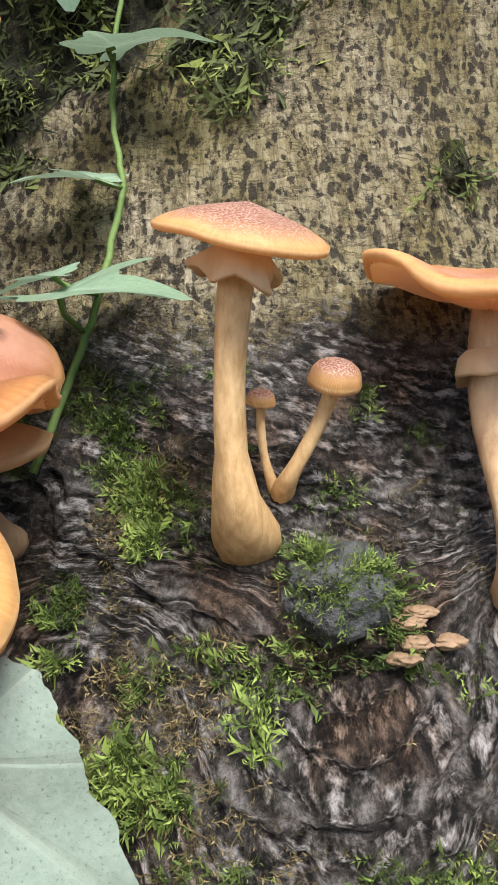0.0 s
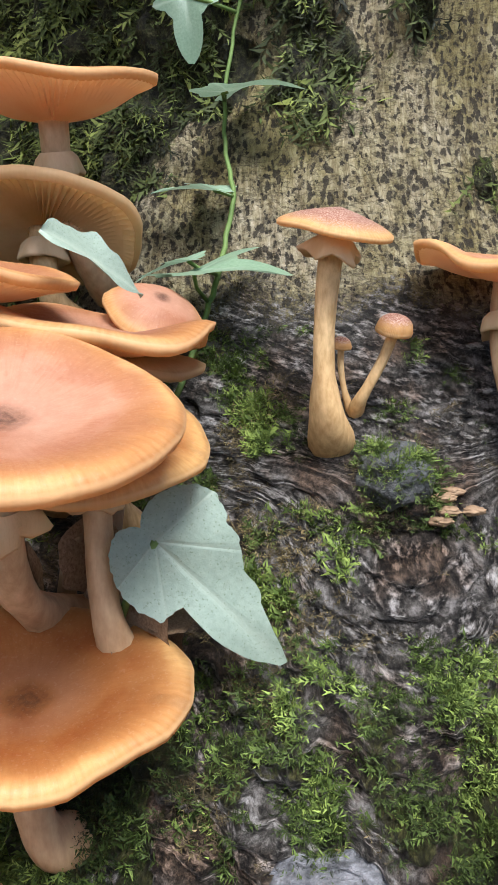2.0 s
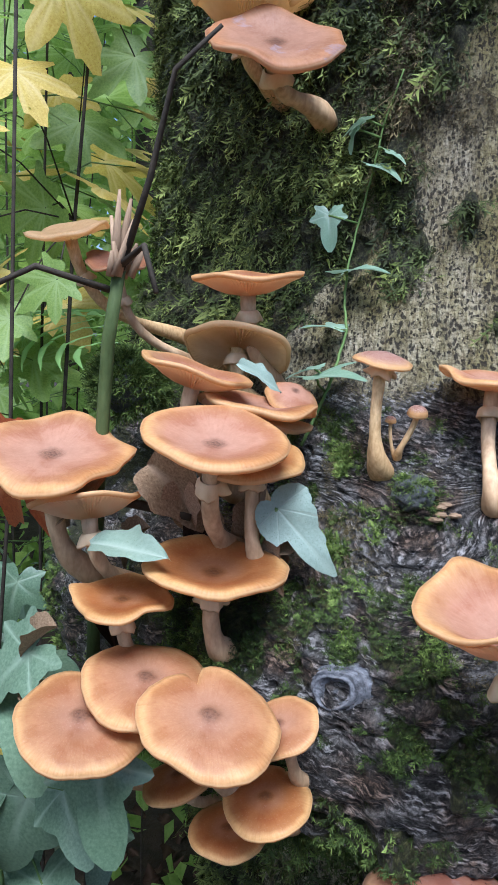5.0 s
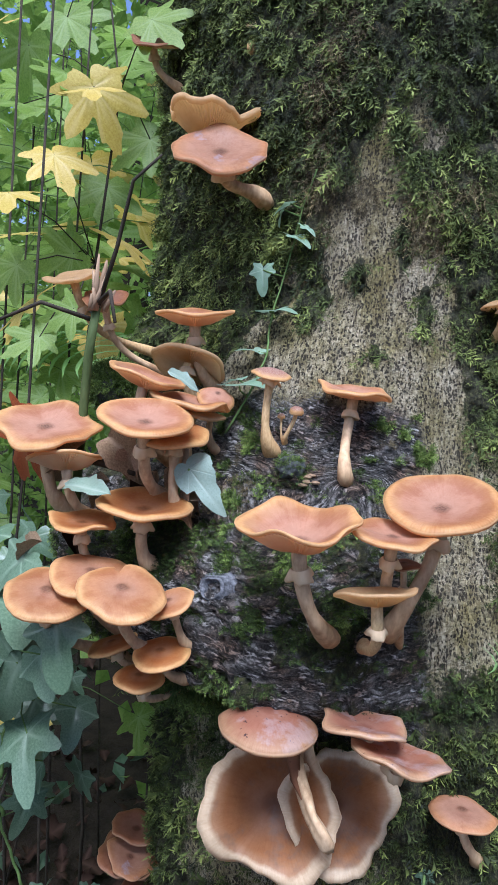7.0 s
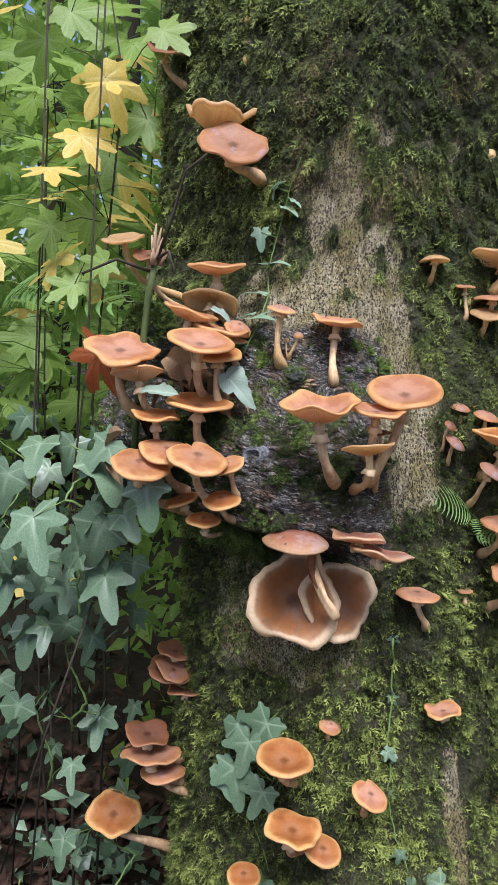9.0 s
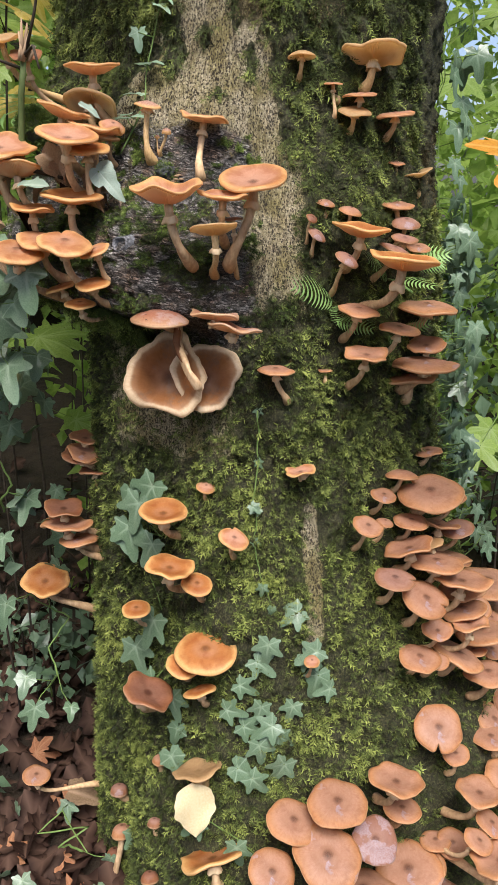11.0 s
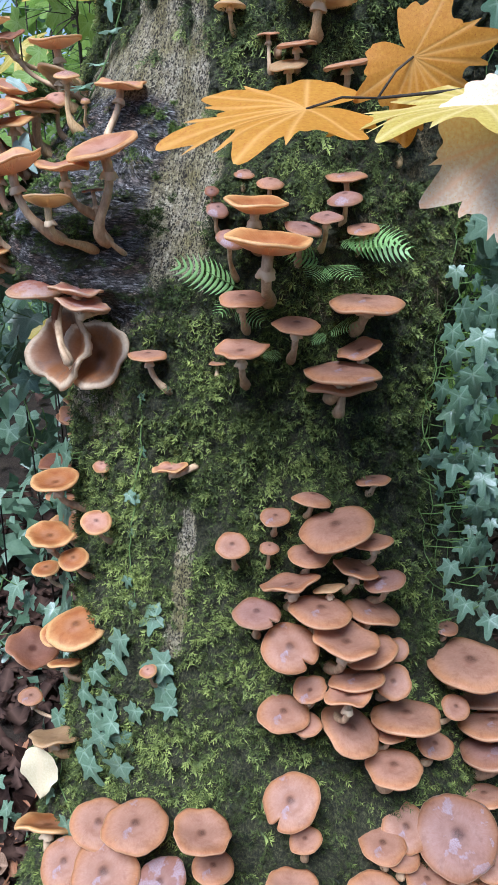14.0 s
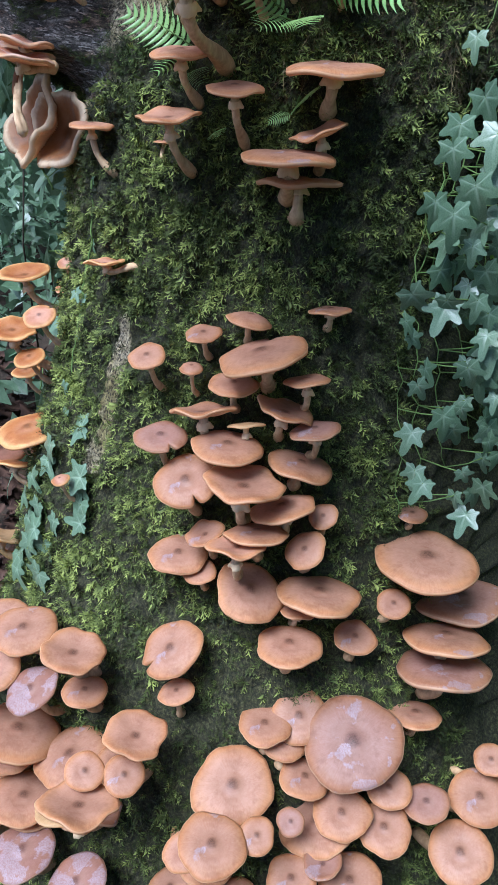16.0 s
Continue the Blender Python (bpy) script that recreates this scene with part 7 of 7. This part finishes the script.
def far_tree(x, y, r, seed):
    base = Vector((x, y, -0.6))
    t = thing("tree", base, "distant grey-green tree trunk with a leafy crown", "tree", "distant trees")
    rng = random.Random(seed)
    pts = [Vector((0.1 * math.sin(i + seed), 0.1 * math.cos(i * 1.3 + seed), 1.4 * i)) for i in range(8)]
    part("trunk", tube(pts, [r * (1 - 0.08 * i) for i in range(8)], 12, "trunk", M_TWIG, 0.06, seed), t)
    g = np.random.default_rng(seed)
    n = 1500
    c = g.normal(0, 1, (n, 3)) * (1.3, 1.3, 1.8) + (0, 0, 8.5)
    d = g.normal(0, 1, (n, 3))
    e = np.cross(d, g.normal(0, 1, (n, 3)))
    d /= np.linalg.norm(d, axis=1, keepdims=True)
    e /= np.linalg.norm(e, axis=1, keepdims=True)
    s = 0.16
    v = np.stack([c, c + s * (0.4 * d + 0.34 * e), c + s * d, c + s * (0.4 * d - 0.34 * e)], 1)
    part("crown", mesh_of("crown", v.reshape(-1, 3), np.arange(n * 4).reshape(-1, 4), M_GREEN, {"vein": np.zeros(n * 4)}, False), t)


for i, (x, y, r) in enumerate(((-2.2, 4.2, 0.12), (-3.6, 5.5, 0.16), (-1.3, 6.5, 0.14), (-5.0, 3.0, 0.15), (2.6, 7.0, 0.14), (4.2, 8.5, 0.2), (-2.9, 8.0, 0.2), (0.9, 9.0, 0.17))):
    far_tree(x, y, r, i + 1)


def curled_stalk():
    t = thing("fungus_stalk", Vector((0.10, 0.10, 0.955)), "limp pale stalk hanging across the rotten caps", "fungus stalk")
    pts = [Vector(p) for p in ((-0.004, 0.006, 0.012), (0.0, -0.004, 0.0), (0.0, -0.012, -0.018), (0.006, -0.017, -0.036), (0.016, -0.021, -0.052), (0.024, -0.023, -0.068), (0.034, -0.022, -0.082), (0.042, -0.02, -0.094), (0.045, -0.018, -0.102))]
    part("stalk", tube(pts, [0.004, 0.005, 0.0055, 0.006, 0.0065, 0.0065, 0.0085, 0.008, 0.003], 16, "stalk", M_STEM, 0.25, 2.0), t)
    part("sheath", tube([p + Vector((-0.003, -0.004, 0)) for p in pts[:5]], [0.003, 0.0055, 0.006, 0.005, 0.001], 10, "sheath", M_RUST, 0.2, 1.0), t, "shrivelled brown sheath")


curled_stalk()
